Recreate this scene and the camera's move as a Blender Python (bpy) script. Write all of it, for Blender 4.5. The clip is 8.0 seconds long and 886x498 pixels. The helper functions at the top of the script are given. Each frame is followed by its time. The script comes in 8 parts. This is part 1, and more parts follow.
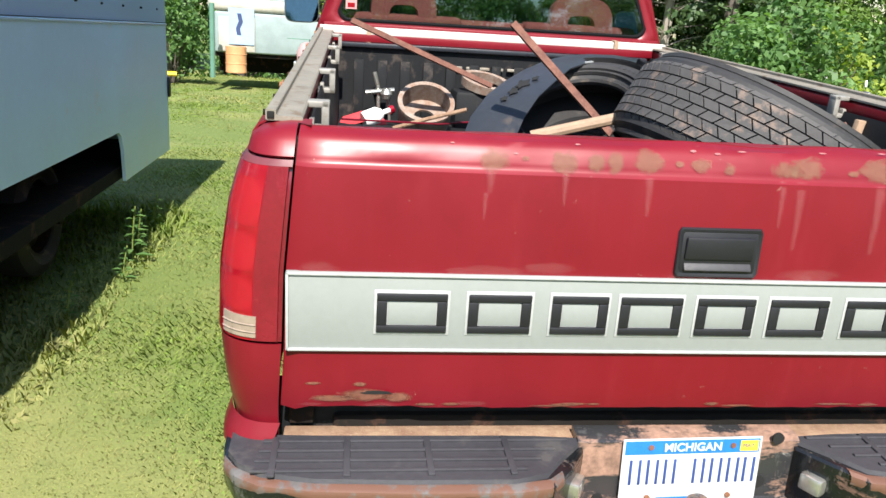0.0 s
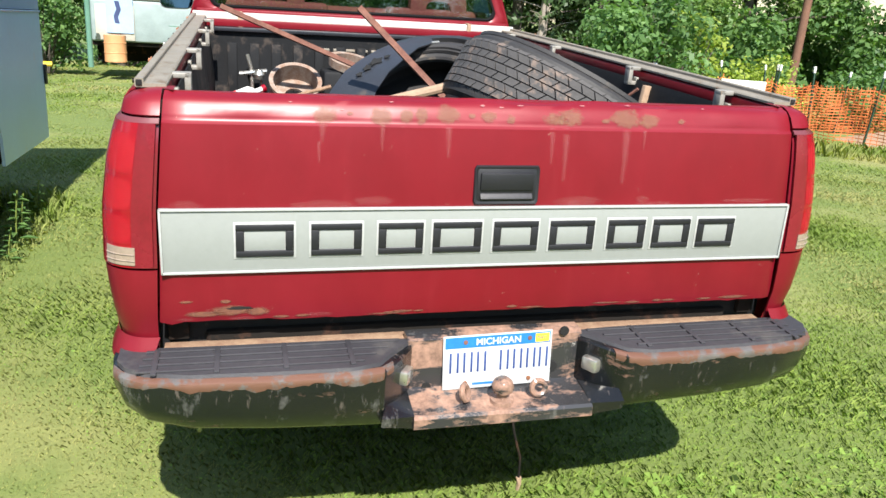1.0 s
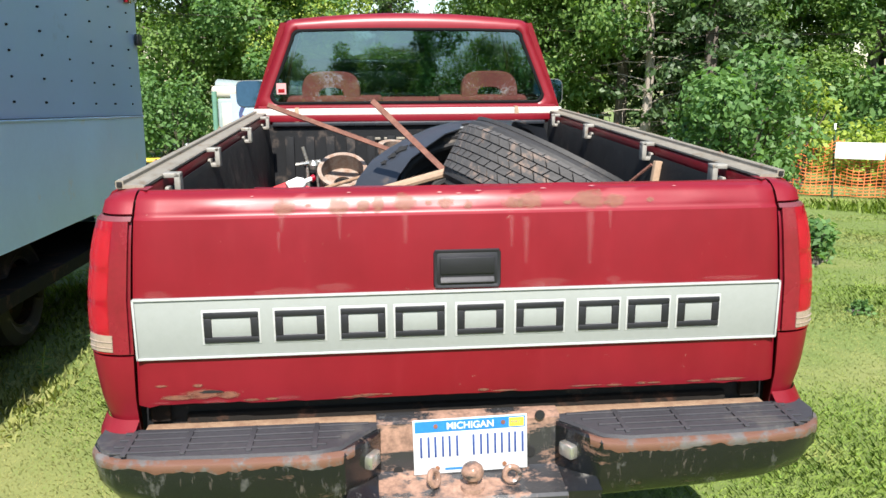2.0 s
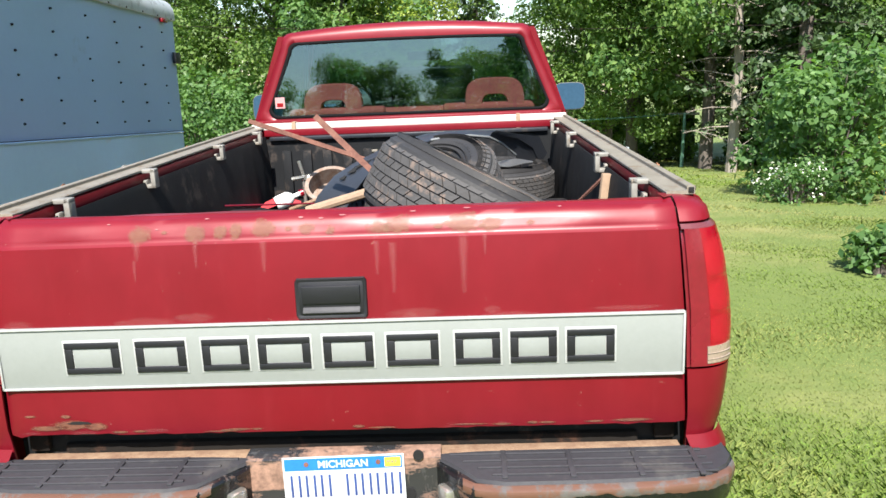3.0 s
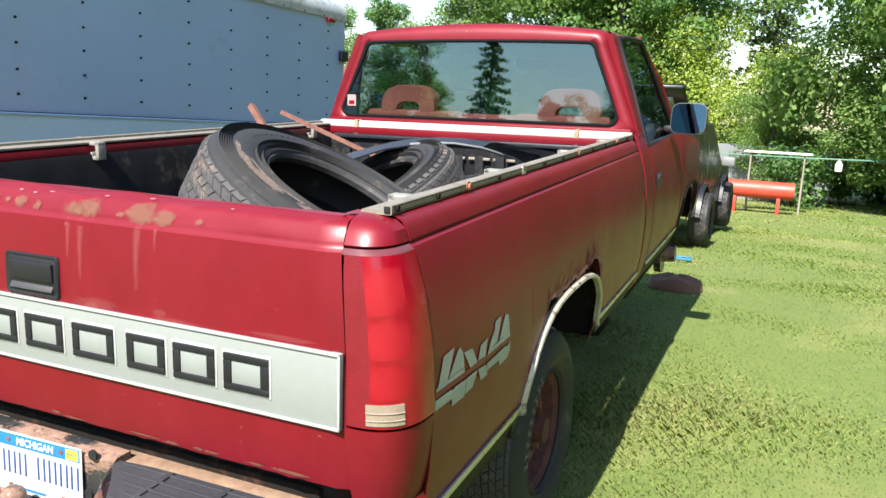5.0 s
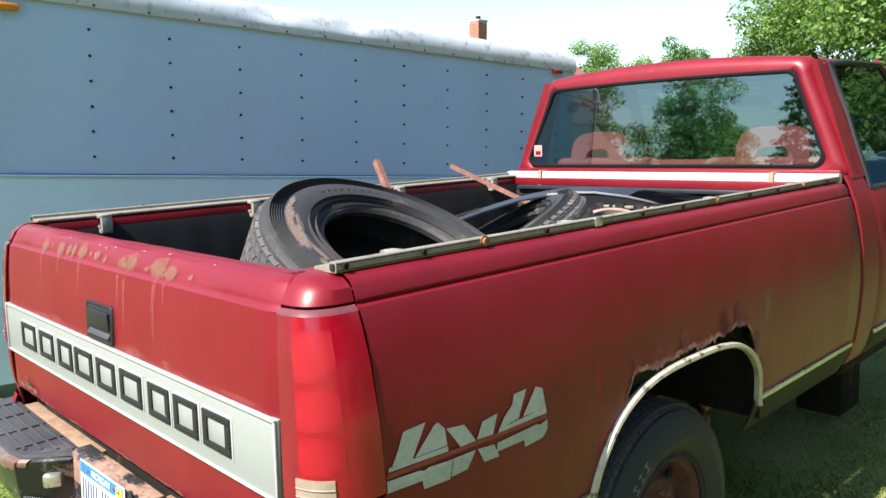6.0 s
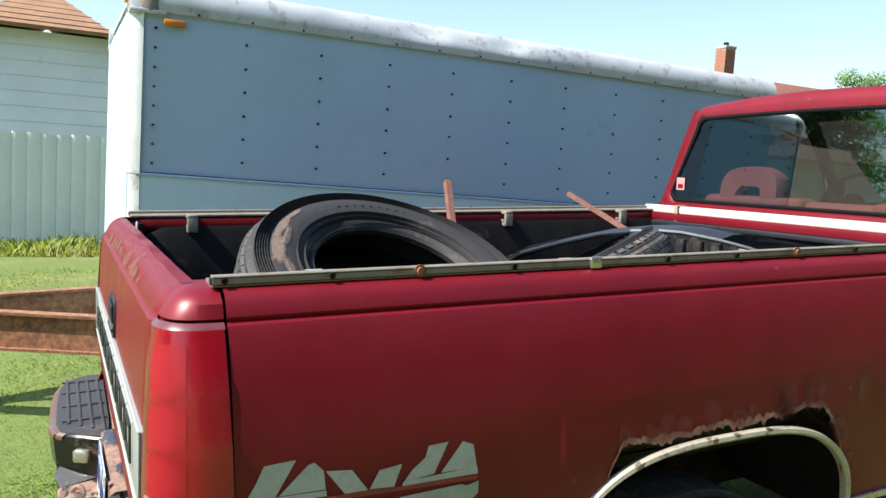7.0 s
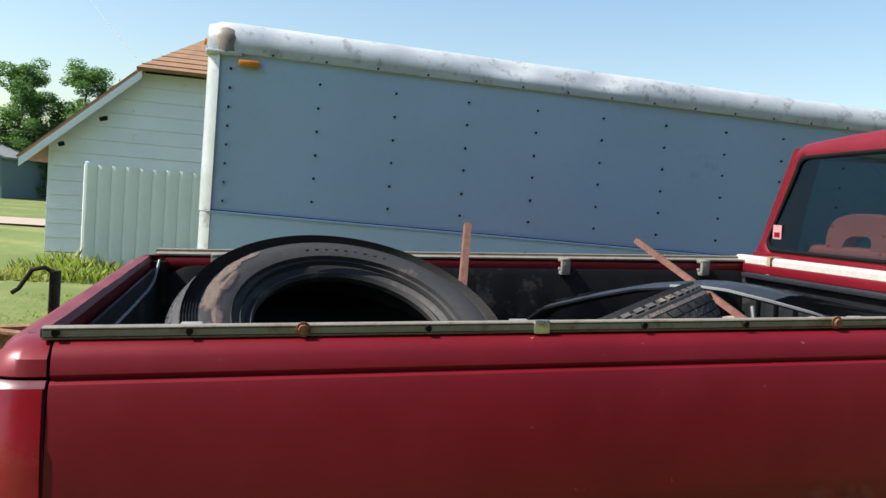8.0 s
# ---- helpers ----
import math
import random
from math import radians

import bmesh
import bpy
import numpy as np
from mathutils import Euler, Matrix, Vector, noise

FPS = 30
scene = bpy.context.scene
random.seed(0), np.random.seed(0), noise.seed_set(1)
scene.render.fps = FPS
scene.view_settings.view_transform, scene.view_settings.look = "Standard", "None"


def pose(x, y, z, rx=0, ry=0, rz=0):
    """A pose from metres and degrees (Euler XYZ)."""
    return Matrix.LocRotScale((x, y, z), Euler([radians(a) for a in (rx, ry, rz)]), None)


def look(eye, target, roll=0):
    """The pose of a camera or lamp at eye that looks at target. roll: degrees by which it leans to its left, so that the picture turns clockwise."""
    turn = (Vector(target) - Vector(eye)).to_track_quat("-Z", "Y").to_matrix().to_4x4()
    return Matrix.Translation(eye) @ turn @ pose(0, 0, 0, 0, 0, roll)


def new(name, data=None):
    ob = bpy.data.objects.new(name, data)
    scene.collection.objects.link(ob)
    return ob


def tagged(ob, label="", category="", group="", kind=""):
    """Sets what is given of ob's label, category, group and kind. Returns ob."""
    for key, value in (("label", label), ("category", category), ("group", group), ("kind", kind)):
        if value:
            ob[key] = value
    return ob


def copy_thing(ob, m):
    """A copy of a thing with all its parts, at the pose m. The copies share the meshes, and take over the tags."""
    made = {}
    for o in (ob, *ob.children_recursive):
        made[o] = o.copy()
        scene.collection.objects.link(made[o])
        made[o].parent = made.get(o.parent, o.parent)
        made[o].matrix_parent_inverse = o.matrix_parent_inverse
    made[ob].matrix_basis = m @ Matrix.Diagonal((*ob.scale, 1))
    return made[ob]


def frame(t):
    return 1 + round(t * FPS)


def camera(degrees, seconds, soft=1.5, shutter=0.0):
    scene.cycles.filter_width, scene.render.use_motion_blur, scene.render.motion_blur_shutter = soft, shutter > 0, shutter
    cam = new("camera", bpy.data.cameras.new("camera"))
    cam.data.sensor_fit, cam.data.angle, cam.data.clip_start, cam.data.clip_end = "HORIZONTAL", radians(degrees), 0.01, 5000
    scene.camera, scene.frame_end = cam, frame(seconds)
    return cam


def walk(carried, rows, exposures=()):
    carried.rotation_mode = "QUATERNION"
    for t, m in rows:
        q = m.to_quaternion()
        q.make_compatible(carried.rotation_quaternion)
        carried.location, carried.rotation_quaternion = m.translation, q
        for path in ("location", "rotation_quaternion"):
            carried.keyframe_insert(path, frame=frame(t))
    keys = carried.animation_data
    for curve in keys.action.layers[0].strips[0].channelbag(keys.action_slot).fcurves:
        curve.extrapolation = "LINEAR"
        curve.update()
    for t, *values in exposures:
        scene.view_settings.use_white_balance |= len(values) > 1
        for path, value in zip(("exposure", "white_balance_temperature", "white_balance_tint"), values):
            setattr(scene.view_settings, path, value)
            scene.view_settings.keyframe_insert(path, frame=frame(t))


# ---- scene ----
cam = camera(59.6, 8.0)
PATH = [
    (0, (-0.735, -1.392, 1.551), (-0.482, 0.508, 0.982), 4.0),
    (0.5, (-0.663, -1.641, 1.575), (-0.331, 0.221, 0.926), 4.5),
    (1, (-0.656, -1.827, 1.553), (-0.153, 0.019, 0.97), 3.7),
    (1.5, (-0.516, -1.903, 1.57), (-0.034, -0.029, 1.066), 1.9),
    (1.7, (-0.411, -1.94, 1.582), (-0.072, -0.02, 1.134), 1.2),
    (2.8, (0.199, -1.816, 1.61), (0.226, 0.149, 1.237), -1.5),
    (3, (0.336, -1.799, 1.617), (0.263, 0.161, 1.226), -1.8),
    (3.5, (0.705, -1.789, 1.625), (0.477, 0.165, 1.265), 0.5),
    (4, (1.02, -1.601, 1.601), (0.672, 0.338, 1.251), 3.8),
    (4.2, (1.133, -1.514, 1.6), (0.75, 0.409, 1.207), 1.9),
    (5.3, (1.721, -1.101, 1.567), (0.754, 0.618, 1.236), 1.8),
    (5.5, (1.799, -0.978, 1.587), (0.706, 0.668, 1.276), -0.3),
    (6, (2.029, -0.734, 1.577), (0.601, 0.646, 1.335), 0.0),
    (6.5, (2.146, -0.388, 1.585), (0.568, 0.828, 1.396), 1.1),
    (7, (2.255, -0.144, 1.587), (0.476, 0.749, 1.388), 3.5),
    (7.5, (2.28, 0.127, 1.606), (0.409, 0.824, 1.472), 4.3),
    (8, (2.182, 0.378, 1.619), (0.254, 0.897, 1.499), 4.3),
]
EXPOSURES = [(0, 1.27), (1.5, 1.28), (3.5, 1.36), (4, 1.34), (5.5, 1.52), (6, 1.53), (6.5, 1.24), (7.4, 1.13), (8, 0.86)]
walk(cam, [(t, look(eye, target, roll)) for t, eye, target, roll in PATH], EXPOSURES)

# ---- light ----
SUN = Vector((-0.03, -0.91, 1.0)).normalized()
world = bpy.data.worlds.new("sky")
scene.world = world
world.use_nodes = True
wn = world.node_tree.nodes
sky = wn.new("ShaderNodeTexSky")
sky.sky_type, sky.sun_disc = "NISHITA", False
sky.sun_elevation, sky.sun_rotation = math.asin(SUN.z), math.atan2(SUN.x, SUN.y)
sky.air_density, sky.dust_density, sky.ozone_density = 1.45, 0.7, 3.4
wn["Background"].inputs["Strength"].default_value = 0.097
world.node_tree.links.new(sky.outputs[0], wn["Background"].inputs["Color"])
sun_data = bpy.data.lights.new("sun", "SUN")
sun_data.energy, sun_data.angle, sun_data.color = 5.0, radians(0.53), (1.0, 0.95, 0.87)
sun = new("sun", sun_data)
sun.matrix_world = look(SUN * 60, (0, 0, 0))


# ---- materials ----
def nodes_of(name):
    m = bpy.data.materials.new(name)
    m.use_nodes = True
    t = m.node_tree
    return m, t, t.nodes["Principled BSDF"]


def noise_node(t, scale, detail=4, rough=0.6, coord=None, stretch=None):
    n = t.nodes.new("ShaderNodeTexNoise")
    n.inputs["Scale"].default_value, n.inputs["Detail"].default_value, n.inputs["Roughness"].default_value = scale, detail, rough
    if coord:
        if stretch:
            mp = t.nodes.new("ShaderNodeMapping")
            mp.inputs["Scale"].default_value = stretch
            t.links.new(coord, mp.inputs["Vector"])
            coord = mp.outputs[0]
        t.links.new(coord, n.inputs["Vector"])
    return n.outputs["Fac"]


def ramp(t, fac, stops):
    r = t.nodes.new("ShaderNodeValToRGB")
    e = r.color_ramp.elements
    while len(e) < len(stops):
        e.new(0.5)
    for el, (p, c) in zip(e, stops):
        el.position = p
        el.color = (c, c, c, 1) if isinstance(c, (int, float)) else (*c, 1)
    t.links.new(fac, r.inputs["Fac"])
    return r.outputs["Color"]


def mix(t, fac, a, b, mode="MIX"):
    n = t.nodes.new("ShaderNodeMix")
    n.data_type, n.blend_type = "RGBA", mode
    for sock, v in ((n.inputs[0], fac), (n.inputs[6], a), (n.inputs[7], b)):
        if isinstance(v, (int, float)):
            sock.default_value = v
        elif isinstance(v, tuple):
            sock.default_value = (*v, 1)
        else:
            t.links.new(v, sock)
    return n.outputs[2]


def bump(t, p, height, strength, distance=0.01):
    b = t.nodes.new("ShaderNodeBump")
    b.inputs["Strength"].default_value, b.inputs["Distance"].default_value = strength, distance
    t.links.new(height, b.inputs["Height"])
    t.links.new(b.outputs[0], p.inputs["Normal"])


def material(name, color, rough=0.5, metal=0.0, dark=0.6, scale=3.0, fine=60.0, bumps=0.15, stain=None, stain_at=0.62, coat=0.0, spec=0.5, rvar=0.12, grainy=0.35):
    """A surface of one colour with broad mottling, fine grain and, if given, stains of a second colour."""
    m, t, p = nodes_of(name)
    co = t.nodes.new("ShaderNodeTexCoord").outputs["Object"]
    broad, grain = noise_node(t, scale, 5, 0.6, co), noise_node(t, fine, 3, 0.7, co)
    c = mix(t, ramp(t, broad, [(0.3, 0.0), (0.7, 1.0)]), tuple(v * dark for v in color), color)
    c = mix(t, grainy, c, ramp(t, grain, [(0.25, tuple(v * 0.55 for v in color)), (0.75, tuple(min(1, v * 1.25) for v in color))]))
    if stain:
        c = mix(t, ramp(t, noise_node(t, scale * 2.3, 8, 0.7, co), [(stain_at - 0.05, 0.0), (stain_at + 0.04, 1.0)]), c, stain)
    t.links.new(c, p.inputs["Base Color"])
    t.links.new(ramp(t, broad, [(0.2, max(0.02, rough - rvar)), (0.8, min(1, rough + rvar))]), p.inputs["Roughness"])
    p.inputs["Metallic"].default_value, p.inputs["Coat Weight"].default_value = metal, coat
    p.inputs["Specular IOR Level"].default_value = spec
    p.inputs["Coat Roughness"].default_value = 0.12
    if bumps:
        bump(t, p, grain, bumps, 0.004)
    return m


def paint_material(name, color, faded, rust=True):
    """Old car paint: chalky fading in long drifts, dust, small chips."""
    m, t, p = nodes_of(name)
    co = t.nodes.new("ShaderNodeTexCoord").outputs["Object"]
    drift = noise_node(t, 1.6, 5, 0.55, co)
    streak = noise_node(t, 7.0, 4, 0.6, co, (3.0, 3.0, 0.35))
    c = mix(t, ramp(t, drift, [(0.35, 0.0), (0.72, 0.7)]), color, faded)
    c = mix(t, ramp(t, streak, [(0.55, 0.0), (0.85, 0.16)]), c, tuple(min(1, v * 1.25 + 0.02) for v in faded))
    c = mix(t, ramp(t, noise_node(t, 28, 6, 0.75, co), [(0.675, 0.0), (0.70, 0.8)]), c, (0.30, 0.15, 0.12))
    c = mix(t, ramp(t, noise_node(t, 4.5, 7, 0.68, co, (1, 1, 0.7)), [(0.42, 0.0), (0.66, 0.36)]), c, tuple(v * 0.62 for v in color))
    t.links.new(c, p.inputs["Base Color"])
    t.links.new(ramp(t, noise_node(t, 5, 4, 0.6, co), [(0.25, 0.42), (0.8, 0.60)]), p.inputs["Roughness"])
    p.inputs["Metallic"].default_value = 0.12
    p.inputs["Coat Weight"].default_value, p.inputs["Coat Roughness"].default_value = 0.45, 0.33
    p.inputs["Specular IOR Level"].default_value = 0.14
    bump(t, p, noise_node(t, 180, 3, 0.7, co), 0.03, 0.002)
    fine = p.inputs["Normal"].links[0].from_node
    wave = t.nodes.new("ShaderNodeBump")
    wave.inputs["Strength"].default_value, wave.inputs["Distance"].default_value = 0.35, 0.012
    t.links.new(noise_node(t, 3.2, 2, 0.5, co), wave.inputs["Height"])
    t.links.new(wave.outputs[0], fine.inputs["Normal"])
    return m


def rust_material(name, base=(0.30, 0.13, 0.06), dark_c=(0.09, 0.035, 0.02), pale=(0.50, 0.28, 0.16)):
    m, t, p = nodes_of(name)
    co = t.nodes.new("ShaderNodeTexCoord").outputs["Object"]
    a, b = noise_node(t, 22, 7, 0.7, co), noise_node(t, 130, 4, 0.75, co)
    c = mix(t, ramp(t, a, [(0.35, 0.0), (0.65, 1.0)]), dark_c, base)
    c = mix(t, ramp(t, b, [(0.55, 0.0), (0.75, 0.7)]), c, pale)
    t.links.new(c, p.inputs["Base Color"])
    p.inputs["Roughness"].default_value = 0.88
    bump(t, p, b, 0.5, 0.004)
    return m


def worn_metal(name, color, rust_at=0.56, rust=(0.185, 0.10, 0.068), scratch=0.585):
    """Black-painted steel worn through to rust in patches."""
    m, t, p = nodes_of(name)
    co = t.nodes.new("ShaderNodeTexCoord").outputs["Object"]
    big, sm = noise_node(t, 6.5, 9, 0.72, co, (0.6, 1.0, 1.7)), noise_node(t, 45, 5, 0.75, co)
    rusty = mix(t, ramp(t, sm, [(0.35, 0.0), (0.68, 1.0)]), tuple(v * 0.45 for v in rust), rust)
    k = ramp(t, big, [(rust_at, 0.0), (rust_at + 0.05, 1.0)])
    c = mix(t, ramp(t, noise_node(t, 16, 6, 0.7, co, (1, 1, 0.5)), [(scratch, 0.0), (scratch + 0.10, 0.75)]), color, (0.10, 0.098, 0.096))
    c = mix(t, ramp(t, noise_node(t, 34, 5, 0.7, co, (1.6, 1, 0.35)), [(0.60, 0.0), (0.68, 0.6)]), c, (0.115, 0.095, 0.085))
    c = mix(t, k, c, rusty)
    t.links.new(c, p.inputs["Base Color"])
    t.links.new(ramp(t, k, [(0.0, 0.26), (1.0, 0.9)]), p.inputs["Roughness"])
    bump(t, p, sm, 0.10, 0.003)
    p.inputs["Coat Weight"].default_value = 0.25
    p.inputs["Coat Roughness"].default_value = 0.15
    return m


def glass_material(name, tint=(0.80, 0.88, 0.85), see=0.72):
    """Thin window glass: a clear tinted pane with a glossy face."""
    m, t, p = nodes_of(name)
    t.nodes.remove(p)
    out = t.nodes["Material Output"]
    tr, gl, mx, fr = (t.nodes.new("ShaderNodeBsdf" + k) if k in ("Transparent", "Glossy") else t.nodes.new("ShaderNode" + k) for k in ("Transparent", "Glossy", "MixShader", "Fresnel"))
    tr.inputs["Color"].default_value = (*[v * see for v in tint], 1)
    gl.inputs["Roughness"].default_value = 0.01
    gl.inputs["Color"].default_value = (0.74, 0.95, 1.0, 1)
    fr.inputs["IOR"].default_value = 1.5
    add = t.nodes.new("ShaderNodeMath")
    add.operation, add.inputs[1].default_value = "ADD", 0.11
    t.links.new(fr.outputs[0], add.inputs[0])
    cap = t.nodes.new("ShaderNodeMath")
    cap.operation, cap.inputs[1].default_value = "MINIMUM", 0.155
    t.links.new(add.outputs[0], cap.inputs[0])
    t.links.new(cap.outputs[0], mx.inputs[0])
    t.links.new(tr.outputs[0], mx.inputs[1])
    t.links.new(gl.outputs[0], mx.inputs[2])
    t.links.new(mx.outputs[0], out.inputs["Surface"])
    return m


def leaf_material(name, low, high, light=0.35, rough=0.5, dry=None):
    m, t, p = nodes_of(name)
    rnd = t.nodes.new("ShaderNodeNewGeometry").outputs["Random Per Island"]
    co = t.nodes.new("ShaderNodeTexCoord").outputs["Object"]
    c = ramp(t, rnd, [(0.0, low), (0.6, tuple((a + b) / 2 for a, b in zip(low, high))), (1.0, high)])
    c = mix(t, ramp(t, noise_node(t, 0.9, 3, 0.6, co), [(0.35, 0.0), (0.7, 0.25 if dry else 0.55)]), c, tuple(v * 1.35 for v in high))
    if dry:
        c = mix(t, ramp(t, noise_node(t, 2.6, 4, 0.6, co), [(0.40, 0.0), (0.68, 0.75)]), c, tuple(v * 0.68 for v in low))
        c = mix(t, ramp(t, noise_node(t, 11, 3, 0.6, co), [(0.45, 0.0), (0.70, 0.5)]), c, tuple(v * 0.75 for v in low))
        c = mix(t, ramp(t, noise_node(t, 0.36, 6, 0.68, co), [(0.44, 0.0), (0.62, 0.72)]), c, dry)
    t.links.new(c, p.inputs["Base Color"])
    p.inputs["Roughness"].default_value = rough
    p.inputs["Specular IOR Level"].default_value = 0.35
    tl, mx = t.nodes.new("ShaderNodeBsdfTranslucent"), t.nodes.new("ShaderNodeMixShader")
    t.links.new(mix(t, 1.0, c, (1.08, 1.2, 0.50), "MULTIPLY"), tl.inputs["Color"])
    mx.inputs[0].default_value = light
    t.links.new(p.outputs[0], mx.inputs[1])
    t.links.new(tl.outputs[0], mx.inputs[2])
    t.links.new(mx.outputs[0], t.nodes["Material Output"].inputs["Surface"])
    return m


def lawn_material():
    m, t, p = nodes_of("lawn_soil")
    co = t.nodes.new("ShaderNodeTexCoord").outputs["Object"]
    a, b, d = noise_node(t, 0.45, 6, 0.62, co), noise_node(t, 9, 6, 0.7, co), noise_node(t, 70, 4, 0.8, co)
    c = mix(t, ramp(t, b, [(0.3, 0.0), (0.7, 1.0)]), (0.100, 0.146, 0.030), (0.140, 0.180, 0.040))
    c = mix(t, ramp(t, a, [(0.50, 0.0), (0.68, 0.5)]), c, (0.36, 0.31, 0.13))
    c = mix(t, ramp(t, d, [(0.4, 0.0), (0.75, 0.35)]), c, (0.05, 0.08, 0.018))
    t.links.new(c, p.inputs["Base Color"])
    p.inputs["Roughness"].default_value = 0.95
    bump(t, p, d, 0.5, 0.02)
    return m


def shingle_material(name, color):
    m, t, p = nodes_of(name)
    co = t.nodes.new("ShaderNodeTexCoord").outputs["Object"]
    c = mix(t, ramp(t, noise_node(t, 2.5, 6, 0.7, co), [(0.3, 0.0), (0.7, 1.0)]), tuple(v * 0.65 for v in color), color)
    c = mix(t, ramp(t, noise_node(t, 40, 3, 0.7, co, (1, 0.2, 1)), [(0.4, 0.0), (0.7, 0.5)]), c, tuple(v * 0.45 for v in color))
    t.links.new(c, p.inputs["Base Color"])
    p.inputs["Roughness"].default_value = 0.9
    return m


def stain_material(name, color, second, most, rim=0.5, drip=False, across=0, ragged=0.28):
    """A stain, also used for the lens glow, that thins out towards its own edge; a drip fades downwards too."""
    m, t, p = nodes_of(name)
    tc = t.nodes.new("ShaderNodeTexCoord")
    sep = t.nodes.new("ShaderNodeSeparateXYZ")
    t.links.new(tc.outputs["Generated"], sep.inputs[0])

    def math_node(op, a, b):
        n = t.nodes.new("ShaderNodeMath")
        n.operation = op
        for sock, v in zip(n.inputs, (a, b)):
            if isinstance(v, (int, float)):
                sock.default_value = v
            else:
                t.links.new(v, sock)
        return n.outputs[0]
    dx = math_node("SUBTRACT", sep.outputs[across], 0.5)
    dz = math_node("SUBTRACT", sep.outputs[2], 0.5)
    rag = math_node("MULTIPLY", math_node("SUBTRACT", noise_node(t, 60, 5, 0.7, tc.outputs["Object"]), 0.5), ragged)
    if drip:
        d = math_node("ADD", math_node("ABSOLUTE", dx, 0.0), math_node("MULTIPLY", math_node("SUBTRACT", 0.5, dz), 0.25))
    else:
        d = math_node("SQRT", math_node("ADD", math_node("MULTIPLY", dx, dx), math_node("MULTIPLY", dz, dz)), 0.0)
    d = math_node("ADD", d, rag)
    c = mix(t, ramp(t, noise_node(t, 90, 5, 0.7, tc.outputs["Object"]), [(0.3, 0.0), (0.7, 1.0)]), color, second)
    t.links.new(c, p.inputs["Base Color"])
    t.links.new(ramp(t, d, [(rim * (0.3 if drip else 0.55), most), (rim, 0.0)]), p.inputs["Alpha"])
    p.inputs["Roughness"].default_value = 0.75
    return m


PAINT = paint_material("red_paint", (0.152, 0.0036, 0.0100), (0.178, 0.0095, 0.0185))
# near-black for the bands below the mouldings and the front arch trim
NEAR_BLACK = material("near_black_lower_body", (0.012, 0.012, 0.014), 0.55, spec=0.15)
RUST = rust_material("rust")
RUST_PALE = rust_material("pale_rust", (0.27, 0.18, 0.115), (0.17, 0.095, 0.06), (0.36, 0.26, 0.18))
DRUM = rust_material("flaky_drum_rust", (0.26, 0.22, 0.19), (0.17, 0.09, 0.055), (0.42, 0.37, 0.32))
BUMPER = worn_metal("worn_black_steel", (0.006, 0.007, 0.008), 0.585)
BUMPER_MID = worn_metal("rusted_black_steel", (0.025, 0.025, 0.027), 0.475, (0.30, 0.175, 0.125))
BARE_EDGE = material("bare_worn_edge", (0.15, 0.14, 0.135), 0.4, 0.3, dark=0.6, scale=7, bumps=0.15, stain=(0.15, 0.075, 0.052), stain_at=0.47)
PAD = material("black_step_pad", (0.035, 0.034, 0.04), 0.6, dark=0.7, bumps=0.2, stain=(0.055, 0.052, 0.052), stain_at=0.60)
RUBBER = material("tyre_rubber", (0.031, 0.030, 0.031), 0.6, spec=0.35, dark=0.7, scale=3.5, bumps=0.25, stain=(0.085, 0.070, 0.058), stain_at=0.63)
RUBBER_TREAD = material("tyre_tread_rubber", (0.062, 0.059, 0.059), 0.8, dark=0.65, scale=7, bumps=0.35, stain=(0.15, 0.11, 0.09), stain_at=0.60)
LINER = material("black_bed_liner", (0.010, 0.011, 0.013), 0.68, spec=0.22, dark=0.6, bumps=0.2, stain=(0.05, 0.04, 0.035), stain_at=0.63)
BLACK = material("black_plastic", (0.010, 0.010, 0.014), 0.46, dark=0.75, bumps=0.08)
BLACKP = material("black_fender_plastic", (0.026, 0.029, 0.036), 0.33, dark=0.7, bumps=0.1, stain=(0.06, 0.05, 0.045), stain_at=0.64)
GREY_EDGE = material("pale_grey_plastic", (0.20, 0.21, 0.215), 0.45, dark=0.8, bumps=0.1)
SILVER_BAND = material("pale_grey_panel", (0.225, 0.240, 0.232), 0.42, dark=0.95, scale=3, bumps=0.02, grainy=0.1, stain=(0.28, 0.2, 0.16), stain_at=0.73)
WHITE_EDGE = material("white_edging", (0.36, 0.37, 0.365), 0.4, dark=0.85, bumps=0.05)
ALU = material("weathered_aluminium", (0.245, 0.218, 0.178), 0.5, 0.1, dark=0.7, scale=8, bumps=0.2, stain=(0.15, 0.105, 0.065), stain_at=0.60)
CLAMP = material("pale_clamp_metal", (0.30, 0.285, 0.255), 0.45, 0.2, dark=0.75, scale=14, bumps=0.15, stain=(0.20, 0.16, 0.12), stain_at=0.62)
ALU_WHITE = material("white_rail", (0.50, 0.48, 0.44), 0.45, dark=0.8, bumps=0.08, stain=(0.36, 0.24, 0.16), stain_at=0.68)
CHROME = material("dull_chrome", (0.62, 0.60, 0.55), 0.3, 0.85, dark=0.75, scale=12, bumps=0.1, stain=(0.12, 0.08, 0.05), stain_at=0.66)
CREAM = material("cream_trim", (0.50, 0.45, 0.36), 0.45, 0.3, dark=0.8, scale=9, bumps=0.1, stain=(0.05, 0.03, 0.02), stain_at=0.60)
LAMP_RED = material("red_lens", (0.235, 0.0010, 0.0100), 0.20, dark=0.75, scale=6, bumps=0.0, coat=0.35)
LAMP_DARK = material("dark_red_lens", (0.15, 0.006, 0.016), 0.3, bumps=0.0, coat=0.4)
# less saturated red for the strip along the lamp's top
LAMP_RIM = material("pinkish_lens_edge", (0.13, 0.032, 0.036), 0.3, dark=0.8, scale=9, bumps=0.0, coat=0.4)
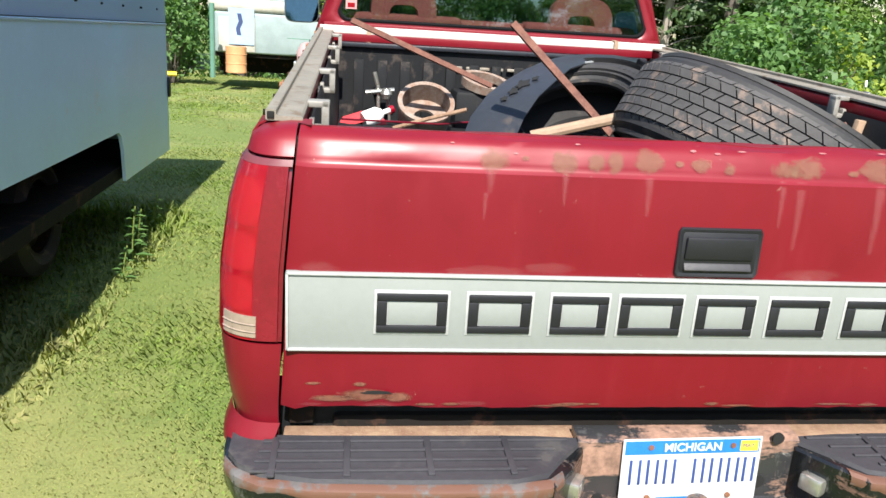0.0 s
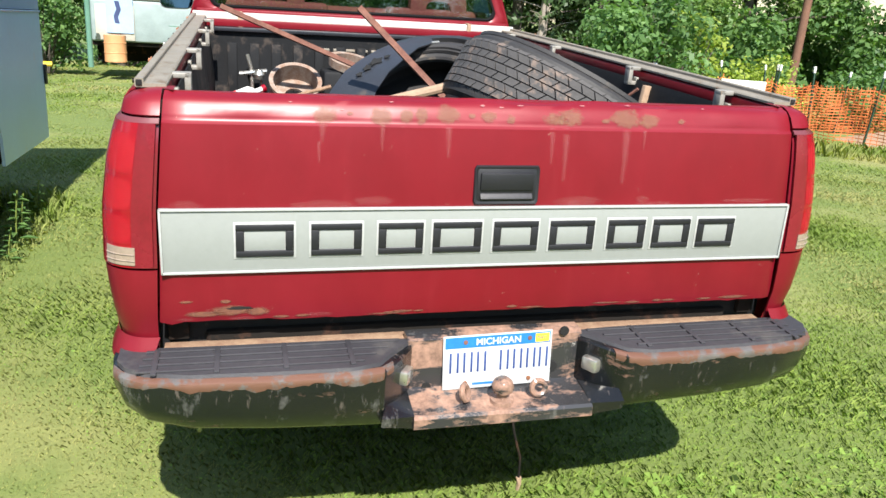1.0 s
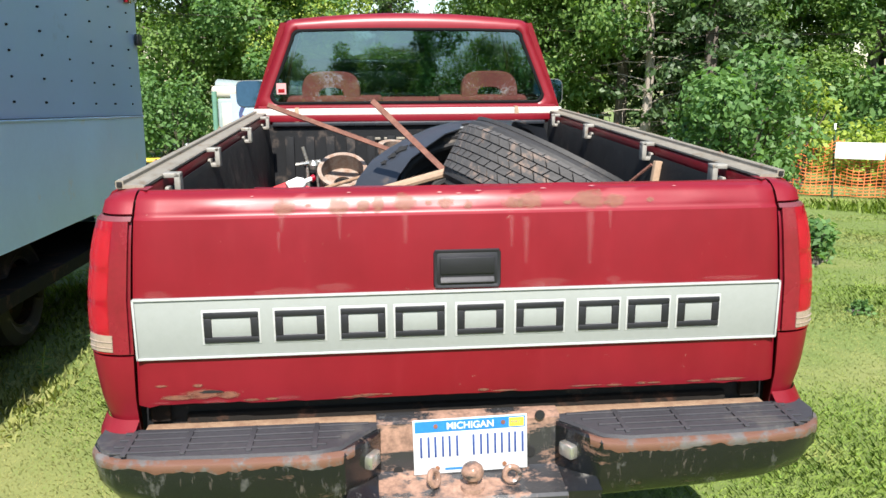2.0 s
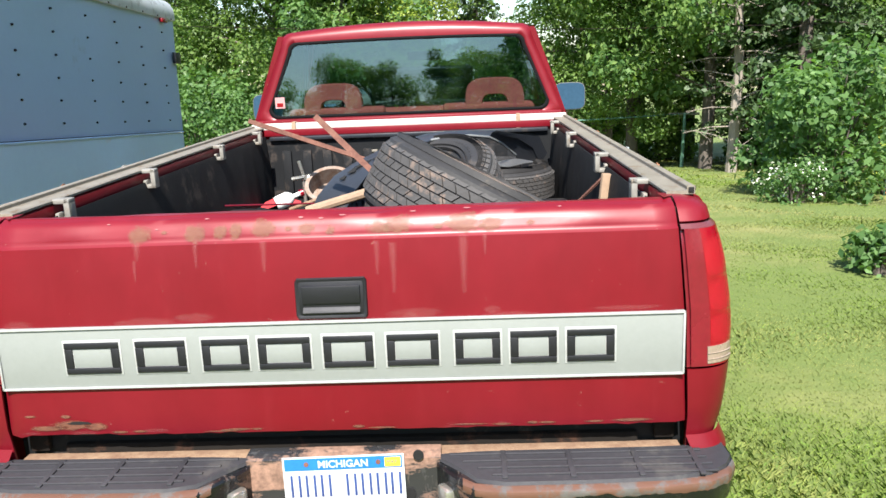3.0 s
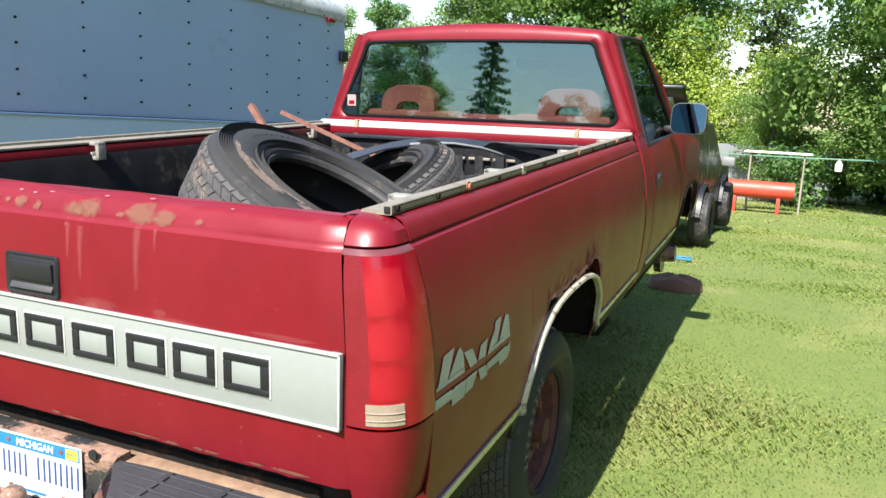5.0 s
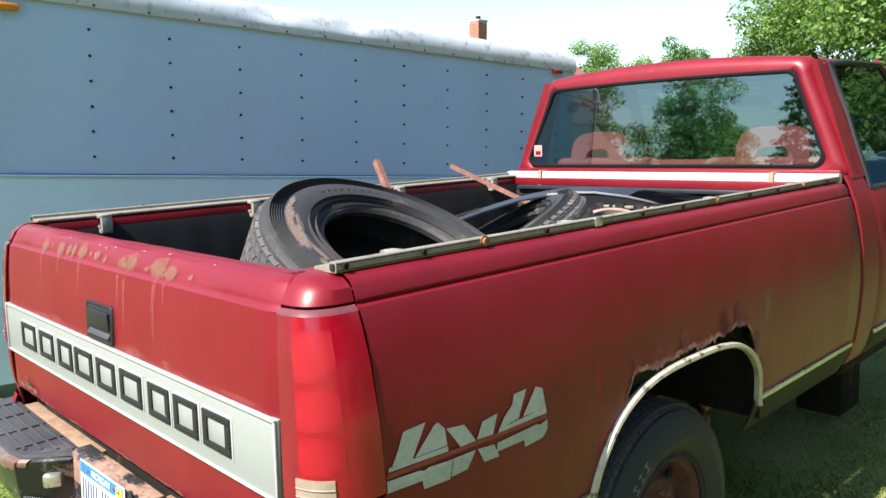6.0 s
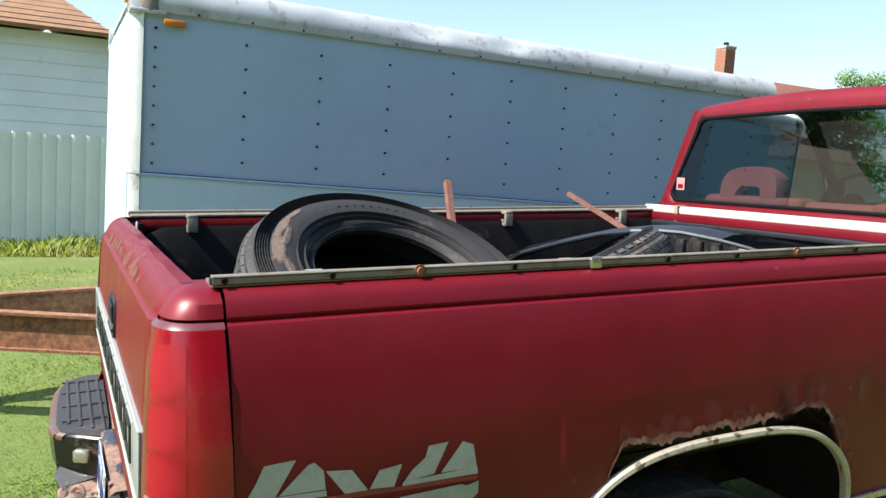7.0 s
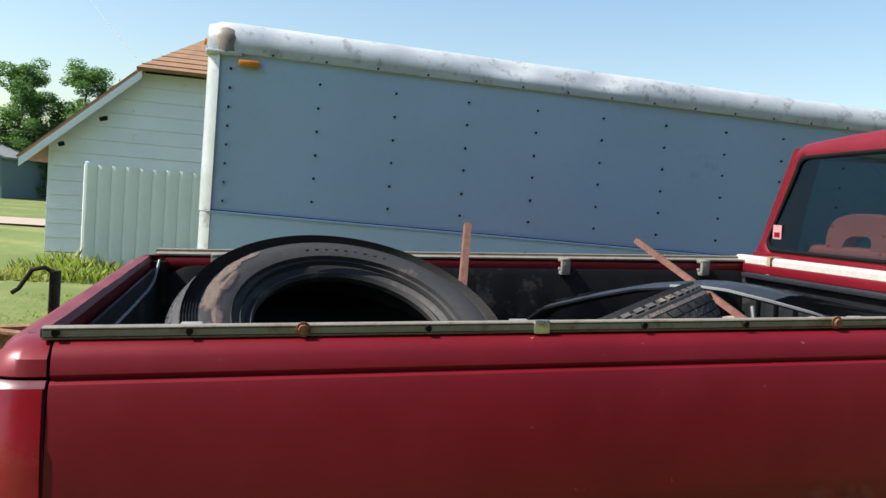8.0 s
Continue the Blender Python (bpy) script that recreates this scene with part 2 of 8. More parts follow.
LAMP_SIDE = material("dull_red_lens", (0.165, 0.006, 0.016), 0.26, dark=0.75, scale=6, bumps=0.0, coat=0.3)
LAMP_CLEAR = material("clear_lens", (0.27, 0.21, 0.165), 0.25, dark=0.8, scale=20, bumps=0.05, coat=0.6)
AMBER = material("amber_lens", (0.75, 0.24, 0.02), 0.25, dark=0.8, bumps=0.0, coat=0.5)
SEAL = material("dull_black_seal", (0.008, 0.008, 0.009), 0.85, spec=0.1, bumps=0.05)
SEAT = material("dusty_red_velour", (0.31, 0.070, 0.062), 0.9, dark=0.75, bumps=0.3)
INTERIOR = material("dark_interior", (0.03, 0.026, 0.026), 0.7)
GLASS = glass_material("cab_glass", (0.66, 0.92, 0.97), 0.40)
MIRROR_RIM = material("grey_mirror_rim", (0.075, 0.078, 0.082), 0.5, dark=0.8, bumps=0.05)
MIRROR = material("mirror_glass", (0.075, 0.125, 0.16), 0.03, 1.0, dark=0.97, bumps=0.0, rvar=0.01)
UNDER = material("underbody", (0.011, 0.009, 0.0075), 0.9, spec=0.2, stain=(0.050, 0.024, 0.015), stain_at=0.60)
WOOD = material("grey_wood_handle", (0.33, 0.225, 0.15), 0.75, dark=0.65, scale=12, bumps=0.25)
ROD = rust_material("rusty_rod", (0.19, 0.085, 0.06), (0.10, 0.04, 0.03), (0.29, 0.15, 0.11))
PLATE_WHITE = material("plate_white", (0.50, 0.52, 0.54), 0.35, dark=0.93, bumps=0.02)
PLATE_BLUE = material("plate_blue", (0.02, 0.16, 0.48), 0.35, dark=0.9, bumps=0.0)
PLATE_INK = material("plate_ink", (0.03, 0.06, 0.20), 0.4, dark=0.9, bumps=0.0)
YELLOW = material("yellow_sticker", (0.80, 0.58, 0.05), 0.5, dark=0.85, bumps=0.0)
DECAL = material("worn_silver_decal", (0.38, 0.39, 0.36), 0.5, dark=0.8, scale=14, bumps=0.05, stain=(0.30, 0.05, 0.05), stain_at=0.67)
STRIPE = material("faded_red_stripe", (0.26, 0.035, 0.03), 0.5, dark=0.8, scale=12, bumps=0.05)
TRAILER = material("blue_grey_trailer_panel", (0.45, 0.61, 0.83), 0.36, 0.15, dark=0.92, scale=0.9, fine=25, bumps=0.0, coat=0.2, grainy=0.05, stain=(0.36, 0.47, 0.62), stain_at=0.70)
TRAILER_LOW = material("pale_trailer_skirt", (0.62, 0.82, 0.98), 0.38, 0.1, dark=0.88, scale=1.2, fine=25, bumps=0.0, grainy=0.06, stain=(0.66, 0.70, 0.73), stain_at=0.66)
TRAILER_CAP = material("dull_roof_rail_aluminium", (0.66, 0.69, 0.70), 0.40, 0.35, dark=0.8, scale=5, bumps=0.05, grainy=0.12, stain=(0.40, 0.40, 0.40), stain_at=0.6)
SIDING = material("white_siding", (0.80, 0.83, 0.90), 0.6, dark=0.9, scale=1.0, bumps=0.05, grainy=0.08, stain=(0.50, 0.50, 0.47), stain_at=0.68)
SHEET = material("white_sheet_metal", (0.78, 0.81, 0.79), 0.42, dark=0.92, scale=2, bumps=0.0, grainy=0.06)
SHINGLE = shingle_material("brown_shingles", (0.34, 0.19, 0.11))
SHINGLE_RED = shingle_material("red_brown_shingles", (0.26, 0.10, 0.07))
BRICK = material("chimney_brick", (0.36, 0.13, 0.07), 0.9, dark=0.6, scale=9, bumps=0.3)
MORTAR = material("mortar", (0.42, 0.38, 0.33), 0.95, bumps=0.3)
LAWN = lawn_material()
GRASS = leaf_material("grass_blades", (0.188, 0.276, 0.054), (0.272, 0.354, 0.076), 0.40, 0.75, (0.44, 0.37, 0.185))
LEAF = leaf_material("maple_leaves", (0.055, 0.13, 0.030), (0.205, 0.30, 0.088), 0.50)
LEAF_DARK = leaf_material("dark_conifer_needles", (0.022, 0.052, 0.020), (0.075, 0.12, 0.046), 0.25)
LEAF_BUSH = leaf_material("bush_leaves", (0.038, 0.105, 0.032), (0.145, 0.25, 0.080), 0.45)
LEAF_YELLOW = leaf_material("yellow_green_leaves", (0.15, 0.23, 0.040), (0.38, 0.45, 0.095), 0.50)
PETAL = leaf_material("white_petals", (0.55, 0.56, 0.50), (0.85, 0.85, 0.78), 0.3)
BARK = material("bark", (0.12, 0.10, 0.085), 0.95, dark=0.5, scale=7, fine=40, bumps=0.8)
DEADWOOD = material("grey_dead_wood", (0.30, 0.26, 0.22), 0.95, dark=0.6, bumps=0.3)
ORANGE = material("orange_mesh_plastic", (0.66, 0.17, 0.05), 0.6, dark=0.8, scale=6, bumps=0.0)
POST_GREEN = material("dark_green_post", (0.02, 0.055, 0.035), 0.6, bumps=0.1)
POST_PALE = material("pale_green_post", (0.10, 0.22, 0.165), 0.6, dark=0.7, bumps=0.1)
WHITE = material("white_plastic", (0.80, 0.80, 0.78), 0.45, dark=0.9, bumps=0.02)
POLE = material("brown_utility_pole", (0.17, 0.085, 0.055), 0.9, dark=0.6, scale=6, bumps=0.5)
JEEP = material("dark_green_car_paint", (0.006, 0.008, 0.0075), 0.3, 0.0, dark=0.8, bumps=0.0, coat=0.15, spec=0.3)
GREY_WALL = material("grey_block_wall", (0.20, 0.215, 0.22), 0.9, dark=0.8, scale=1.0, bumps=0.3)
RED_TANK = material("red_painted_metal", (0.55, 0.06, 0.035), 0.5, dark=0.7, bumps=0.1)
BLUE_TARP = material("blue_tarp", (0.05, 0.22, 0.42), 0.5, dark=0.7, bumps=0.2)
PALE_BLUE = material("pale_blue_sheet", (0.30, 0.42, 0.58), 0.6, dark=0.8, bumps=0.05)
INK_BLUE = material("ink_blue", (0.03, 0.05, 0.14), 0.6)
GREY_TARP = material("grey_green_tarp", (0.25, 0.31, 0.31), 0.5, dark=0.7, scale=4, bumps=0.2)
CREAM_PAINT = material("cream_paint", (0.46, 0.44, 0.38), 0.6, bumps=0.05)
BARREL = material("orange_drum", (0.62, 0.30, 0.14), 0.6, dark=0.7, scale=7, bumps=0.2)
YELLOW_PAINT = material("yellow_paint", (0.75, 0.50, 0.03), 0.5, bumps=0.05)
DIRT = material("bare_dirt", (0.34, 0.22, 0.14), 0.95, dark=0.7, bumps=0.5)
GRAVEL = material("pale_track", (0.42, 0.33, 0.26), 0.95, dark=0.75, bumps=0.5)
ROCK = material("faded_red_scrap", (0.17, 0.085, 0.06), 0.8, dark=0.6, scale=6, bumps=0.3)
TEAL = material("teal_shed", (0.13, 0.20, 0.22), 0.7, dark=0.85, bumps=0.1)
# opaque pale colour stands in for sky light in the glass
PALE_GLASS = material("sky_lit_glass", (0.24, 0.26, 0.27), 0.12, dark=0.9, bumps=0.0, coat=0.5)
PANE = material("dark_car_glass", (0.010, 0.012, 0.013), 0.06, dark=0.9, bumps=0.0, coat=0.6)
SCRAP_GREY = material("dull_grey_scrap", (0.085, 0.088, 0.092), 0.5, dark=0.7, scale=8, bumps=0.15)
STICKER = material("pink_sticker", (0.50, 0.27, 0.27), 0.5, dark=0.8, bumps=0.0)
# near-black: flat stand-in for shade inside openings; also colours gaps and rivets
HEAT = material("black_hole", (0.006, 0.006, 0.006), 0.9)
SPOT = stain_material("tan_rust_stain", (0.23, 0.13, 0.075), (0.15, 0.075, 0.045), 0.44, 0.50, ragged=0.85)
SPOT_RED = stain_material("red_rust_stain", (0.20, 0.08, 0.045), (0.10, 0.04, 0.028), 0.8, 0.47)
DRIP = stain_material("faded_drip", (0.44, 0.20, 0.20), (0.34, 0.10, 0.10), 0.15, 0.50, True)
FADE = stain_material("blistered_paint", (0.34, 0.10, 0.09), (0.24, 0.05, 0.04), 0.30, 0.5, False, 1)
BLOOM = stain_material("brown_rust_bloom", (0.15, 0.075, 0.04), (0.10, 0.04, 0.025), 0.55, 0.52, False, 1)
TORN = rust_material("torn_pink_edge", (0.40, 0.20, 0.15), (0.17, 0.06, 0.04), (0.50, 0.31, 0.25))
RIM = rust_material("dark_rim_rust", (0.13, 0.04, 0.028), (0.05, 0.015, 0.012), (0.19, 0.085, 0.06))
SCUFF = stain_material("pale_dust_scuff", (0.50, 0.30, 0.28), (0.40, 0.17, 0.16), 0.07, 0.5, ragged=0.6)
# brighter red that paints the reflector glow into the lens cells
LAMP_GLOW = stain_material("painted_cell_glow", (0.42, 0.0015, 0.010), (0.34, 0.001, 0.008), 0.55, 0.72, ragged=0.1)
CLOVER = leaf_material("broad_lawn_leaves", (0.158, 0.275, 0.052), (0.235, 0.345, 0.070), 0.40, 0.75)
TYRE_DUST = stain_material("dried_mud_scuff", (0.30, 0.215, 0.165), (0.15, 0.11, 0.09), 0.50, 0.55, ragged=0.8)


# ---- mesh helpers ----
def part(name, bm, mat, parent=None, label="", smooth=35, m=None):
    """Links a bmesh as one mesh object, under a thing or a part if one is given."""
    bmesh.ops.recalc_face_normals(bm, faces=bm.faces)
    me = bpy.data.meshes.new(name)
    bm.to_mesh(me)
    bm.free()
    if smooth:
        me.shade_smooth()
        me.set_sharp_from_angle(angle=radians(smooth))
    me.materials.append(mat)
    ob = new(name, me)
    if parent:
        ob.parent = parent
    if m is not None:
        ob.matrix_local = m
    if label:
        ob["label"] = label
    return ob


def mesh_object(name, verts, faces, mat, parent=None, label="", smooth=False):
    me = bpy.data.meshes.new(name)
    me.from_pydata(verts, [], faces)
    if smooth:
        me.shade_smooth()
    me.materials.append(mat)
    ob = new(name, me)
    if parent:
        ob.parent = parent
    if label:
        ob["label"] = label
    return ob


def thing(name, label, category, m=None, group="", kind=""):
    ob = new(name)
    ob.empty_display_size = 0.1
    if m is not None:
        ob.matrix_world = m
    return tagged(ob, label, category, group, kind)


def box(sx, sy, sz, at=(0, 0, 0), bevel=0.0, seg=2, rot=None, bm=None):
    b = bm or bmesh.new()
    m = Matrix.Translation(at)
    if rot:
        m = m @ pose(0, 0, 0, *rot)
    got = bmesh.ops.create_cube(b, size=1, matrix=m @ Matrix.Diagonal((sx, sy, sz, 1)))
    if bevel:
        vs = set(got["verts"])
        es = [e for e in b.edges if e.verts[0] in vs and e.verts[1] in vs]
        bmesh.ops.bevel(b, geom=es, offset=bevel, segments=seg, affect="EDGES", profile=0.5)
    return b


def loft(rings, closed=True, caps=True, bm=None):
    """A skin over rings of equally many points."""
    b = bm or bmesh.new()
    vs = [[b.verts.new(p) for p in r] for r in rings]
    n = len(vs[0])
    for r0, r1 in zip(vs, vs[1:]):
        for i in range(n if closed else n - 1):
            j = (i + 1) % n
            b.faces.new((r0[i], r0[j], r1[j], r1[i]))
    if caps and closed:
        b.faces.new(vs[0])
        b.faces.new(list(reversed(vs[-1])))
    return b


def thick(bm, d):
    """Gives an open skin a thickness."""
    bmesh.ops.recalc_face_normals(bm, faces=bm.faces)
    bmesh.ops.solidify(bm, geom=bm.faces[:], thickness=d)
    return bm


def tube(pts, r, n=8, bm=None, taper=None, flat=1.0):
    pts = [Vector(p) for p in pts]
    rings = []
    for i, p in enumerate(pts):
        d = (pts[min(i + 1, len(pts) - 1)] - pts[max(i - 1, 0)]).normalized()
        u = d.cross(Vector((0.13, 0.21, 0.97))).normalized()
        v = d.cross(u)
        q = r if taper is None else r + (taper - r) * i / (len(pts) - 1)
        rings.append([p + (u * math.cos(a) + v * math.sin(a) * flat) * q for a in (2 * math.pi * (k + 0.5) / n for k in range(n))])
    return loft(rings, bm=bm)


def cyl(r, h, at=(0, 0, 0), n=24, axis="Z", r2=None, bm=None):
    b = bm or bmesh.new()
    rot = {"Z": Matrix(), "X": pose(0, 0, 0, 0, 90, 0), "Y": pose(0, 0, 0, 90, 0, 0)}[axis]
    bmesh.ops.create_cone(b, cap_ends=True, segments=n, radius1=r, radius2=r if r2 is None else r2, depth=h, matrix=Matrix.Translation(at) @ rot)
    return b


def revolve(profile, n=48, closed=True, bm=None):
    """Turns a profile of (radius, height) round z."""
    rings = [[(r * math.cos(2 * math.pi * k / n), r * math.sin(2 * math.pi * k / n), h) for r, h in profile] for k in range(n)]
    b = bm or bmesh.new()
    vs = [[b.verts.new(p) for p in r] for r in rings]
    m = len(profile)
    for k in range(n):
        a, c = vs[k], vs[(k + 1) % n]
        for i in range(m if closed else m - 1):
            j = (i + 1) % m
            b.faces.new((a[i], c[i], c[j], a[j]))
    return b


def text_mesh(words, size, depth, bold=0.0, shear=0.0, spacing=1.0):
    cu = bpy.data.curves.new("words", "FONT")
    cu.body, cu.size, cu.extrude, cu.offset, cu.shear = words, size, depth, bold, shear
    cu.space_character = spacing
    cu.align_x, cu.align_y = "CENTER", "CENTER"
    ob = new("words", cu)
    dg = bpy.context.evaluated_depsgraph_get()
    me = bpy.data.meshes.new_from_object(ob.evaluated_get(dg))
    bpy.data.objects.remove(ob)
    b = bmesh.new()
    b.from_mesh(me)
    return b


def lerp(a, b, t):
    return a + (b - a) * t


def curve_at(table, z):
    for (z0, v0), (z1, v1) in zip(table, table[1:]):
        if z <= z1:
            return lerp(v0, v1, max(0, (z - z0) / (z1 - z0)))
    return table[-1][1]


def ground_z(x, y):
    near = 1 / (1 + ((x - 1) / 9) ** 4 + ((y - 2) / 9) ** 4)
    roll = 0.05 * noise.noise((x * 0.11, y * 0.11, 3)) + 0.018 * noise.noise((x * 0.7, y * 0.7, 7))
    fall = 0.036 * max(0, y - 5) + 0.022 * max(0, x - 4)
    fall = 1.3 * math.tanh(fall / 1.3)
    return 0.03 + near * 0.03 * max(-1.5, min(2.0, x)) + roll * min(1, math.hypot(x, y) / 12) - fall


# ---- tyre and wheel ----
def tyre_mesh(R, rim, W, rows=5, blocks=52, depth=0.010):
    """A carcass with a bead and rounded shoulders."""
    h, sh = W / 2, 0.030
    outer = [(R - depth, -h + sh + 0.02), (R - depth, h - sh - 0.02), (R - 0.014, h - sh + 0.002), (R - 0.034, h - 0.012), (R - 0.07, h - 0.001), (lerp(R, rim, 0.55), h + 0.004), (rim + 0.035, h - 0.012), (rim + 0.018, h - 0.026), (rim + 0.006, h - 0.018), (rim, h - 0.028), (rim + 0.004, h - 0.044), (rim + 0.03, h - 0.05)]
    inner = [(R - 0.035, h - 0.07), (R - 0.022, 0)]
    right = outer[2:] + inner[:1]
    profile = outer[:2] + right + [inner[1]] + [(r, -z) for r, z in reversed(right)]
    return revolve(profile, 72)


def tread_mesh(R, W, rows=8, blocks=58, depth=0.007, lugs=True):
    """Staggered all-terrain blocks with angled ends, and shoulder lugs over the edges."""
    b = bmesh.new()
    span = W - 0.05
    rw = span / rows
    for i in range(rows):
        z0 = -span / 2 + i * rw
        edge = i in (0, rows - 1)
        for k in range(blocks):
            a0 = 2 * math.pi * (k + 0.5 * (i % 2) + 0.17 * i) / blocks
            da = 2 * math.pi / blocks * 0.90
            skew = (0.35 if i % 2 else -0.35) * 2 * math.pi / blocks
            gap = 0.0018
            zz = (z0 + gap, z0 + rw - gap)
            vs = []
            for rr in (R - depth - 0.004, R - (0.006 if edge else 0.0)):
                for z, s in ((zz[0], 0), (zz[1], 1)):
                    for e in (0, 1):
                        a = a0 + da * e + skew * (s - 0.5)
                        drop = 0.012 if edge and ((i == 0) == (s == 0)) else 0.0
                        q = rr - drop
                        vs.append(b.verts.new((q * math.cos(a), q * math.sin(a), z)))
            for f in ((0, 1, 3, 2), (4, 6, 7, 5), (0, 4, 5, 1), (2, 3, 7, 6), (0, 2, 6, 4), (1, 5, 7, 3)):
                b.faces.new([vs[q] for q in f])
    for side in (-1, 1) if lugs else ():
        for k in range(blocks):
            a = 2 * math.pi * (k + 0.3 * side) / blocks
            m = Matrix.Rotation(a, 4, "Z") @ Matrix.Translation((R - 0.030, 0, side * (W / 2 - 0.013))) @ pose(0, 0, 0, 0, side * -52, 0)
            bmesh.ops.create_cube(b, size=1, matrix=m @ Matrix.Diagonal((0.006, R * 2 * math.pi / blocks * 0.62, 0.030, 1)))
    return b


def sidewall_rings(R, rim, W):
    """Fine raised rings and plain raised bars on the sidewall."""
    b = bmesh.new()
    h = W / 2
    for r in [R - 0.030 - 0.0062 * k for k in range(6)] + [rim + 0.050, rim + 0.030]:
        for s in (-1, 1):
            top = h + 0.0035 - 0.16 * max(0.0, r - (R - 0.062)) - 0.30 * max(0.0, rim + 0.042 - r)
            revolve([(r - 0.0016, s * (top - 0.012)), (r, s * top), (r + 0.0016, s * (top - 0.012))], 64, bm=b)
    for s in (-1, 1):
        for c in (0.4, 2.5, 4.6):
            for k in range(9):
                a = c + k * 0.085
                r = lerp(R, rim, 0.55)
                m = Matrix.Rotation(a, 4, "Z") @ Matrix.Translation((r, 0, s * (h + 0.004)))
                bmesh.ops.create_cube(b, size=1, matrix=m @ Matrix.Diagonal((0.010, 0.008 if k % 3 else 0.004, 0.0015, 1)))
    return b


def make_tyre(R, rim, W, m, label, lugs=True):
    t = thing("tyre", label, "tyre", m, "old tyres in the truck bed")
    body = part("carcass", tyre_mesh(R, rim, W), RUBBER, t)
    part("tread", tread_mesh(R, W, lugs=lugs), RUBBER_TREAD, t, "worn blocky all-terrain tread")
    part("sidewall_rib", sidewall_rings(R, rim, W), RUBBER, t)
    return t


def wheel(parent, m, R=0.37, rim=0.21, W=0.25):
    w = new("wheel")
    w.parent = parent
    w.matrix_local = m
    part("tyre", tyre_mesh(R, rim, W), RUBBER, w)
    part("tread", tread_mesh(R, W, lugs=False), RUBBER_TREAD, w)
    letters = bmesh.new()
    for k in range(9):
        a = 0.15 + k * 0.12
        mm = Matrix.Rotation(a, 4, "Z") @ Matrix.Translation((lerp(R, rim, 0.42), 0, W / 2 + 0.004))
        for dx in (-0.013, 0.013):
            bmesh.ops.create_cube(letters, size=1, matrix=mm @ Matrix.Translation((dx, 0, 0)) @ Matrix.Diagonal((0.002, 0.020, 0.0012, 1)))
        bmesh.ops.create_cube(letters, size=1, matrix=mm @ Matrix.Diagonal((0.022, 0.002, 0.0012, 1)))
    part("raised_marks", letters, GREY_EDGE, w, "dull grey raised marks")
    h = W / 2
    disc = revolve([(rim + 0.012, h - 0.018), (rim + 0.012, h - 0.03), (rim - 0.02, h - 0.05), (rim - 0.03, 0.03), (0.155, 0.02), (0.13, 0.05), (0.10, 0.055), (0.085, 0.04), (0.07, 0.04), (0.0, 0.04), (0.0, 0.02), (0.12, 0.02), (0.16, -0.01), (rim - 0.02, -0.02), (rim, -h + 0.03), (rim + 0.01, -h + 0.02), (rim + 0.004, 0.0)], 40)
    rim_ob = part("rim", disc, RIM, w, "rusted red-brown steel rim")
    part("hub_cap", cyl(0.052, 0.07, (0, 0, 0.07), 20, r2=0.045), RIM, w)
    for k in range(8):
        a = 2 * math.pi * k / 8
        part("vent_hole", cyl(0.018, 0.012, (0.165 * math.cos(a + 0.3), 0.165 * math.sin(a + 0.3), 0.030), 12), HEAT, w)
        if k < 6:
            a = 2 * math.pi * k / 6
            part("wheel_nut", cyl(0.012, 0.025, (0.09 * math.cos(a), 0.09 * math.sin(a), 0.055), 6), RUST, w)
    return w


# ---- the pickup truck ----
TIP = 0.0419
TRUCK_AT = Matrix.Translation((0, 0, 1.09)) @ Matrix.Rotation(radians(-0.45), 4, "Y") @ Matrix.Rotation(math.atan(TIP), 4, "X") @ Matrix.Translation((0, 0, -1.09))
truck = thing("pickup_truck", "faded red pickup with rusted wheel arches, parked on the lawn", "pickup truck", TRUCK_AT)

SIDE_X = [(0.56, 0.905), (0.62, 0.935), (0.70, 0.958), (0.80, 0.972), (0.95, 0.980), (1.08, 0.974), (1.20, 0.955), (1.275, 0.934), (1.288, 0.928), (1.294, 0.917), (1.302, 0.921), (1.325, 0.914), (1.340, 0.903), (1.347, 0.888)]
GATE_EDGE = [(0.80, 0.853), (0.93, 0.846), (1.09, 0.842), (1.36, 0.820)]
ARCH_Y, ARCH_W = 1.274, 0.468


def side_x(z):
    return curve_at(SIDE_X, z)


def gate_y(z):
    """Where the skin of the tailgate stands at a height."""
    lean = TIP * (z - 1.09)
    return lean + curve_at([(0.78, 0.012), (0.82, 0.004), (0.90, 0.0), (1.10, -0.004), (1.22, -0.002), (1.285, 0.003), (1.293, 0.011), (1.303, 0.013), (1.330, 0.026), (1.345, 0.040), (1.352, 0.056)], z)


def arch_z(y, c=ARCH_Y, top=0.935):
    u = min(1.0, abs(y - c) / ARCH_W)
    return top - 0.37 + 0.37 * (1 - u ** 3) ** (1 / 3)


def corner_point(z, f, out=0.0):
    """The rounded rear corner: f runs from the side (0) to the tailgate's edge (1)."""
    xin, yin = curve_at(GATE_EDGE, z) + 0.0045, gate_y(min(z, 1.335)) + 0.004 - 0.007 * max(0.0, min(1.0, (1.285 - z) / 0.3))
    a = f * math.pi / 2
    xo, ye = side_x(z) + out, 0.125 + 0.02 * (1.2 - z)
    e = 2 / 2.7
    return Vector((xin + (xo - xin) * math.cos(a) ** e, ye - (ye - yin + out) * math.sin(a) ** e, z))


def flip(bm, s):
    if s < 0:
        bmesh.ops.scale(bm, vec=(-1, 1, 1), verts=bm.verts)
    return bm


rng = random.Random(5)


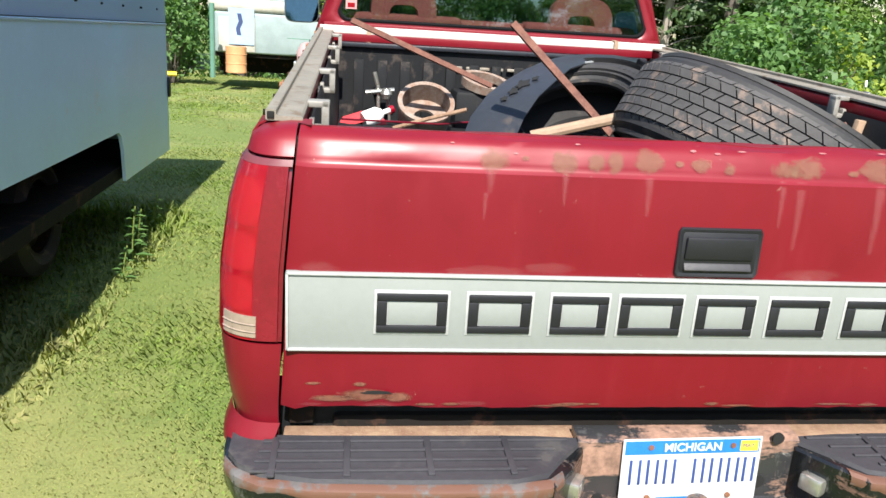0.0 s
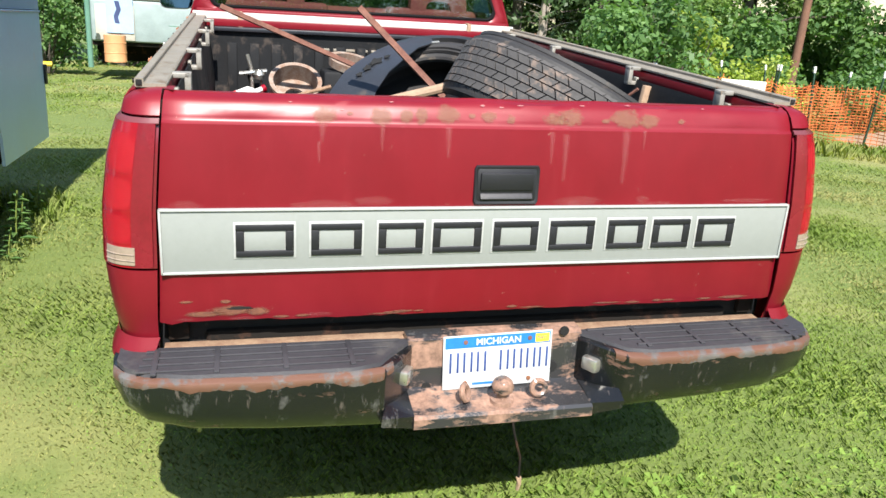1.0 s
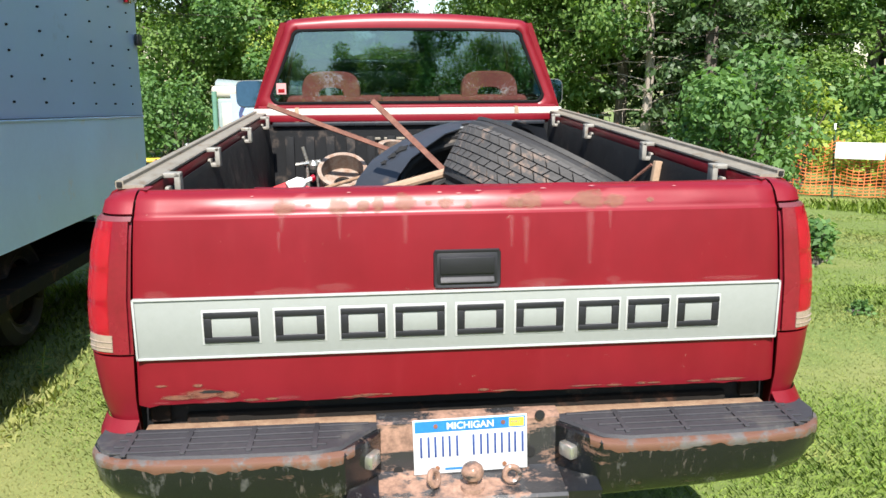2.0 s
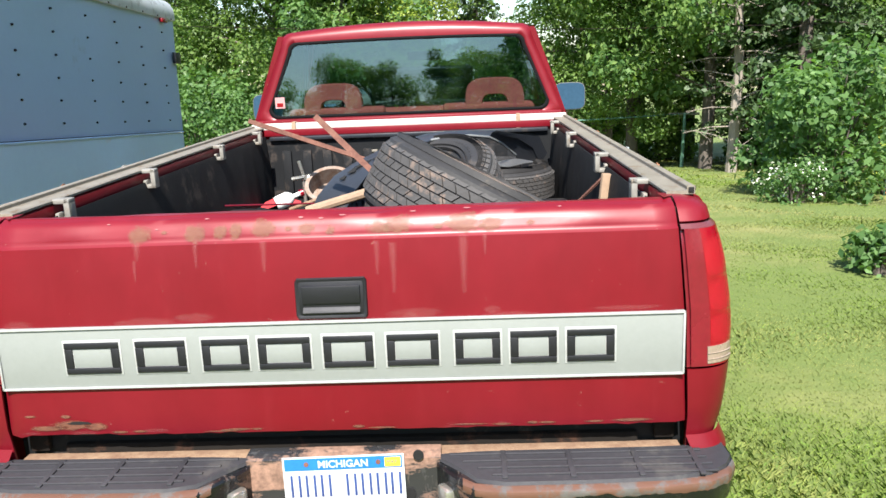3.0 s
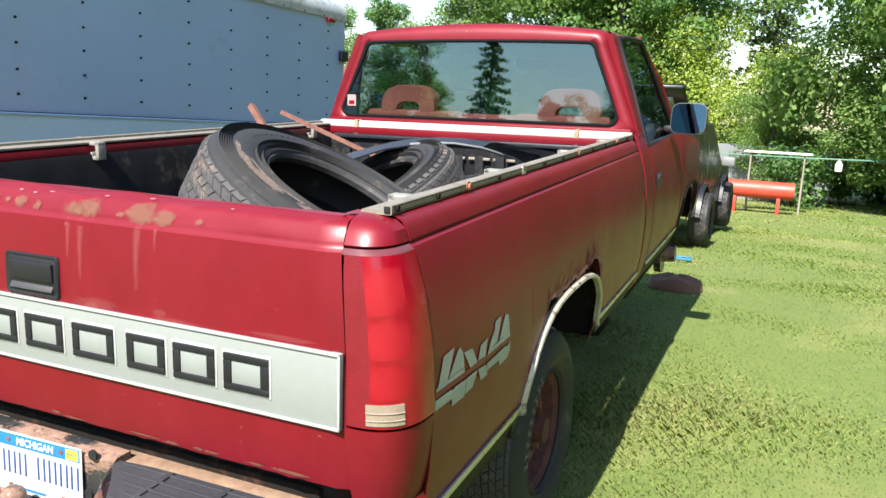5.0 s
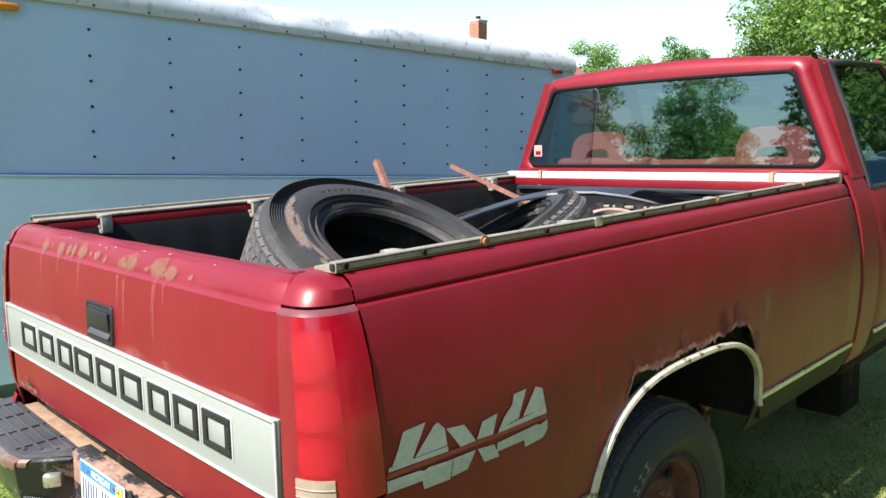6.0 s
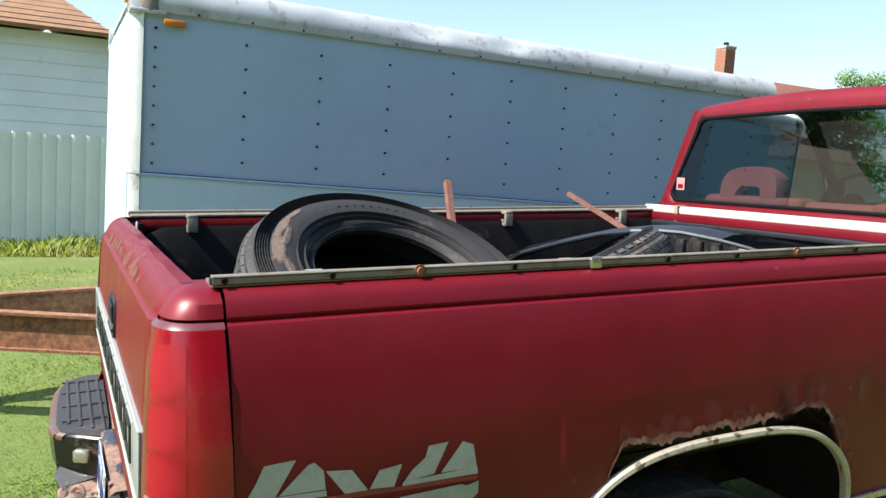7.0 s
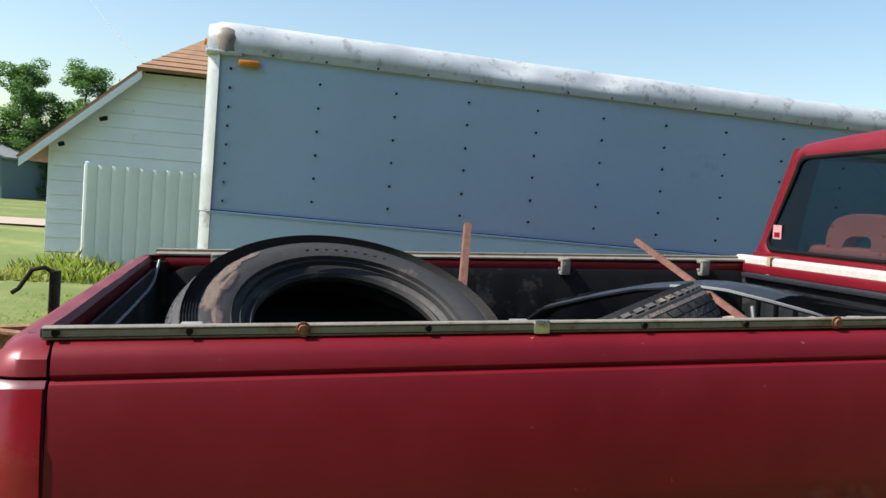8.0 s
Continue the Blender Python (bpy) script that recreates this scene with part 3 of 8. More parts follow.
def ragged(y):
    """Lower edge of the rusted-out skin over the wheel arch."""
    up = min(1.0, max(0.0, (y - 0.915) / 0.045)) ** 0.7
    full = 0.976 + 0.014 * math.exp(-((y - 1.55) / 0.06) ** 2) + 0.009 * noise.noise((y * 19, 1.7, 0))
    up *= min(1.0, max(0.0, (1.690 - y) / 0.10)) ** 0.6
    return lerp(arch_z(y) + 0.004, full, up) + 0.011 * up * noise.noise((y * 61, 4.2, 0)) + 0.006 * up * noise.noise((y * 130, 2.2, 0))


def bed_side(s, rusty):
    ys = [0.128, 0.20, 0.32, 0.45, 0.58, 0.70, 0.79]
    ys += [ARCH_Y + ARCH_W * math.sin(lerp(-1.5707, 1.5707, k / 90)) for k in range(91)]
    ys += [1.80, 1.95, 2.15, 2.35, 2.50, 2.630, 2.648]
    cols = []
    for y in ys:
        low = 0.588
        inside = abs(y - ARCH_Y) < ARCH_W
        if inside:
            low = max(arch_z(y) + 0.004, 0.60)
            if rusty and 0.88 < y < 1.735:
                low = max(low, ragged(y))
        elif y < 0.8:
            low = 0.60
        base = [0.0, 0.12, 0.25, 0.4, 0.55, 0.7, 0.85, 1.0]
        zs = [lerp(low, 1.08, q) for q in base] + [z for z, _ in SIDE_X if z > 1.1]
        turn = 0.012 * max(0, (y - 2.630) / 0.018)
        col = [(side_x(z) - turn, y, z) for z in zs]
        col += [(0.875, y, 1.3505), (0.838, y, 1.3505), (0.826, y, 1.335)]
        cols.append(col)
    b = loft(cols, closed=False)
    thick(b, 0.004)
    return part("bed_side", flip(b, s), PAINT, truck, "faded red bed side with a rusted-through wheel arch" if rusty else "")


for s in (1, -1):
    side = bed_side(s, s > 0)
    # lip and flare round the wheel opening
    rings = []
    for k in range(49):
        a = lerp(-math.pi / 2, math.pi / 2, k / 48)
        y = ARCH_Y + (ARCH_W + 0.004) * math.sin(a) * 0.995
        z = max(0.665, arch_z(y))
        x = side_x(max(z, 0.7))
        ny, nz = math.sin(a), math.cos(a)
        rings.append([(x - 0.010, y, z), (x + 0.008, y, z), (x + 0.014, y + ny * 0.006, z + nz * 0.006), (x + 0.012, y + ny * 0.015, z + nz * 0.015), (x + 0.001, y + ny * 0.019, z + nz * 0.019), (x - 0.010, y + ny * 0.014, z + nz * 0.014)])
    part("arch_trim", flip(loft(rings), s), CREAM, side, "pale chipped wheel-arch moulding")
    # strip along the sill, and the dark band below it
    for y0, y1 in ((0.13, ARCH_Y - ARCH_W + 0.01), (ARCH_Y + ARCH_W - 0.006, 2.612)):
        part("side_moulding", flip(box(0.012, y1 - y0, 0.020, (side_x(0.69) + 0.004, (y0 + y1) / 2, 0.690), 0.004), s), CHROME, side, "thin bright side moulding")
        low = loft([[(side_x(z) + 0.0025, y, z) for z in (0.563, 0.60, 0.64, 0.68)] for y in (y0, y0 + 0.02, (y0 + y1) / 2, y1)], closed=False)
        part("lower_band", flip(thick(low, 0.002), s), NEAR_BLACK, side)
    # wheel house, rusty behind the torn skin
    house = loft([[(x, ARCH_Y + (ARCH_W + 0.05) * math.sin(a), max(0.60, 0.60 + 0.44 * math.cos(a) ** 0.7)) for a in (lerp(-1.57, 1.57, k / 24) for k in range(25))] for x in (0.48, 0.50, 0.90, 0.945)], closed=False)
    part("wheel_house", flip(thick(house, 0.004), s), UNDER, side)
    # inner panel, carried low as a dark stand-in for shade under the truck
    part("splash_shade_panel", flip(box(0.012, 0.98, 0.74, (0.50, ARCH_Y, 0.58), 0.003), s), UNDER, side)
    # rear corner: cap, lamp, lower quarter
    def patch(z0, z1, n, f0=0.0, f1=1.0, out=0.0, tuck=0.0):
        rows = []
        for i in range(n + 1):
            z = lerp(z0, z1, i / n)
            inn = -tuck * (1 - i / n) ** 2
            rows.append([corner_point(z, lerp(f0, f1, k / 14), out + inn) for k in range(15)])
        return thick(loft(rows, closed=False), 0.006)
    cap = []
    for z, o in ((1.296, -0.004), (1.300, 0.0), (1.325, -0.001), (1.340, -0.010), (1.3485, -0.026), (1.351, -0.045)):
        cap.append([corner_point(z, k / 14, o) for k in range(15)])
    cb = loft(cap, closed=False)
    cb.verts.ensure_lookup_table()
    top_row = [cb.verts[5 * 15 + k] for k in range(15)]
    inner = [cb.verts.new((0.80, 0.13, 1.352)), cb.verts.new((0.80, 0.06, 1.352))]
    cb.faces.new(top_row + [inner[1], inner[0]])
    part("corner_cap", flip(cb, s), PAINT, side)
    part("cap_end", flip(loft([[corner_point(z, 1.0, o), Vector((corner_point(z, 1.0, o).x, 0.135, z))] for z, o in ((1.290, -0.004), (1.300, 0.0), (1.325, -0.001), (1.340, -0.010), (1.3485, -0.026), (1.351, -0.045))], closed=False), s), PAINT, side)
    quarter = part("rear_quarter", flip(patch(0.70, 0.940, 8, tuck=0.02), s), PAINT, side)
    lip = [[corner_point(0.735, k / 14, 0.002) + Vector((0, 0, dz)) + Vector((dx, -dx, 0)) for k in range(15)] for dx, dz in ((-0.004, 0.03), (0.004, 0.008), (0.012, -0.012), (0.014, -0.030), (0.007, -0.044), (-0.012, -0.050))]
    part("quarter_lip", flip(loft(lip, closed=False), s), PAINT, quarter)
    part("corner_post", flip(box(0.05, 0.10, 0.60, (0.815, 0.10, 1.03), 0.004), s), UNDER, side)
    lamp = new("tail_lamp")
    lamp.parent = truck
    lamp["label"] = "tall red tail lamp with a pale reversing lens"
    part("housing", flip(patch(0.944, 1.293, 10, 0.0, 1.0, -0.006), s), LAMP_DARK, lamp)
    lens = part("red_lens", flip(patch(0.948, 1.284, 12, 0.004, 0.80, 0.003), s), LAMP_RED, lamp, "glossy red plastic lens")
    part("lens_margin", flip(patch(0.948, 1.284, 12, 0.80, 0.985, 0.003), s), LAMP_SIDE, lamp, "darker red margin of the lens")
    # soft brighter patches: reflector glow put into the lens colour
    for z0, z1 in ((1.005, 1.075), (1.085, 1.160), (1.170, 1.262)):
        part("cell_glow", flip(patch(z0, z1, 4, 0.30, 0.80, 0.0042), s), LAMP_GLOW, lens)
    part("lamp_top_edge", flip(patch(1.284, 1.2945, 2, 0.0, 1.0, 0.002), s), LAMP_RIM, lamp, "dull pinkish upper edge of the lens")
    part("reversing_lens", flip(patch(0.955, 0.998, 4, 0.42, 0.84, 0.0055), s), LAMP_CLEAR, lamp, "cloudy clear ribbed lens")
    ribs = bmesh.new()
    for k in range(2):
        z = 0.966 + k * 0.015
        loft([[corner_point(z + dz, lerp(0.42, 0.84, q / 10), 0.0070 + do) for dz, do in ((-0.0015, -0.003), (0.0, 0.001), (0.0015, -0.003))] for q in range(11)], closed=False, bm=ribs)
    part("lens_rib", flip(ribs, s), LAMP_CLEAR, lamp)

# tailgate
gate = new("tailgate")
gate.parent = truck
gate["label"] = "dented red tailgate with rust spots along its top edge"
zs = [0.800, 0.806, 0.82, 0.86, 0.90, 0.96, 1.03, 1.09, 1.15, 1.20, 1.25, 1.275, 1.285, 1.290, 1.294, 1.300, 1.306, 1.318, 1.330, 1.340, 1.347, 1.352, 1.353]
cols = []
for k in range(61):
    u = lerp(-1, 1, k / 60)
    col = []
    for z in zs:
        x = u * curve_at(GATE_EDGE, z)
        dent = 0.004 * noise.noise((x * 7, z * 9, 2)) * (1 if z > 1.30 else 0.25)
        edge = 0.010 * max(0, (abs(u) - 0.985) / 0.015)
        y = gate_y(z) + dent + edge
        zz = z
        if z > 1.345:
            zz += 0.006 * noise.noise((x * 6, 0, 9)) - 0.004
        if z < 0.81 and -0.80 < x < -0.58:
            zz += 0.003 + 0.010 * abs(noise.noise((x * 40, 3, 1)))
        elif z < 0.81:
            zz += 0.005 * noise.noise((x * 30, 1, 1))
        col.append((x, y, zz))
    col += [(u * 0.82, 0.092, 1.348 + 0.004 * noise.noise((u * 5, 2, 2))), (u * 0.82, 0.100, 1.335), (u * 0.82, 0.085, 1.20), (u * 0.83, 0.075, 0.85)]
    cols.append(col)
part("gate_skin", loft(cols, closed=False), PAINT, gate)
for s in (1, -1):
    part("gate_end", box(0.01, 0.05, 0.44, (s * 0.812, 0.060, 1.04), 0.003), UNDER, gate)


def on_gate(bm, lift=0.0015):
    """Lays a flat mesh, drawn in x and z, onto the tailgate's skin."""
    for v in bm.verts:
        v.co.y = gate_y(v.co.z) - lift + v.co.y
    return bm


def blot(cx, cz, rx, rz, seed, n=22):
    b = bmesh.new()
    c = b.verts.new((cx, 0, cz))
    rim = []
    for k in range(n):
        a = 2 * math.pi * k / n
        q = 1 + 0.38 * noise.noise((math.cos(a) * 1.6 + seed, math.sin(a) * 1.6, seed * 3.1)) + 0.13 * noise.noise((k * 1.3, seed, 2))
        rim.append(b.verts.new((cx + rx * q * math.cos(a), 0, cz + rz * q * math.sin(a))))
    mid = [b.verts.new(c.co.lerp(v.co, 0.55)) for v in rim]
    for k in range(n):
        j = (k + 1) % n
        b.faces.new((c, mid[k], mid[j]))
        b.faces.new((mid[k], rim[k], rim[j], mid[j]))
    return b


for i, (x, w, h) in enumerate(((-0.462, 0.030, 0.020), (-0.325, 0.028, 0.021), (-0.262, 0.017, 0.017), (-0.228, 0.017, 0.018), (-0.160, 0.028, 0.021), (-0.055, 0.018, 0.014), (0.002, 0.012, 0.011), (0.118, 0.032, 0.018), (0.168, 0.036, 0.020), (0.322, 0.040, 0.021), (0.382, 0.032, 0.016), (0.262, 0.013, 0.006), (0.48, 0.009, 0.006), (-0.10, 0.009, 0.006), (-0.40, 0.008, 0.005))):
    part("rust_patch", on_gate(blot(x, 1.312 + 0.003 * math.sin(i * 5), w * 1.12, h * 1.12, i + 1.0), 0.0030), SPOT, gate, "tan rust spot under flaked paint", smooth=60)
# pale flaked edges and drips below the spots
FLAKE = stain_material("flaked_primer", (0.46, 0.26, 0.26), (0.30, 0.10, 0.10), 0.55, 0.5)
for i, (x, z, w, h) in enumerate(((-0.07, 1.338, 0.014, 0.007), (-0.02, 1.335, 0.016, 0.005), (0.03, 1.340, 0.020, 0.004), (-0.30, 1.341, 0.014, 0.004), (-0.54, 1.336, 0.010, 0.005), (0.20, 1.343, 0.018, 0.004), (0.33, 1.346, 0.020, 0.003), (0.55, 1.343, 0.012, 0.003), (-0.42, 1.322, 0.010, 0.004))):
    part("flaked_paint", on_gate(blot(x, z, w * 0.5, h * 0.4, i + 20.0, 14), 0.0034), FLAKE, gate, smooth=60)
for i, (x, top, low, w) in enumerate(((-0.468, 1.29, 1.25, 0.007), (-0.476, 1.25, 1.20, 0.004), (-0.325, 1.29, 1.23, 0.005), (-0.160, 1.288, 1.215, 0.007), (0.112, 1.29, 1.20, 0.006), (0.150, 1.29, 1.155, 0.008), (0.318, 1.288, 1.15, 0.009), (0.37, 1.288, 1.24, 0.004))):
    b = bmesh.new()
    rows = [[b.verts.new((x + 0.001 * math.sin(k * 1.7 + i) + d * w * 3.0, 0, lerp(top, low, k / 6))) for d in (-0.5, 0.5)] for k in range(7)]
    for r0, r1 in zip(rows, rows[1:]):
        b.faces.new((r0[0], r0[1], r1[1], r1[0]))
    part("paint_drip", on_gate(b, 0.0020), DRIP, gate)
for i, (x, z, w, h) in enumerate(((-0.69, 0.832, 0.055, 0.014), (-0.74, 0.825, 0.050, 0.010), (-0.62, 0.828, 0.030, 0.012), (-0.79, 0.858, 0.018, 0.004), (-0.70, 0.856, 0.016, 0.006), (0.40, 0.808, 0.030, 0.004), (0.72, 0.812, 0.05, 0.006), (0.10, 0.806, 0.05, 0.003), (-0.30, 0.806, 0.06, 0.003))):
    part("rust_patch", on_gate(blot(x, z, w, h, i + 40.0), 0.0028), SPOT_RED, gate, smooth=60)
part("torn_hole", on_gate(blot(-0.665, 0.838, 0.030, 0.004, 61.0), 0.0040), HEAT, gate, "rusted-out tear", smooth=60)

# pale band across the gate, its edging and its plain black shapes
band = on_gate(box(1.684, 0.012, 0.160, (0, 0.0, 1.011), 0.003), -0.0005)
panel = part("name_panel", band, SILVER_BAND, gate, "pale grey panel with black raised shapes")
for z in (0.934, 1.088):
    part("panel_edge", on_gate(box(1.684, 0.006, 0.006, (0, 0, z), 0.002), 0.0075), WHITE_EDGE, panel)
for s in (1, -1):
    part("panel_edge", on_gate(box(0.006, 0.006, 0.16, (s * 0.839, 0, 1.011), 0.002), 0.0075), WHITE_EDGE, panel)
# plain black frames with pale edges stand in for the maker's name
for x0, x1 in ((-0.671, -0.535), (-0.494, -0.37), (-0.329, -0.215), (-0.19, -0.062), (-0.03, 0.092), (0.125, 0.251), (0.291, 0.4), (0.424, 0.536), (0.56, 0.674)):
    cx, w = (x0 + x1) / 2, x1 - x0
    part("shape_edge", on_gate(box(w + 0.010, 0.004, 0.092, (cx, 0, 1.012), 0.0015), 0.0055), WHITE_EDGE, panel)
    part("shape_fill", on_gate(box(w - 0.042, 0.004, 0.048, (cx, 0, 1.012), 0.0015), 0.0065), SILVER_BAND, panel)
    for bx, bz, ox, oz in ((w, 0.015, 0, 0.0325), (w, 0.015, 0, -0.0325), (0.020, 0.050, -(w / 2 - 0.010), 0), (0.020, 0.050, w / 2 - 0.010, 0)):
        part("black_shape", on_gate(box(bx, 0.007, bz, (cx + ox, 0, 1.012 + oz), 0.002), 0.0085), BLACK, panel)

for k in range(9):
    part("dust_scuff", on_gate(blot(rng.uniform(-0.80, 0.80), 1.092 + 0.016 * rng.random(), 0.02 + 0.07 * rng.random(), 0.005 + 0.010 * rng.random(), k + 80.0, 14), 0.0022 + 0.0001 * k), SCUFF, gate)
for k in range(16):
    part("edge_wear", on_gate(blot(rng.uniform(-0.80, 0.80), 0.809 + 0.002 * rng.random(), 0.015 + 0.04 * rng.random(), 0.003 + 0.003 * rng.random(), k + 120.0, 14), 0.0018 + 0.0001 * k), SPOT_RED if k % 3 else SCUFF, gate)

# handle in its recessed cup
def oct_ring(w, h, y):
    return [(x * w - 0.003, y, 1.146 + z * h) for x, z in ((-1, -0.82), (-0.94, -1), (0.94, -1), (1, -0.82), (1, 0.82), (0.94, 1), (-0.94, 1), (-1, 0.82))]


cup = part("handle_bezel", on_gate(loft([oct_ring(0.087, 0.050, 0.004), oct_ring(0.087, 0.050, -0.004), oct_ring(0.085, 0.048, -0.007), oct_ring(0.081, 0.044, -0.006), oct_ring(0.076, 0.039, -0.003)]), 0.0), BLACK, gate, "black plastic tailgate handle in a recessed cup")
part("handle_blade", on_gate(box(0.142, 0.008, 0.046, (-0.003, 0.0, 1.156), 0.003, rot=(6, 0, 0)), 0.008), BLACK, cup)
part("cup_back", on_gate(box(0.156, 0.004, 0.082, (-0.003, 0.0, 1.146), 0.001), 0.003), BLACK, cup)
part("handle_ledge", on_gate(box(0.140, 0.008, 0.016, (-0.003, 0.0, 1.117), 0.003, rot=(-30, 0, 0)), 0.006), PAD, cup)

# bed inside: floor, liner walls, front wall
bed = new("truck_bed")
bed.parent = truck
bed["label"] = "load bed with a black ribbed plastic liner"
fl = part("liner_floor", box(1.60, 2.50, 0.03, (0, 1.36, 0.845)), LINER, bed)
for k in range(17):
    part("floor_rib", box(0.045, 2.46, 0.012, (-0.72 + k * 0.09, 1.36, 0.864), 0.004), LINER, fl)
for s in (1, -1):
    wallpts = [(0.816, 1.312), (0.810, 1.29), (0.800, 1.10), (0.790, 0.87)]
    b = bmesh.new()
    cols = []
    for k in range(70):
        y = lerp(0.105, 2.60, k / 69)
        rib = 0.010 * (0.5 + 0.5 * math.cos(y * 2 * math.pi / 0.16)) ** 0.5
        dip = 0.06 * max(0, 1 - (y - 0.105) / 0.12)
        cols.append([(x - rib * (0.2 < z - 0.8 < 0.48) + dip * 0.3, y, z - dip * (i < 2)) for i, (x, z) in enumerate(wallpts)])
    loft(cols, closed=False, bm=b)
    part("liner_wall", flip(thick(b, 0.006), s), LINER, bed)
    hump = box(0.24, 1.0, 0.22, (0.685, 1.27, 0.95), 0.05, 4)
    part("liner_wheel_hump", flip(hump, s), LINER, bed)
    part("red_inner_lip", flip(box(0.008, 2.49, 0.040, (0.8265, 1.36, 1.323), 0.003), s), PAINT, bed)
fw = part("liner_front", box(1.62, 0.03, 0.44, (0, 2.600, 1.075)), LINER, bed)
for k in range(13):
    part("wall_rib", box(0.05, 0.03, 0.36, (-0.69 + k * 0.115, 2.574, 1.05), 0.004), LINER, fw)
part("front_lip", box(1.56, 0.05, 0.022, (0, 2.585, 1.300), 0.006), BLACKP, bed)
part("front_wall_lip", box(1.63, 0.012, 0.036, (0, 2.599, 1.330), 0.003), PAINT, bed)
part("front_wall", box(1.72, 0.035, 0.50, (0, 2.632, 1.09), 0.006), PAINT, bed)
slots = bmesh.new()
for k in range(9):
    box(0.05, 0.012, 0.014, (-0.20 + k * 0.07, 2.566, 1.215), 0.003, bm=slots)
part("pale_marks", slots, ALU, bed, "worn pale moulded marks")
part("tailgate_liner", box(1.58, 0.012, 0.42, (0, 0.112, 1.10), 0.005), LINER, bed)

# clamp-on rails
for s in (1, -1):
    sec = [(0.885, 1.349), (0.888, 1.352), (0.888, 1.368), (0.886, 1.370), (0.870, 1.370), (0.868, 1.368), (0.868, 1.360), (0.866, 1.358), (0.822, 1.358), (0.818, 1.355), (0.818, 1.349)]
    rail = loft([[(x, y, z + 0.004 * (y / 2.6)) for x, z in sec] for y in [0.110, 0.125] + [0.3 * k for k in range(1, 9)] + [2.62]])
    railob = part("clamp_rail", flip(rail, s), ALU, truck, "weathered pale metal rail clamped along the bed side")
    part("rail_hollow", flip(box(0.014, 0.004, 0.014, (0.878, 0.1085, 1.360), 0.002), s), HEAT, railob)
    for y in (0.325, 0.93, 1.72, 2.38):
        c = bmesh.new()
        for bx, bz, cx, cz in ((0.048, 0.014, 0.7975, 1.3520), (0.017, 0.068, 0.7825, 1.325), (0.044, 0.014, 0.7960, 1.298), (0.012, 0.026, 0.8120, 1.3070)):
            box(bx, 0.038, bz, (cx, y, cz), 0.003, bm=c)
        part("clamp", flip(c, s), CLAMP, railob, "pale metal C-clamp")
    for y0, y1 in ((0.112, 0.93), (0.93, 2.618)):
        for zc in (1.3535, 1.3655):
            groove = loft([[(0.8878, y, zc - 0.0012 + 0.004 * y / 2.6), (0.8886, y, zc + 0.004 * y / 2.6), (0.8878, y, zc + 0.0012 + 0.004 * y / 2.6)] for y in (y0, y1)], closed=False)
            part("rail_groove", flip(groove, s), UNDER, railob)
    for k, y in enumerate((0.13, 0.327, 0.508, 0.723, 1.141, 1.361, 1.576, 1.80, 2.02, 2.25, 2.48)):
        big = k in (2, 6, 9)
        bolt = cyl(0.0085 if big else 0.006, 0.012 if big else 0.008, (0.890, y, 1.361 + 0.004 * y / 2.6), 10, "X")
        if big:
            cyl(0.013, 0.003, (0.8885, y, 1.361 + 0.004 * y / 2.6), 14, "X", bm=bolt)
        part("rail_screw", flip(bolt, s), RUST if big else UNDER, railob, "rusty bolt head" if big else "")
    part("rail_joint", flip(box(0.008, 0.030, 0.026, (0.889, 0.935, 1.362), 0.003), s), CHROME, railob, "small bright splice clip")
front_rail = part("front_rail", loft([[(x, y, z) for y, z in ((2.606, 1.349), (2.606, 1.373), (2.616, 1.382), (2.650, 1.382), (2.655, 1.37), (2.655, 1.345), (2.63, 1.340))] for x in (-0.885, -0.45, 0, 0.45, 0.885)]), ALU_WHITE, truck, "white painted rail across the front of the bed")
for x in (-0.645, 0.618):
    b = bmesh.new()
    box(0.022, 0.004, 0.10, (x, 2.596, 1.335), 0.001, bm=b)
    box(0.022, 0.06, 0.004, (x, 2.625, 1.386), 0.001, bm=b)
    box(0.030, 0.012, 0.028, (x, 2.592, 1.280), 0.003, bm=b)
    part("strap", b, WOOD, truck, "tan strap hooked over the front rail")

# rear bumper
bumper = new("rear_bumper")
bumper.parent = truck
bumper["label"] = "black step bumper worn to rust, with ribbed step pads"


def sag(bm, s):
    """Lowers a half of the bumper to where it hangs."""
    bmesh.ops.translate(bm, vec=(0, 0, -0.033), verts=bm.verts)
    return flip(bm, s)


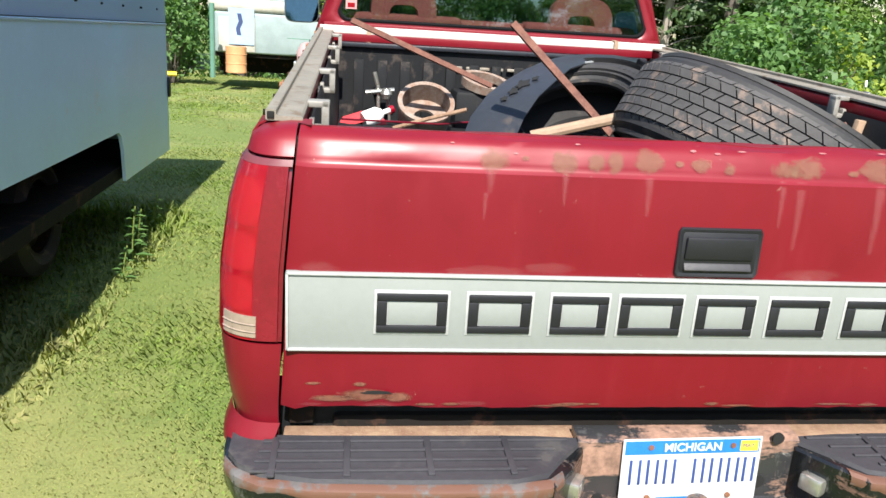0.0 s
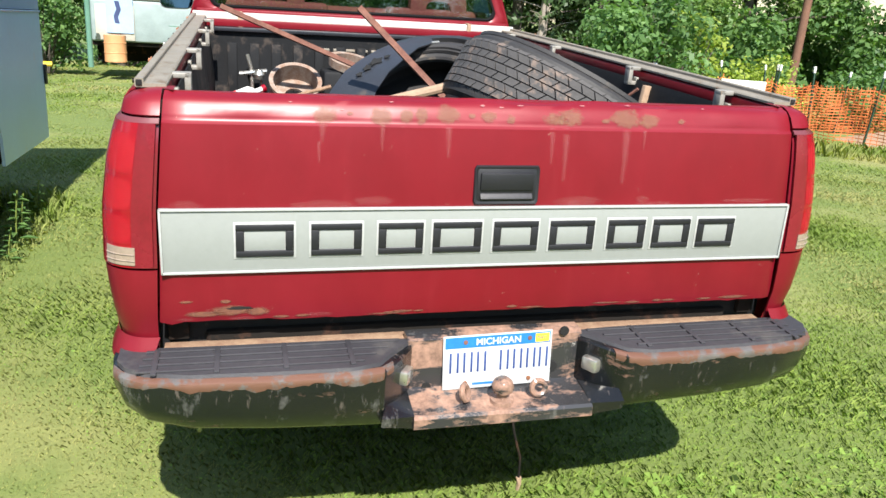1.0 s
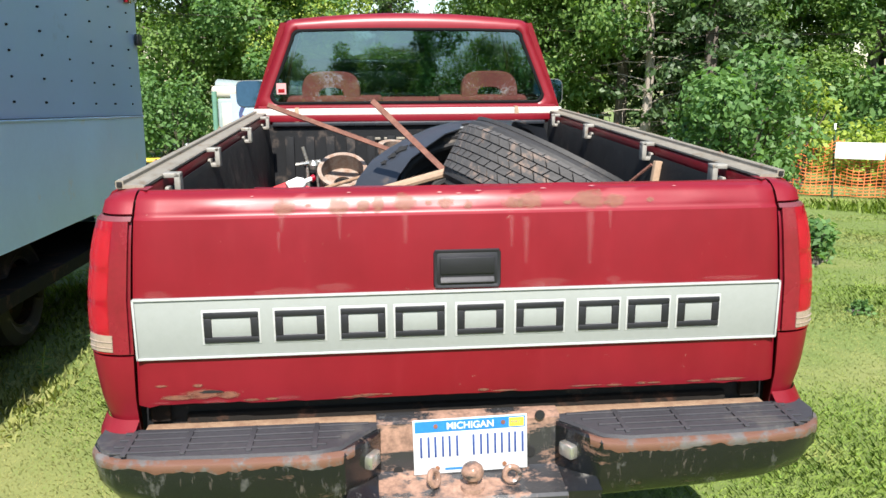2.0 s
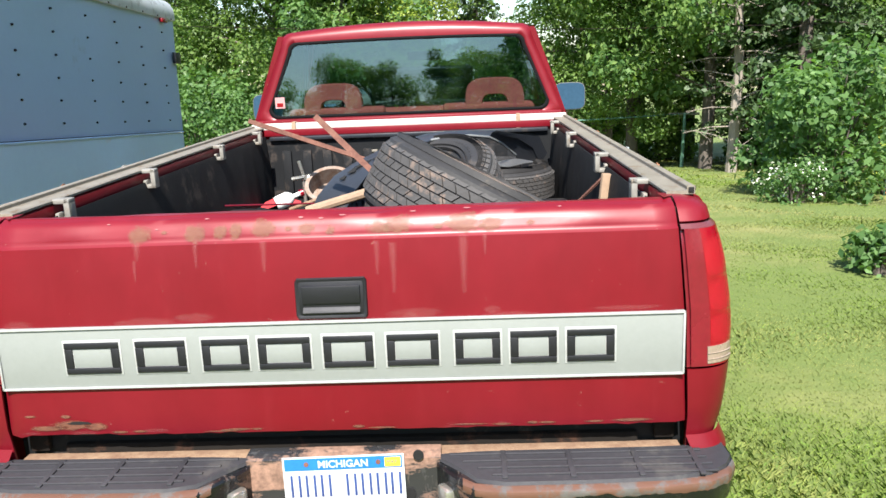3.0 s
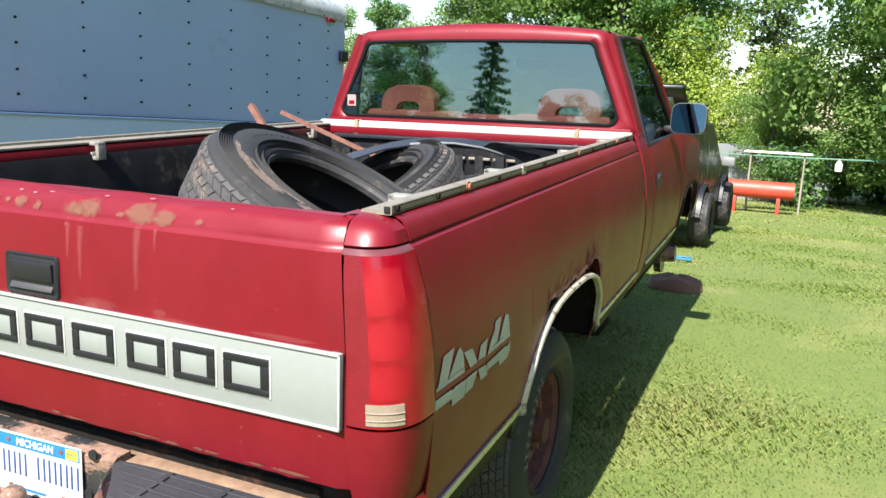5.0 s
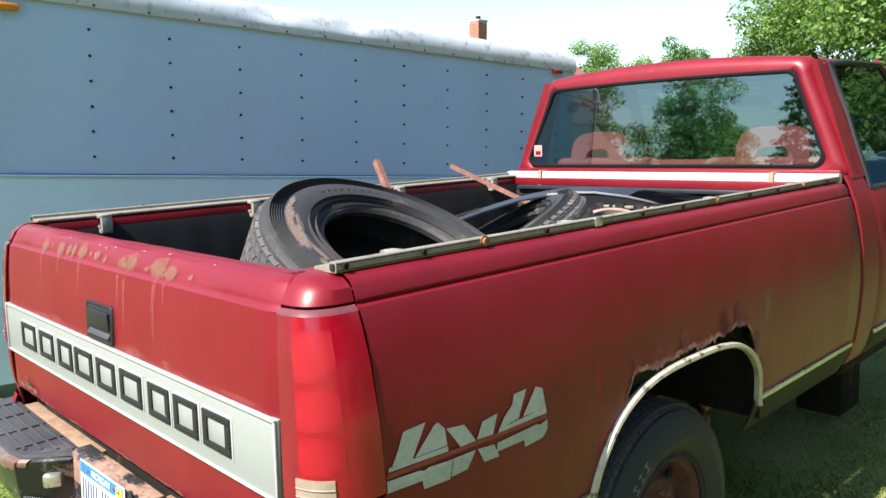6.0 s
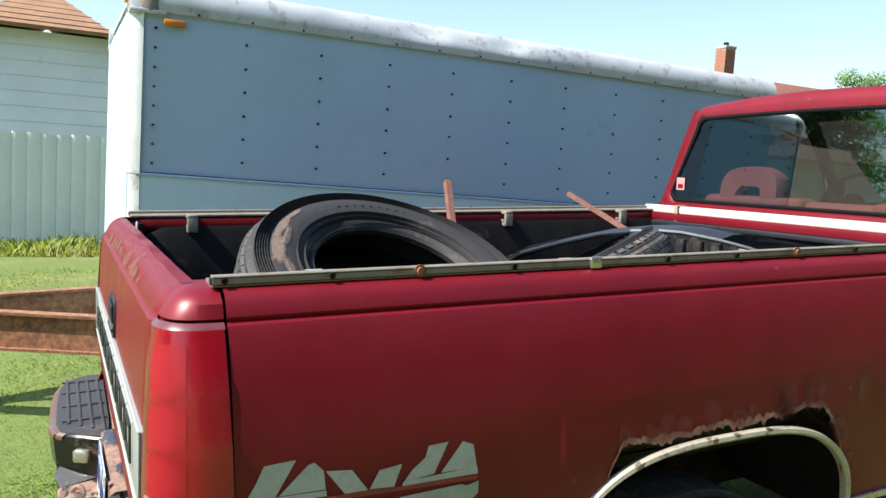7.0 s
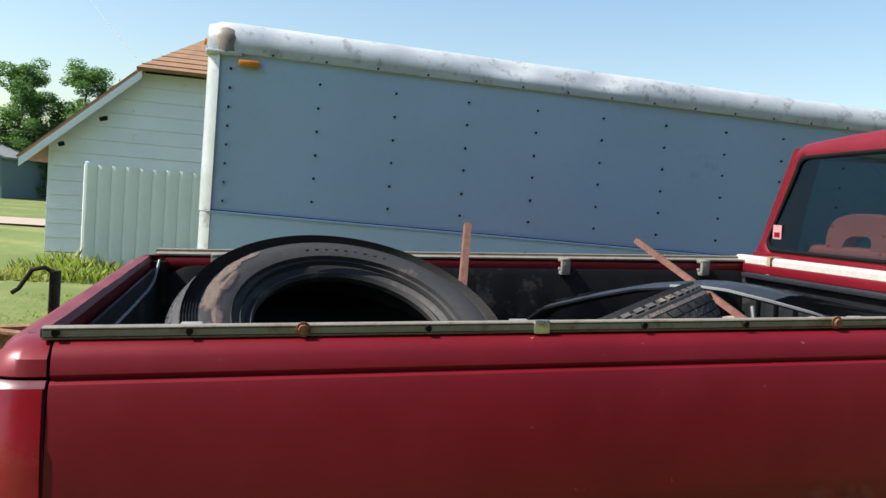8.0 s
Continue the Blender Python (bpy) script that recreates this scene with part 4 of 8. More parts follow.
for s in (1, -1):
    rings = []
    for x, yb, yf, zt, zb in ((0.235, 0.0, -0.045, 0.755, 0.545), (0.275, 0.0, -0.105, 0.757, 0.560), (0.325, 0.0, -0.165, 0.757, 0.580), (0.40, 0.0, -0.178, 0.757, 0.592), (0.60, 0.0, -0.175, 0.757, 0.600), (0.78, 0.0, -0.165, 0.757, 0.610), (0.88, 0.0, -0.145, 0.756, 0.628), (0.93, 0.005, -0.112, 0.755, 0.650), (0.955, 0.02, -0.070, 0.753, 0.680), (0.962, 0.04, -0.02, 0.750, 0.700)):
        rings.append([(x, yb, zt), (x, yf + 0.012, zt), (x, yf + 0.002, zt - 0.005), (x, yf, zt - 0.016), (x, yf + 0.006, lerp(zt, zb, 0.6)), (x, yf + 0.026, zb + 0.016), (x, yf + 0.045, zb), (x, yb + 0.01, zb + 0.01)])
    wing = part("bumper_wing", sag(loft(rings), s), BUMPER, bumper)
    EDGE = ((0.30, -0.140, 0.757), (0.33, -0.166, 0.757), (0.40, -0.178, 0.757), (0.60, -0.175, 0.757), (0.78, -0.165, 0.757), (0.88, -0.145, 0.756), (0.93, -0.112, 0.755), (0.955, -0.070, 0.753))
    worn = []
    for k in range(91):
        x = lerp(0.30, 0.955, k / 90)
        yf, zt = curve_at([(e[0], e[1]) for e in EDGE], x), curve_at([(e[0], e[2]) for e in EDGE], x)
        low = max(0.002, 0.010 + 0.013 * noise.noise((x * 9 * s, 3.1, 0)) + 0.009 * noise.noise((x * 34, 1.1, s)) + 0.004 * noise.noise((x * 95, 5.1, s)))
        worn.append([(x, yf + 0.022, zt + 0.0012), (x, yf + 0.011, zt + 0.0012), (x, yf + 0.0008, zt - 0.0045), (x, yf - 0.0012, zt - 0.010), (x, yf - 0.0014, zt - 0.012 - low * 0.5), (x, yf - 0.0008 + low * 0.05, zt - 0.012 - low)])
    part("bumper_edge", sag(loft(worn, closed=False), s), BARE_EDGE, bumper, "rolled bumper edge worn to bare metal and rust")
    pad = []
    for x, yb, yf in ((0.238, -0.015, -0.030), (0.29, -0.010, -0.085), (0.335, -0.006, -0.140), (0.40, -0.004, -0.158), (0.60, -0.002, -0.156), (0.78, 0.0, -0.148), (0.88, 0.004, -0.126), (0.925, 0.012, -0.095), (0.948, 0.025, -0.055)):
        pad.append([(x, yb, 0.757), (x, yb, 0.766), (x, yf + 0.004, 0.766), (x, yf, 0.757)])
    padob = part("step_pad", sag(loft(pad), s), PAD, bumper, "ribbed dark grey step pad")
    for k, y in enumerate((-0.022, -0.055, -0.088, -0.121)):
        part("pad_rib", sag(box(0.62 - 0.05 * k * 0.6, 0.010, 0.005, (0.575 + 0.02 * k, y, 0.768), 0.002), s), PAD, padob)
    for x in (0.40, 0.56, 0.72, 0.86):
        part("pad_rib", sag(box(0.014, 0.13, 0.006, (x, -0.075, 0.768), 0.002), s), PAD, padob)
    part("step_brace", sag(box(0.64, 0.055, 0.022, (0.53, 0.028, 0.745), 0.004), s), RUST_PALE, bumper, "bare tan rusted back edge")
mid = []
for x in (-0.245, -0.15, 0.0, 0.15, 0.245):
    mid.append([(x, 0.02, 0.742), (x, -0.022, 0.742), (x, -0.034, 0.734), (x, -0.040, 0.60), (x, -0.055, 0.590), (x, -0.150, 0.580), (x, -0.158, 0.573), (x, -0.158, 0.546), (x, -0.148, 0.540), (x, 0.0, 0.55)])
part("bumper_centre", loft(mid), BUMPER_MID, bumper, "rusted centre section with the towing step")
for s in (1, -1):
    b = loft([[(0.243, -0.150, 0.580), (0.243, -0.036, 0.60), (0.243, -0.03, 0.722), (0.243, 0.0, 0.722), (0.243, 0.0, 0.55), (0.243, -0.150, 0.545)], [(0.330, -0.168, 0.590), (0.318, -0.150, 0.62), (0.318, -0.150, 0.700), (0.300, 0.0, 0.710), (0.300, 0.0, 0.56), (0.330, -0.160, 0.562)]])
    part("bumper_gusset", flip(b, s), BUMPER, bumper)
    br = box(0.038, 0.05, 0.040, (0.262, -0.085, 0.665), 0.008, rot=(0, 0, 30))
    lampob = part("plate_lamp", flip(br, s), CHROME, bumper, "small plate lamp with a metal hood")
    hole = cyl(0.013, 0.006, (0.190, -0.040, 0.745 if s > 0 else 0.60), 16, "Y")
    part("bolt_hole", flip(hole, s), HEAT, bumper)
part("bolt_hole", cyl(0.014, 0.006, (0.166, -0.041, 0.640), 16, "Y"), HEAT, bumper)
for x in (-0.10, 0.105):
    ringb = revolve([(0.019 + 0.008 * math.cos(a), 0.008 * math.sin(a)) for a in (2 * math.pi * k / 8 for k in range(8))], 18)
    bmesh.ops.transform(ringb, matrix=pose(x, -0.105, 0.612, 70, 0, 55 if x < 0 else 0), verts=ringb.verts)
    part("tow_loop", ringb, BUMPER_MID, bumper, "rusty safety-chain loop")
ball = revolve([(0.0, 0.056), (0.014, 0.053), (0.025, 0.044), (0.030, 0.030), (0.026, 0.015), (0.015, 0.006), (0.014, -0.004), (0.030, -0.008), (0.032, -0.018), (0.0, -0.018)], 24, closed=False)
bmesh.ops.transform(ball, matrix=pose(0.0, -0.112, 0.600), verts=ball.verts)
part("tow_ball", ball, BUMPER_MID, bumper, "rusty tow ball")
part("loose_cord", tube([(0.020, -0.150, 0.56), (0.025, -0.162, 0.52), (0.040, -0.158, 0.47), (0.055, -0.150, 0.43), (0.058, -0.150, 0.36)], 0.0035, 6), UNDER, bumper, "dangling wire with a frayed end")
part("cord_end", tube([(0.058, -0.150, 0.365), (0.060, -0.152, 0.345), (0.057, -0.150, 0.325)], 0.008, 6, taper=0.005), WOOD, bumper)
# red sill coloured near-black: the shade under the gate is in its colour
part("rear_sill", box(1.74, 0.04, 0.16, (0, 0.085, 0.735), 0.006), LINER, truck)
# number plate, with plain bars in place of the number
PLATE_M = pose(0.003, -0.046, 0.672, 86, 0, 0) @ pose(0, 0, 0, 0, 0, 1.2)
plate = new("number_plate")
plate.parent = truck
plate.matrix_local = PLATE_M
plate["label"] = "white and blue state number plate, slightly bent"
part("plate_sheet", box(0.305, 0.153, 0.003, (0, 0, 0), 0.0012), PLATE_WHITE, plate)
part("blue_band", box(0.295, 0.031, 0.0012, (0, 0.057, 0.0020)), PLATE_BLUE, plate)
part("state_name", text_mesh("MICHIGAN", 0.026, 0.0006, 0.0006), PLATE_WHITE, plate, smooth=0, m=pose(0.0, 0.056, 0.0034))
part("month_sticker", box(0.040, 0.024, 0.0012, (0.124, 0.057, 0.0030)), YELLOW, plate)
part("month_word", text_mesh("MAY", 0.013, 0.0004), PLATE_INK, plate, smooth=0, m=pose(0.122, 0.057, 0.0040))
for x in (-0.118, -0.080, -0.042, 0.022, 0.060, 0.098, 0.134):
    for dx in (-0.010, 0.010):
        part("number_bar", box(0.006, 0.058, 0.0016, (x - 0.004 + dx, 0.0, 0.0022), 0.0006), PLATE_INK, plate)
part("slogan_bar", box(0.10, 0.006, 0.0010, (-0.02, -0.064, 0.0020)), PLATE_BLUE, plate)
for x in (-0.092, 0.088):
    part("plate_rivet", cyl(0.006, 0.003, (x, 0.058, 0.0030), 10), ROD, plate)
for x in (-0.09, 0.09):
    part("plate_screw", cyl(0.006, 0.004, (x, -0.060, 0.003), 10), RUST, plate)

# underbody, axles, wheels
part("frame_rail", box(0.09, 5.3, 0.14, (0.45, 2.75, 0.62), 0.01), UNDER, truck)
part("frame_rail", box(0.09, 5.3, 0.14, (-0.45, 2.75, 0.62), 0.01), UNDER, truck)
part("cross_member", box(1.50, 0.06, 0.10, (0, 0.08, 0.70), 0.01), UNDER, truck)
part("cross_member", box(1.0, 0.08, 0.10, (0, 2.2, 0.64), 0.01), UNDER, truck)
part("rear_axle", cyl(0.045, 1.5, (0, ARCH_Y, 0.40), 16, "X"), RUST, truck)
part("differential", revolve([(0.0, 0.14), (0.08, 0.13), (0.14, 0.06), (0.15, -0.06), (0.10, -0.14), (0.0, -0.15)], 20, closed=False), RUST, truck, m=pose(0, ARCH_Y, 0.40, 90, 0, 0))
part("fuel_tank", box(0.34, 1.0, 0.24, (-0.62, 2.75, 0.58), 0.04), UNDER, truck)
part("spare_carrier", cyl(0.30, 0.16, (0.0, 0.62, 0.58), 32), UNDER, truck)
part("exhaust_pipe", tube([(0.55, 3.2, 0.52), (0.60, 2.0, 0.50), (0.68, 1.9, 0.50), (0.72, 1.75, 0.46)], 0.032, 10), RUST, truck)
REAR_Z = 0.398
wheel(truck, pose(0.80, ARCH_Y, REAR_Z, 0, 90, 0) @ pose(0, 0, 0, 0, 0, 205))
wheel(truck, pose(-0.80, ARCH_Y, REAR_Z, 0, -90, 0))
FRONT_Y = 4.58
for s in (1, -1):
    hub = part("front_hub", flip(cyl(0.15, 0.05, (0.80, FRONT_Y, 0.40), 28, "X"), s), BUMPER_MID, truck, "bare rusty front brake disc without its wheel")
    part("hub_centre", flip(cyl(0.075, 0.14, (0.84, FRONT_Y, 0.40), 20, "X", r2=0.06), s), BUMPER_MID, hub)
    part("front_arm", flip(box(0.5, 0.16, 0.06, (0.52, FRONT_Y, 0.40), 0.02), s), UNDER, hub)
    part("support_block", flip(box(0.25, 0.30, 0.36, (0.45, FRONT_Y - 0.75, 0.33 - 0.18), 0.02), s), UNDER, hub)

# cab: lower body, doors, bonnet, wings
BODY_X = [(0.56, 0.905), (0.62, 0.935), (0.70, 0.958), (0.80, 0.972), (0.95, 0.980), (1.08, 0.974), (1.20, 0.955), (1.275, 0.936), (1.29, 0.928), (1.33, 0.915), (1.375, 0.892)]


def body_strip(y0, y1, zlow=0.56, ztop=1.375, cut=None, out=0.0, n=30):
    cols = []
    for k in range(n + 1):
        y = lerp(y0, y1, k / n)
        low = zlow
        if cut and abs(y - cut) < ARCH_W:
            low = arch_z(y, cut, 0.93)
        top = ztop if not callable(ztop) else ztop(y)
        edge = 0.008 * (k in (0, n))
        taper = 0.10 * max(0, (y - 4.9) / 0.75) ** 2
        cols.append([(curve_at(BODY_X, min(1.375, lerp(low, top, q))) - edge + out - taper, y, lerp(low, top, q)) for q in (0, 0.06, 0.15, 0.3, 0.45, 0.6, 0.72, 0.8, 0.86, 0.9, 0.94, 1.0)])
    return thick(loft(cols, closed=False), 0.006)


cab = new("cab")
cab.parent = truck
cab["label"] = "single cab in faded red with dusty red seats"
DOOR0, DOOR1 = 2.865, 4.02
for s in (1, -1):
    part("cab_corner", flip(body_strip(2.665, DOOR0 - 0.004, 0.58), s), PAINT, cab)
    door = part("door", flip(body_strip(DOOR0 + 0.004, DOOR1 - 0.004, 0.58, 1.308), s), PAINT, truck, "red side door")
    part("door_moulding", flip(box(0.012, DOOR1 - DOOR0 - 0.02, 0.020, (side_x(0.69) + 0.005, (DOOR0 + DOOR1) / 2, 0.690), 0.004), s), CHROME, door)
    part("lower_band", flip(body_strip(DOOR0 + 0.006, DOOR1 - 0.006, 0.585, 0.680, out=0.0025), s), NEAR_BLACK, door)
    hcup = part("door_handle", flip(box(0.010, 0.115, 0.085, (0.974, 3.02, 1.115), 0.004), s), BLACK, door, "black door handle")
    part("handle_lever", flip(box(0.012, 0.095, 0.026, (0.979, 3.02, 1.135), 0.005), s), PAD, hcup)
    part("front_wing", flip(body_strip(DOOR1 + 0.004, 5.55, 0.58, lambda y: lerp(1.33, 1.16, (y - 4.0) / 1.55), FRONT_Y, n=60), s), PAINT, truck, "faded red front wing")
    part("sill", flip(box(0.10, 1.45, 0.10, (0.86, 3.40, 0.57), 0.03), s), UNDER, cab)
    rings = []
    for k in range(41):
        a = lerp(-1.5707, 1.5707, k / 40)
        y = FRONT_Y + ARCH_W * math.sin(a)
        z = max(0.66, arch_z(y, FRONT_Y, 0.93))
        x = curve_at(BODY_X, z)
        rings.append([(x - 0.02, y, z), (x + 0.010, y, z), (x + 0.010, y + math.sin(a) * 0.02, z + math.cos(a) * 0.02), (x - 0.02, y + math.sin(a) * 0.02, z + math.cos(a) * 0.02)])
    part("arch_trim", flip(loft(rings), s), NEAR_BLACK, truck)
    part("rust_bloom", flip(loft([[(curve_at(BODY_X, min(1.375, z)) + 0.0085 - 0.10 * max(0, (y - 4.9) / 0.75) ** 2, y, z) for z in (0.96, 1.04, 1.12, 1.20, 1.26)] for y in [4.04 + 0.1 * q for q in range(12)]], closed=False), s), BLOOM, truck, "brown rust bloom on the wing")
    fh = loft([[(x, FRONT_Y + (ARCH_W + 0.05) * math.sin(a), 0.60 + 0.44 * math.cos(a) ** 0.7) for a in (lerp(-1.57, 1.57, k / 20) for k in range(21))] for x in (0.45, 0.93)], closed=False)
    part("wheel_house", flip(thick(fh, 0.004), s), UNDER, truck)
bonnet = []
for k in range(15):
    y = lerp(3.98, 5.56, k / 14)
    zt = lerp(1.335, 1.165, k / 14) - 0.03 * max(0, (k - 11) / 3) ** 2
    taper = 0.10 * max(0, (y - 4.9) / 0.75) ** 2
    bonnet.append([(x * (0.905 - taper) / 0.905, y, zt + 0.045 * (1 - (x / 0.905) ** 2) - (0.03 if abs(x) > 0.9 else 0)) for x in (-0.905, -0.86, -0.6, -0.3, 0, 0.3, 0.6, 0.86, 0.905)])
part("bonnet", thick(loft(bonnet, closed=False), 0.01), PAINT, truck, "red bonnet")
part("grille", box(1.60, 0.05, 0.36, (0, 5.56, 0.98), 0.02), BLACK, truck)
part("front_bumper", box(1.84, 0.14, 0.20, (0, 5.66, 0.68), 0.04, 3), CHROME, truck)
part("firewall", box(1.66, 0.06, 0.72, (0, 4.05, 0.97)), INTERIOR, cab)
part("cab_floor", box(1.76, 1.36, 0.05, (0, 3.36, 0.62)), INTERIOR, cab)
part("back_panel", box(1.74, 0.02, 0.82, (0, 2.690, 0.985), 0.006), PAINT, cab)


def window_ring(w0, w1, z0, z1, r, y, crown=0.0, n=6):
    """A trapezium with rounded corners: half widths at the foot and the head."""
    pts = []
    for cx, cz, a0 in ((w0 - r * 1.1, z0 + r, -90), (w1 - r * 1.0, z1 - r, 0), (-w1 + r * 1.0, z1 - r, 90), (-w0 + r * 1.1, z0 + r, 180)):
        for k in range(n + 1):
            a = radians(a0 + 90 * k / n)
            pts.append((cx + r * math.cos(a), y, cz + r * math.sin(a)))
        if a0 == 0:
            pts += [(cx * (1 - 2 * k / 10), y, z1) for k in range(1, 10)]
    return [(x, y, z + crown * (1 - (x / w1) ** 2) * max(0, (z - z0) / (z1 - z0)) ** 2 if abs(x) < w1 else z) for x, y, z in pts]


def cab_lean(bm):
    """Tips the back of the cab forwards towards the roof."""
    for v in bm.verts:
        v.co.y += 0.085 * max(0.0, v.co.z - 1.38) * max(0.0, 1 - max(0.0, v.co.y - 2.70) / 0.45)
    return bm


rear = loft([window_ring(0.905, 0.722, 1.335, 1.874, 0.055, 2.80, 0.044), window_ring(0.897, 0.716, 1.340, 1.871, 0.055, 2.735, 0.042), window_ring(0.885, 0.704, 1.350, 1.860, 0.055, 2.708, 0.038), window_ring(0.845, 0.690, 1.380, 1.842, 0.055, 2.694, 0.022), window_ring(0.806, 0.672, 1.402, 1.822, 0.050, 2.696, 0.010), window_ring(0.798, 0.664, 1.407, 1.815, 0.048, 2.712, 0.010)], caps=False)
part("rear_surround", cab_lean(rear), PAINT, cab, smooth=60)
part("window_seal", cab_lean(loft([window_ring(0.806, 0.672, 1.402, 1.822, 0.05, 2.6925, 0.010), window_ring(0.796, 0.662, 1.410, 1.813, 0.048, 2.6885, 0.010), window_ring(0.788, 0.655, 1.417, 1.806, 0.045, 2.692, 0.010), window_ring(0.788, 0.655, 1.417, 1.806, 0.045, 2.715, 0.010)], caps=False)), SEAL, cab, "black rubber window seal")
gl = bmesh.new()
gl.faces.new([gl.verts.new((x, 2.696 + 0.012 * (z - 1.409), z)) for x, y, z in window_ring(0.797, 0.663, 1.409, 1.814, 0.048, 2.7025, 0.010)])
rw = part("rear_window", cab_lean(gl), GLASS, cab, "tinted rear window glass", smooth=0)
rw.visible_shadow = False
roof = []
for k in range(13):
    y = lerp(2.790, 3.62, k / 12)
    drop = 0.02 * max(0, (k - 9) / 3) ** 2
    roof.append([(x, y, 1.8735 - drop + 0.0445 * (1 - (x / 0.722) ** 2) - dz) for x, dz in ((-0.740, 0.055), (-0.732, 0.024), (-0.708, 0.004), (-0.64, 0), (-0.4, 0), (-0.2, 0), (0, 0), (0.2, 0), (0.4, 0), (0.64, 0), (0.708, 0.004), (0.732, 0.024), (0.740, 0.055))])
part("roof", cab_lean(loft(roof, closed=False)), PAINT, cab, "red roof with a dulled top", smooth=60)
part("headliner", box(1.36, 0.80, 0.02, (0, 3.20, 1.845), 0.008), INTERIOR, cab)
for s in (1, -1):
    part("rear_pillar", flip(loft([[(0.905, 2.72, 1.36), (0.900, 2.90, 1.36), (0.85, 2.90, 1.36), (0.85, 2.74, 1.36)], [(0.815, 2.74, 1.62), (0.810, 2.88, 1.62), (0.77, 2.88, 1.62), (0.77, 2.75, 1.62)], [(0.728, 2.76, 1.86), (0.725, 2.88, 1.86), (0.69, 2.88, 1.86), (0.69, 2.77, 1.86)]]), s), PAINT, cab)
    part("front_pillar", flip(tube([(0.875, 4.13, 1.33), (0.80, 3.86, 1.62), (0.70, 3.58, 1.868)], 0.030, 8), s), PAINT, cab)
    part("door_frame", flip(tube([(0.914, 2.90, 1.306), (0.812, 2.895, 1.62), (0.735, 2.89, 1.845), (0.732, 3.1, 1.858), (0.728, 3.55, 1.862), (0.80, 3.82, 1.62), (0.903, 4.05, 1.300), (0.914, 2.90, 1.306)], 0.014, 8), s), BLACK, cab, "black door window frame")
    pane = bmesh.new()
    pane.faces.new([pane.verts.new(p) for p in ((0.913, 2.90, 1.306), (0.734, 2.89, 1.85), (0.728, 3.55, 1.86), (0.80, 3.82, 1.62), (0.902, 4.05, 1.300))])
    pw = part("side_window", flip(pane, s), GLASS, cab, smooth=0)
    pw.visible_shadow = False
wsb = bmesh.new()
wsb.faces.new([wsb.verts.new(p) for p in ((-0.86, 4.12, 1.34), (0.86, 4.12, 1.34), (0.69, 3.58, 1.865), (-0.69, 3.58, 1.865))])
ws = part("windscreen", wsb, GLASS, cab, smooth=0)
ws.visible_shadow = False
# seats, wheel, dashboard
seat = part("seat_back", box(1.52, 0.16, 0.62, (0, 2.93, 1.12), 0.05, 3, rot=(-8, 0, 0)), SEAT, cab, "dusty red bench seat back")
part("seat_base", box(1.52, 0.50, 0.18, (0, 3.24, 0.86), 0.05, 3), SEAT, cab)
for x in (-0.46, 0.50):
    arch = []
    for k in range(17):
        a = lerp(0, math.pi, k / 16)
        c, sn = math.cos(a), math.sin(a)
        cx, cz = 0.132 * abs(c) ** 0.55 * (1 if c > 0 else -1), 0.115 * sn ** 0.55
        arch.append([(x + cx * q1, 2.90 + dy + 0.02 * sn, 1.415 + cz * q2) for q1, q2, dy in ((1.30, 1.42, -0.035), (1.34, 1.48, 0.0), (1.30, 1.42, 0.045), (0.58, 0.66, 0.045), (0.53, 0.62, 0.0), (0.58, 0.66, -0.035))])
    part("headrest", loft(arch), SEAT, cab, "arched dusty red headrest")
    part("seat_shoulder", box(0.62, 0.13, 0.06, (x, 2.925, 1.412), 0.025, 3), SEAT, cab)
sw = revolve([(0.185 + 0.014 * math.cos(a), 0.014 * math.sin(a)) for a in (2 * math.pi * k / 8 for k in range(8))], 28)
box(0.36, 0.03, 0.02, (0, 0, 0), 0.005, bm=sw)
cyl(0.06, 0.03, (0, 0, 0), 16, bm=sw)
part("steering_wheel", sw, INTERIOR, cab, m=pose(-0.50, 3.70, 1.395, 62, 0, 0))
part("dashboard", box(1.64, 0.34, 0.24, (0, 3.95, 1.25), 0.05, 3), INTERIOR, cab)
part("inner_mirror", box(0.22, 0.02, 0.06, (0.05, 3.62, 1.73), 0.008), INTERIOR, cab)
part("sticker_mark", box(0.036, 0.0006, 0.022, (-0.735, 2.7004, 1.480)), LAMP_RED, cab)
part("window_sticker", box(0.055, 0.001, 0.062, (-0.735, 2.7015, 1.492)), STICKER, cab, "faded pink and white sticker")
for s in (1, -1):
    mr = new("door_mirror")
    mr.parent = truck
    mr.matrix_local = pose(s * 1.035, 3.62, 1.420, -9, 0, -s * 6)
    def oval(w, h, y, e=4.5):
        pts = []
        for q in range(28):
            a = 2 * math.pi * q / 28
            c, sn = math.cos(a), math.sin(a)
            pts.append((w * abs(c) ** (2 / e) * (1 if c > 0 else -1), y, h * abs(sn) ** (2 / e) * (1 if sn > 0 else -1)))
        return pts
    part("mirror_shell", loft([oval(0.055, 0.05, 0.075), oval(0.088, 0.078, 0.06), oval(0.102, 0.090, 0.02), oval(0.104, 0.092, -0.020)]), BLACK, mr, "black mirror housing")
    part("mirror_rim", loft([oval(0.104, 0.092, -0.0205), oval(0.103, 0.091, -0.026), oval(0.100, 0.088, -0.0265)]), MIRROR_RIM, mr, "dull grey mirror rim")
    part("mirror_glass", loft([oval(0.100, 0.088, -0.0270), oval(0.0995, 0.0875, -0.0285)]), MIRROR, mr, smooth=0)
    part("mirror_arm", box(0.10, 0.05, 0.04, (-s * 0.10, 0.03, -0.06), 0.012), BLACK, mr)

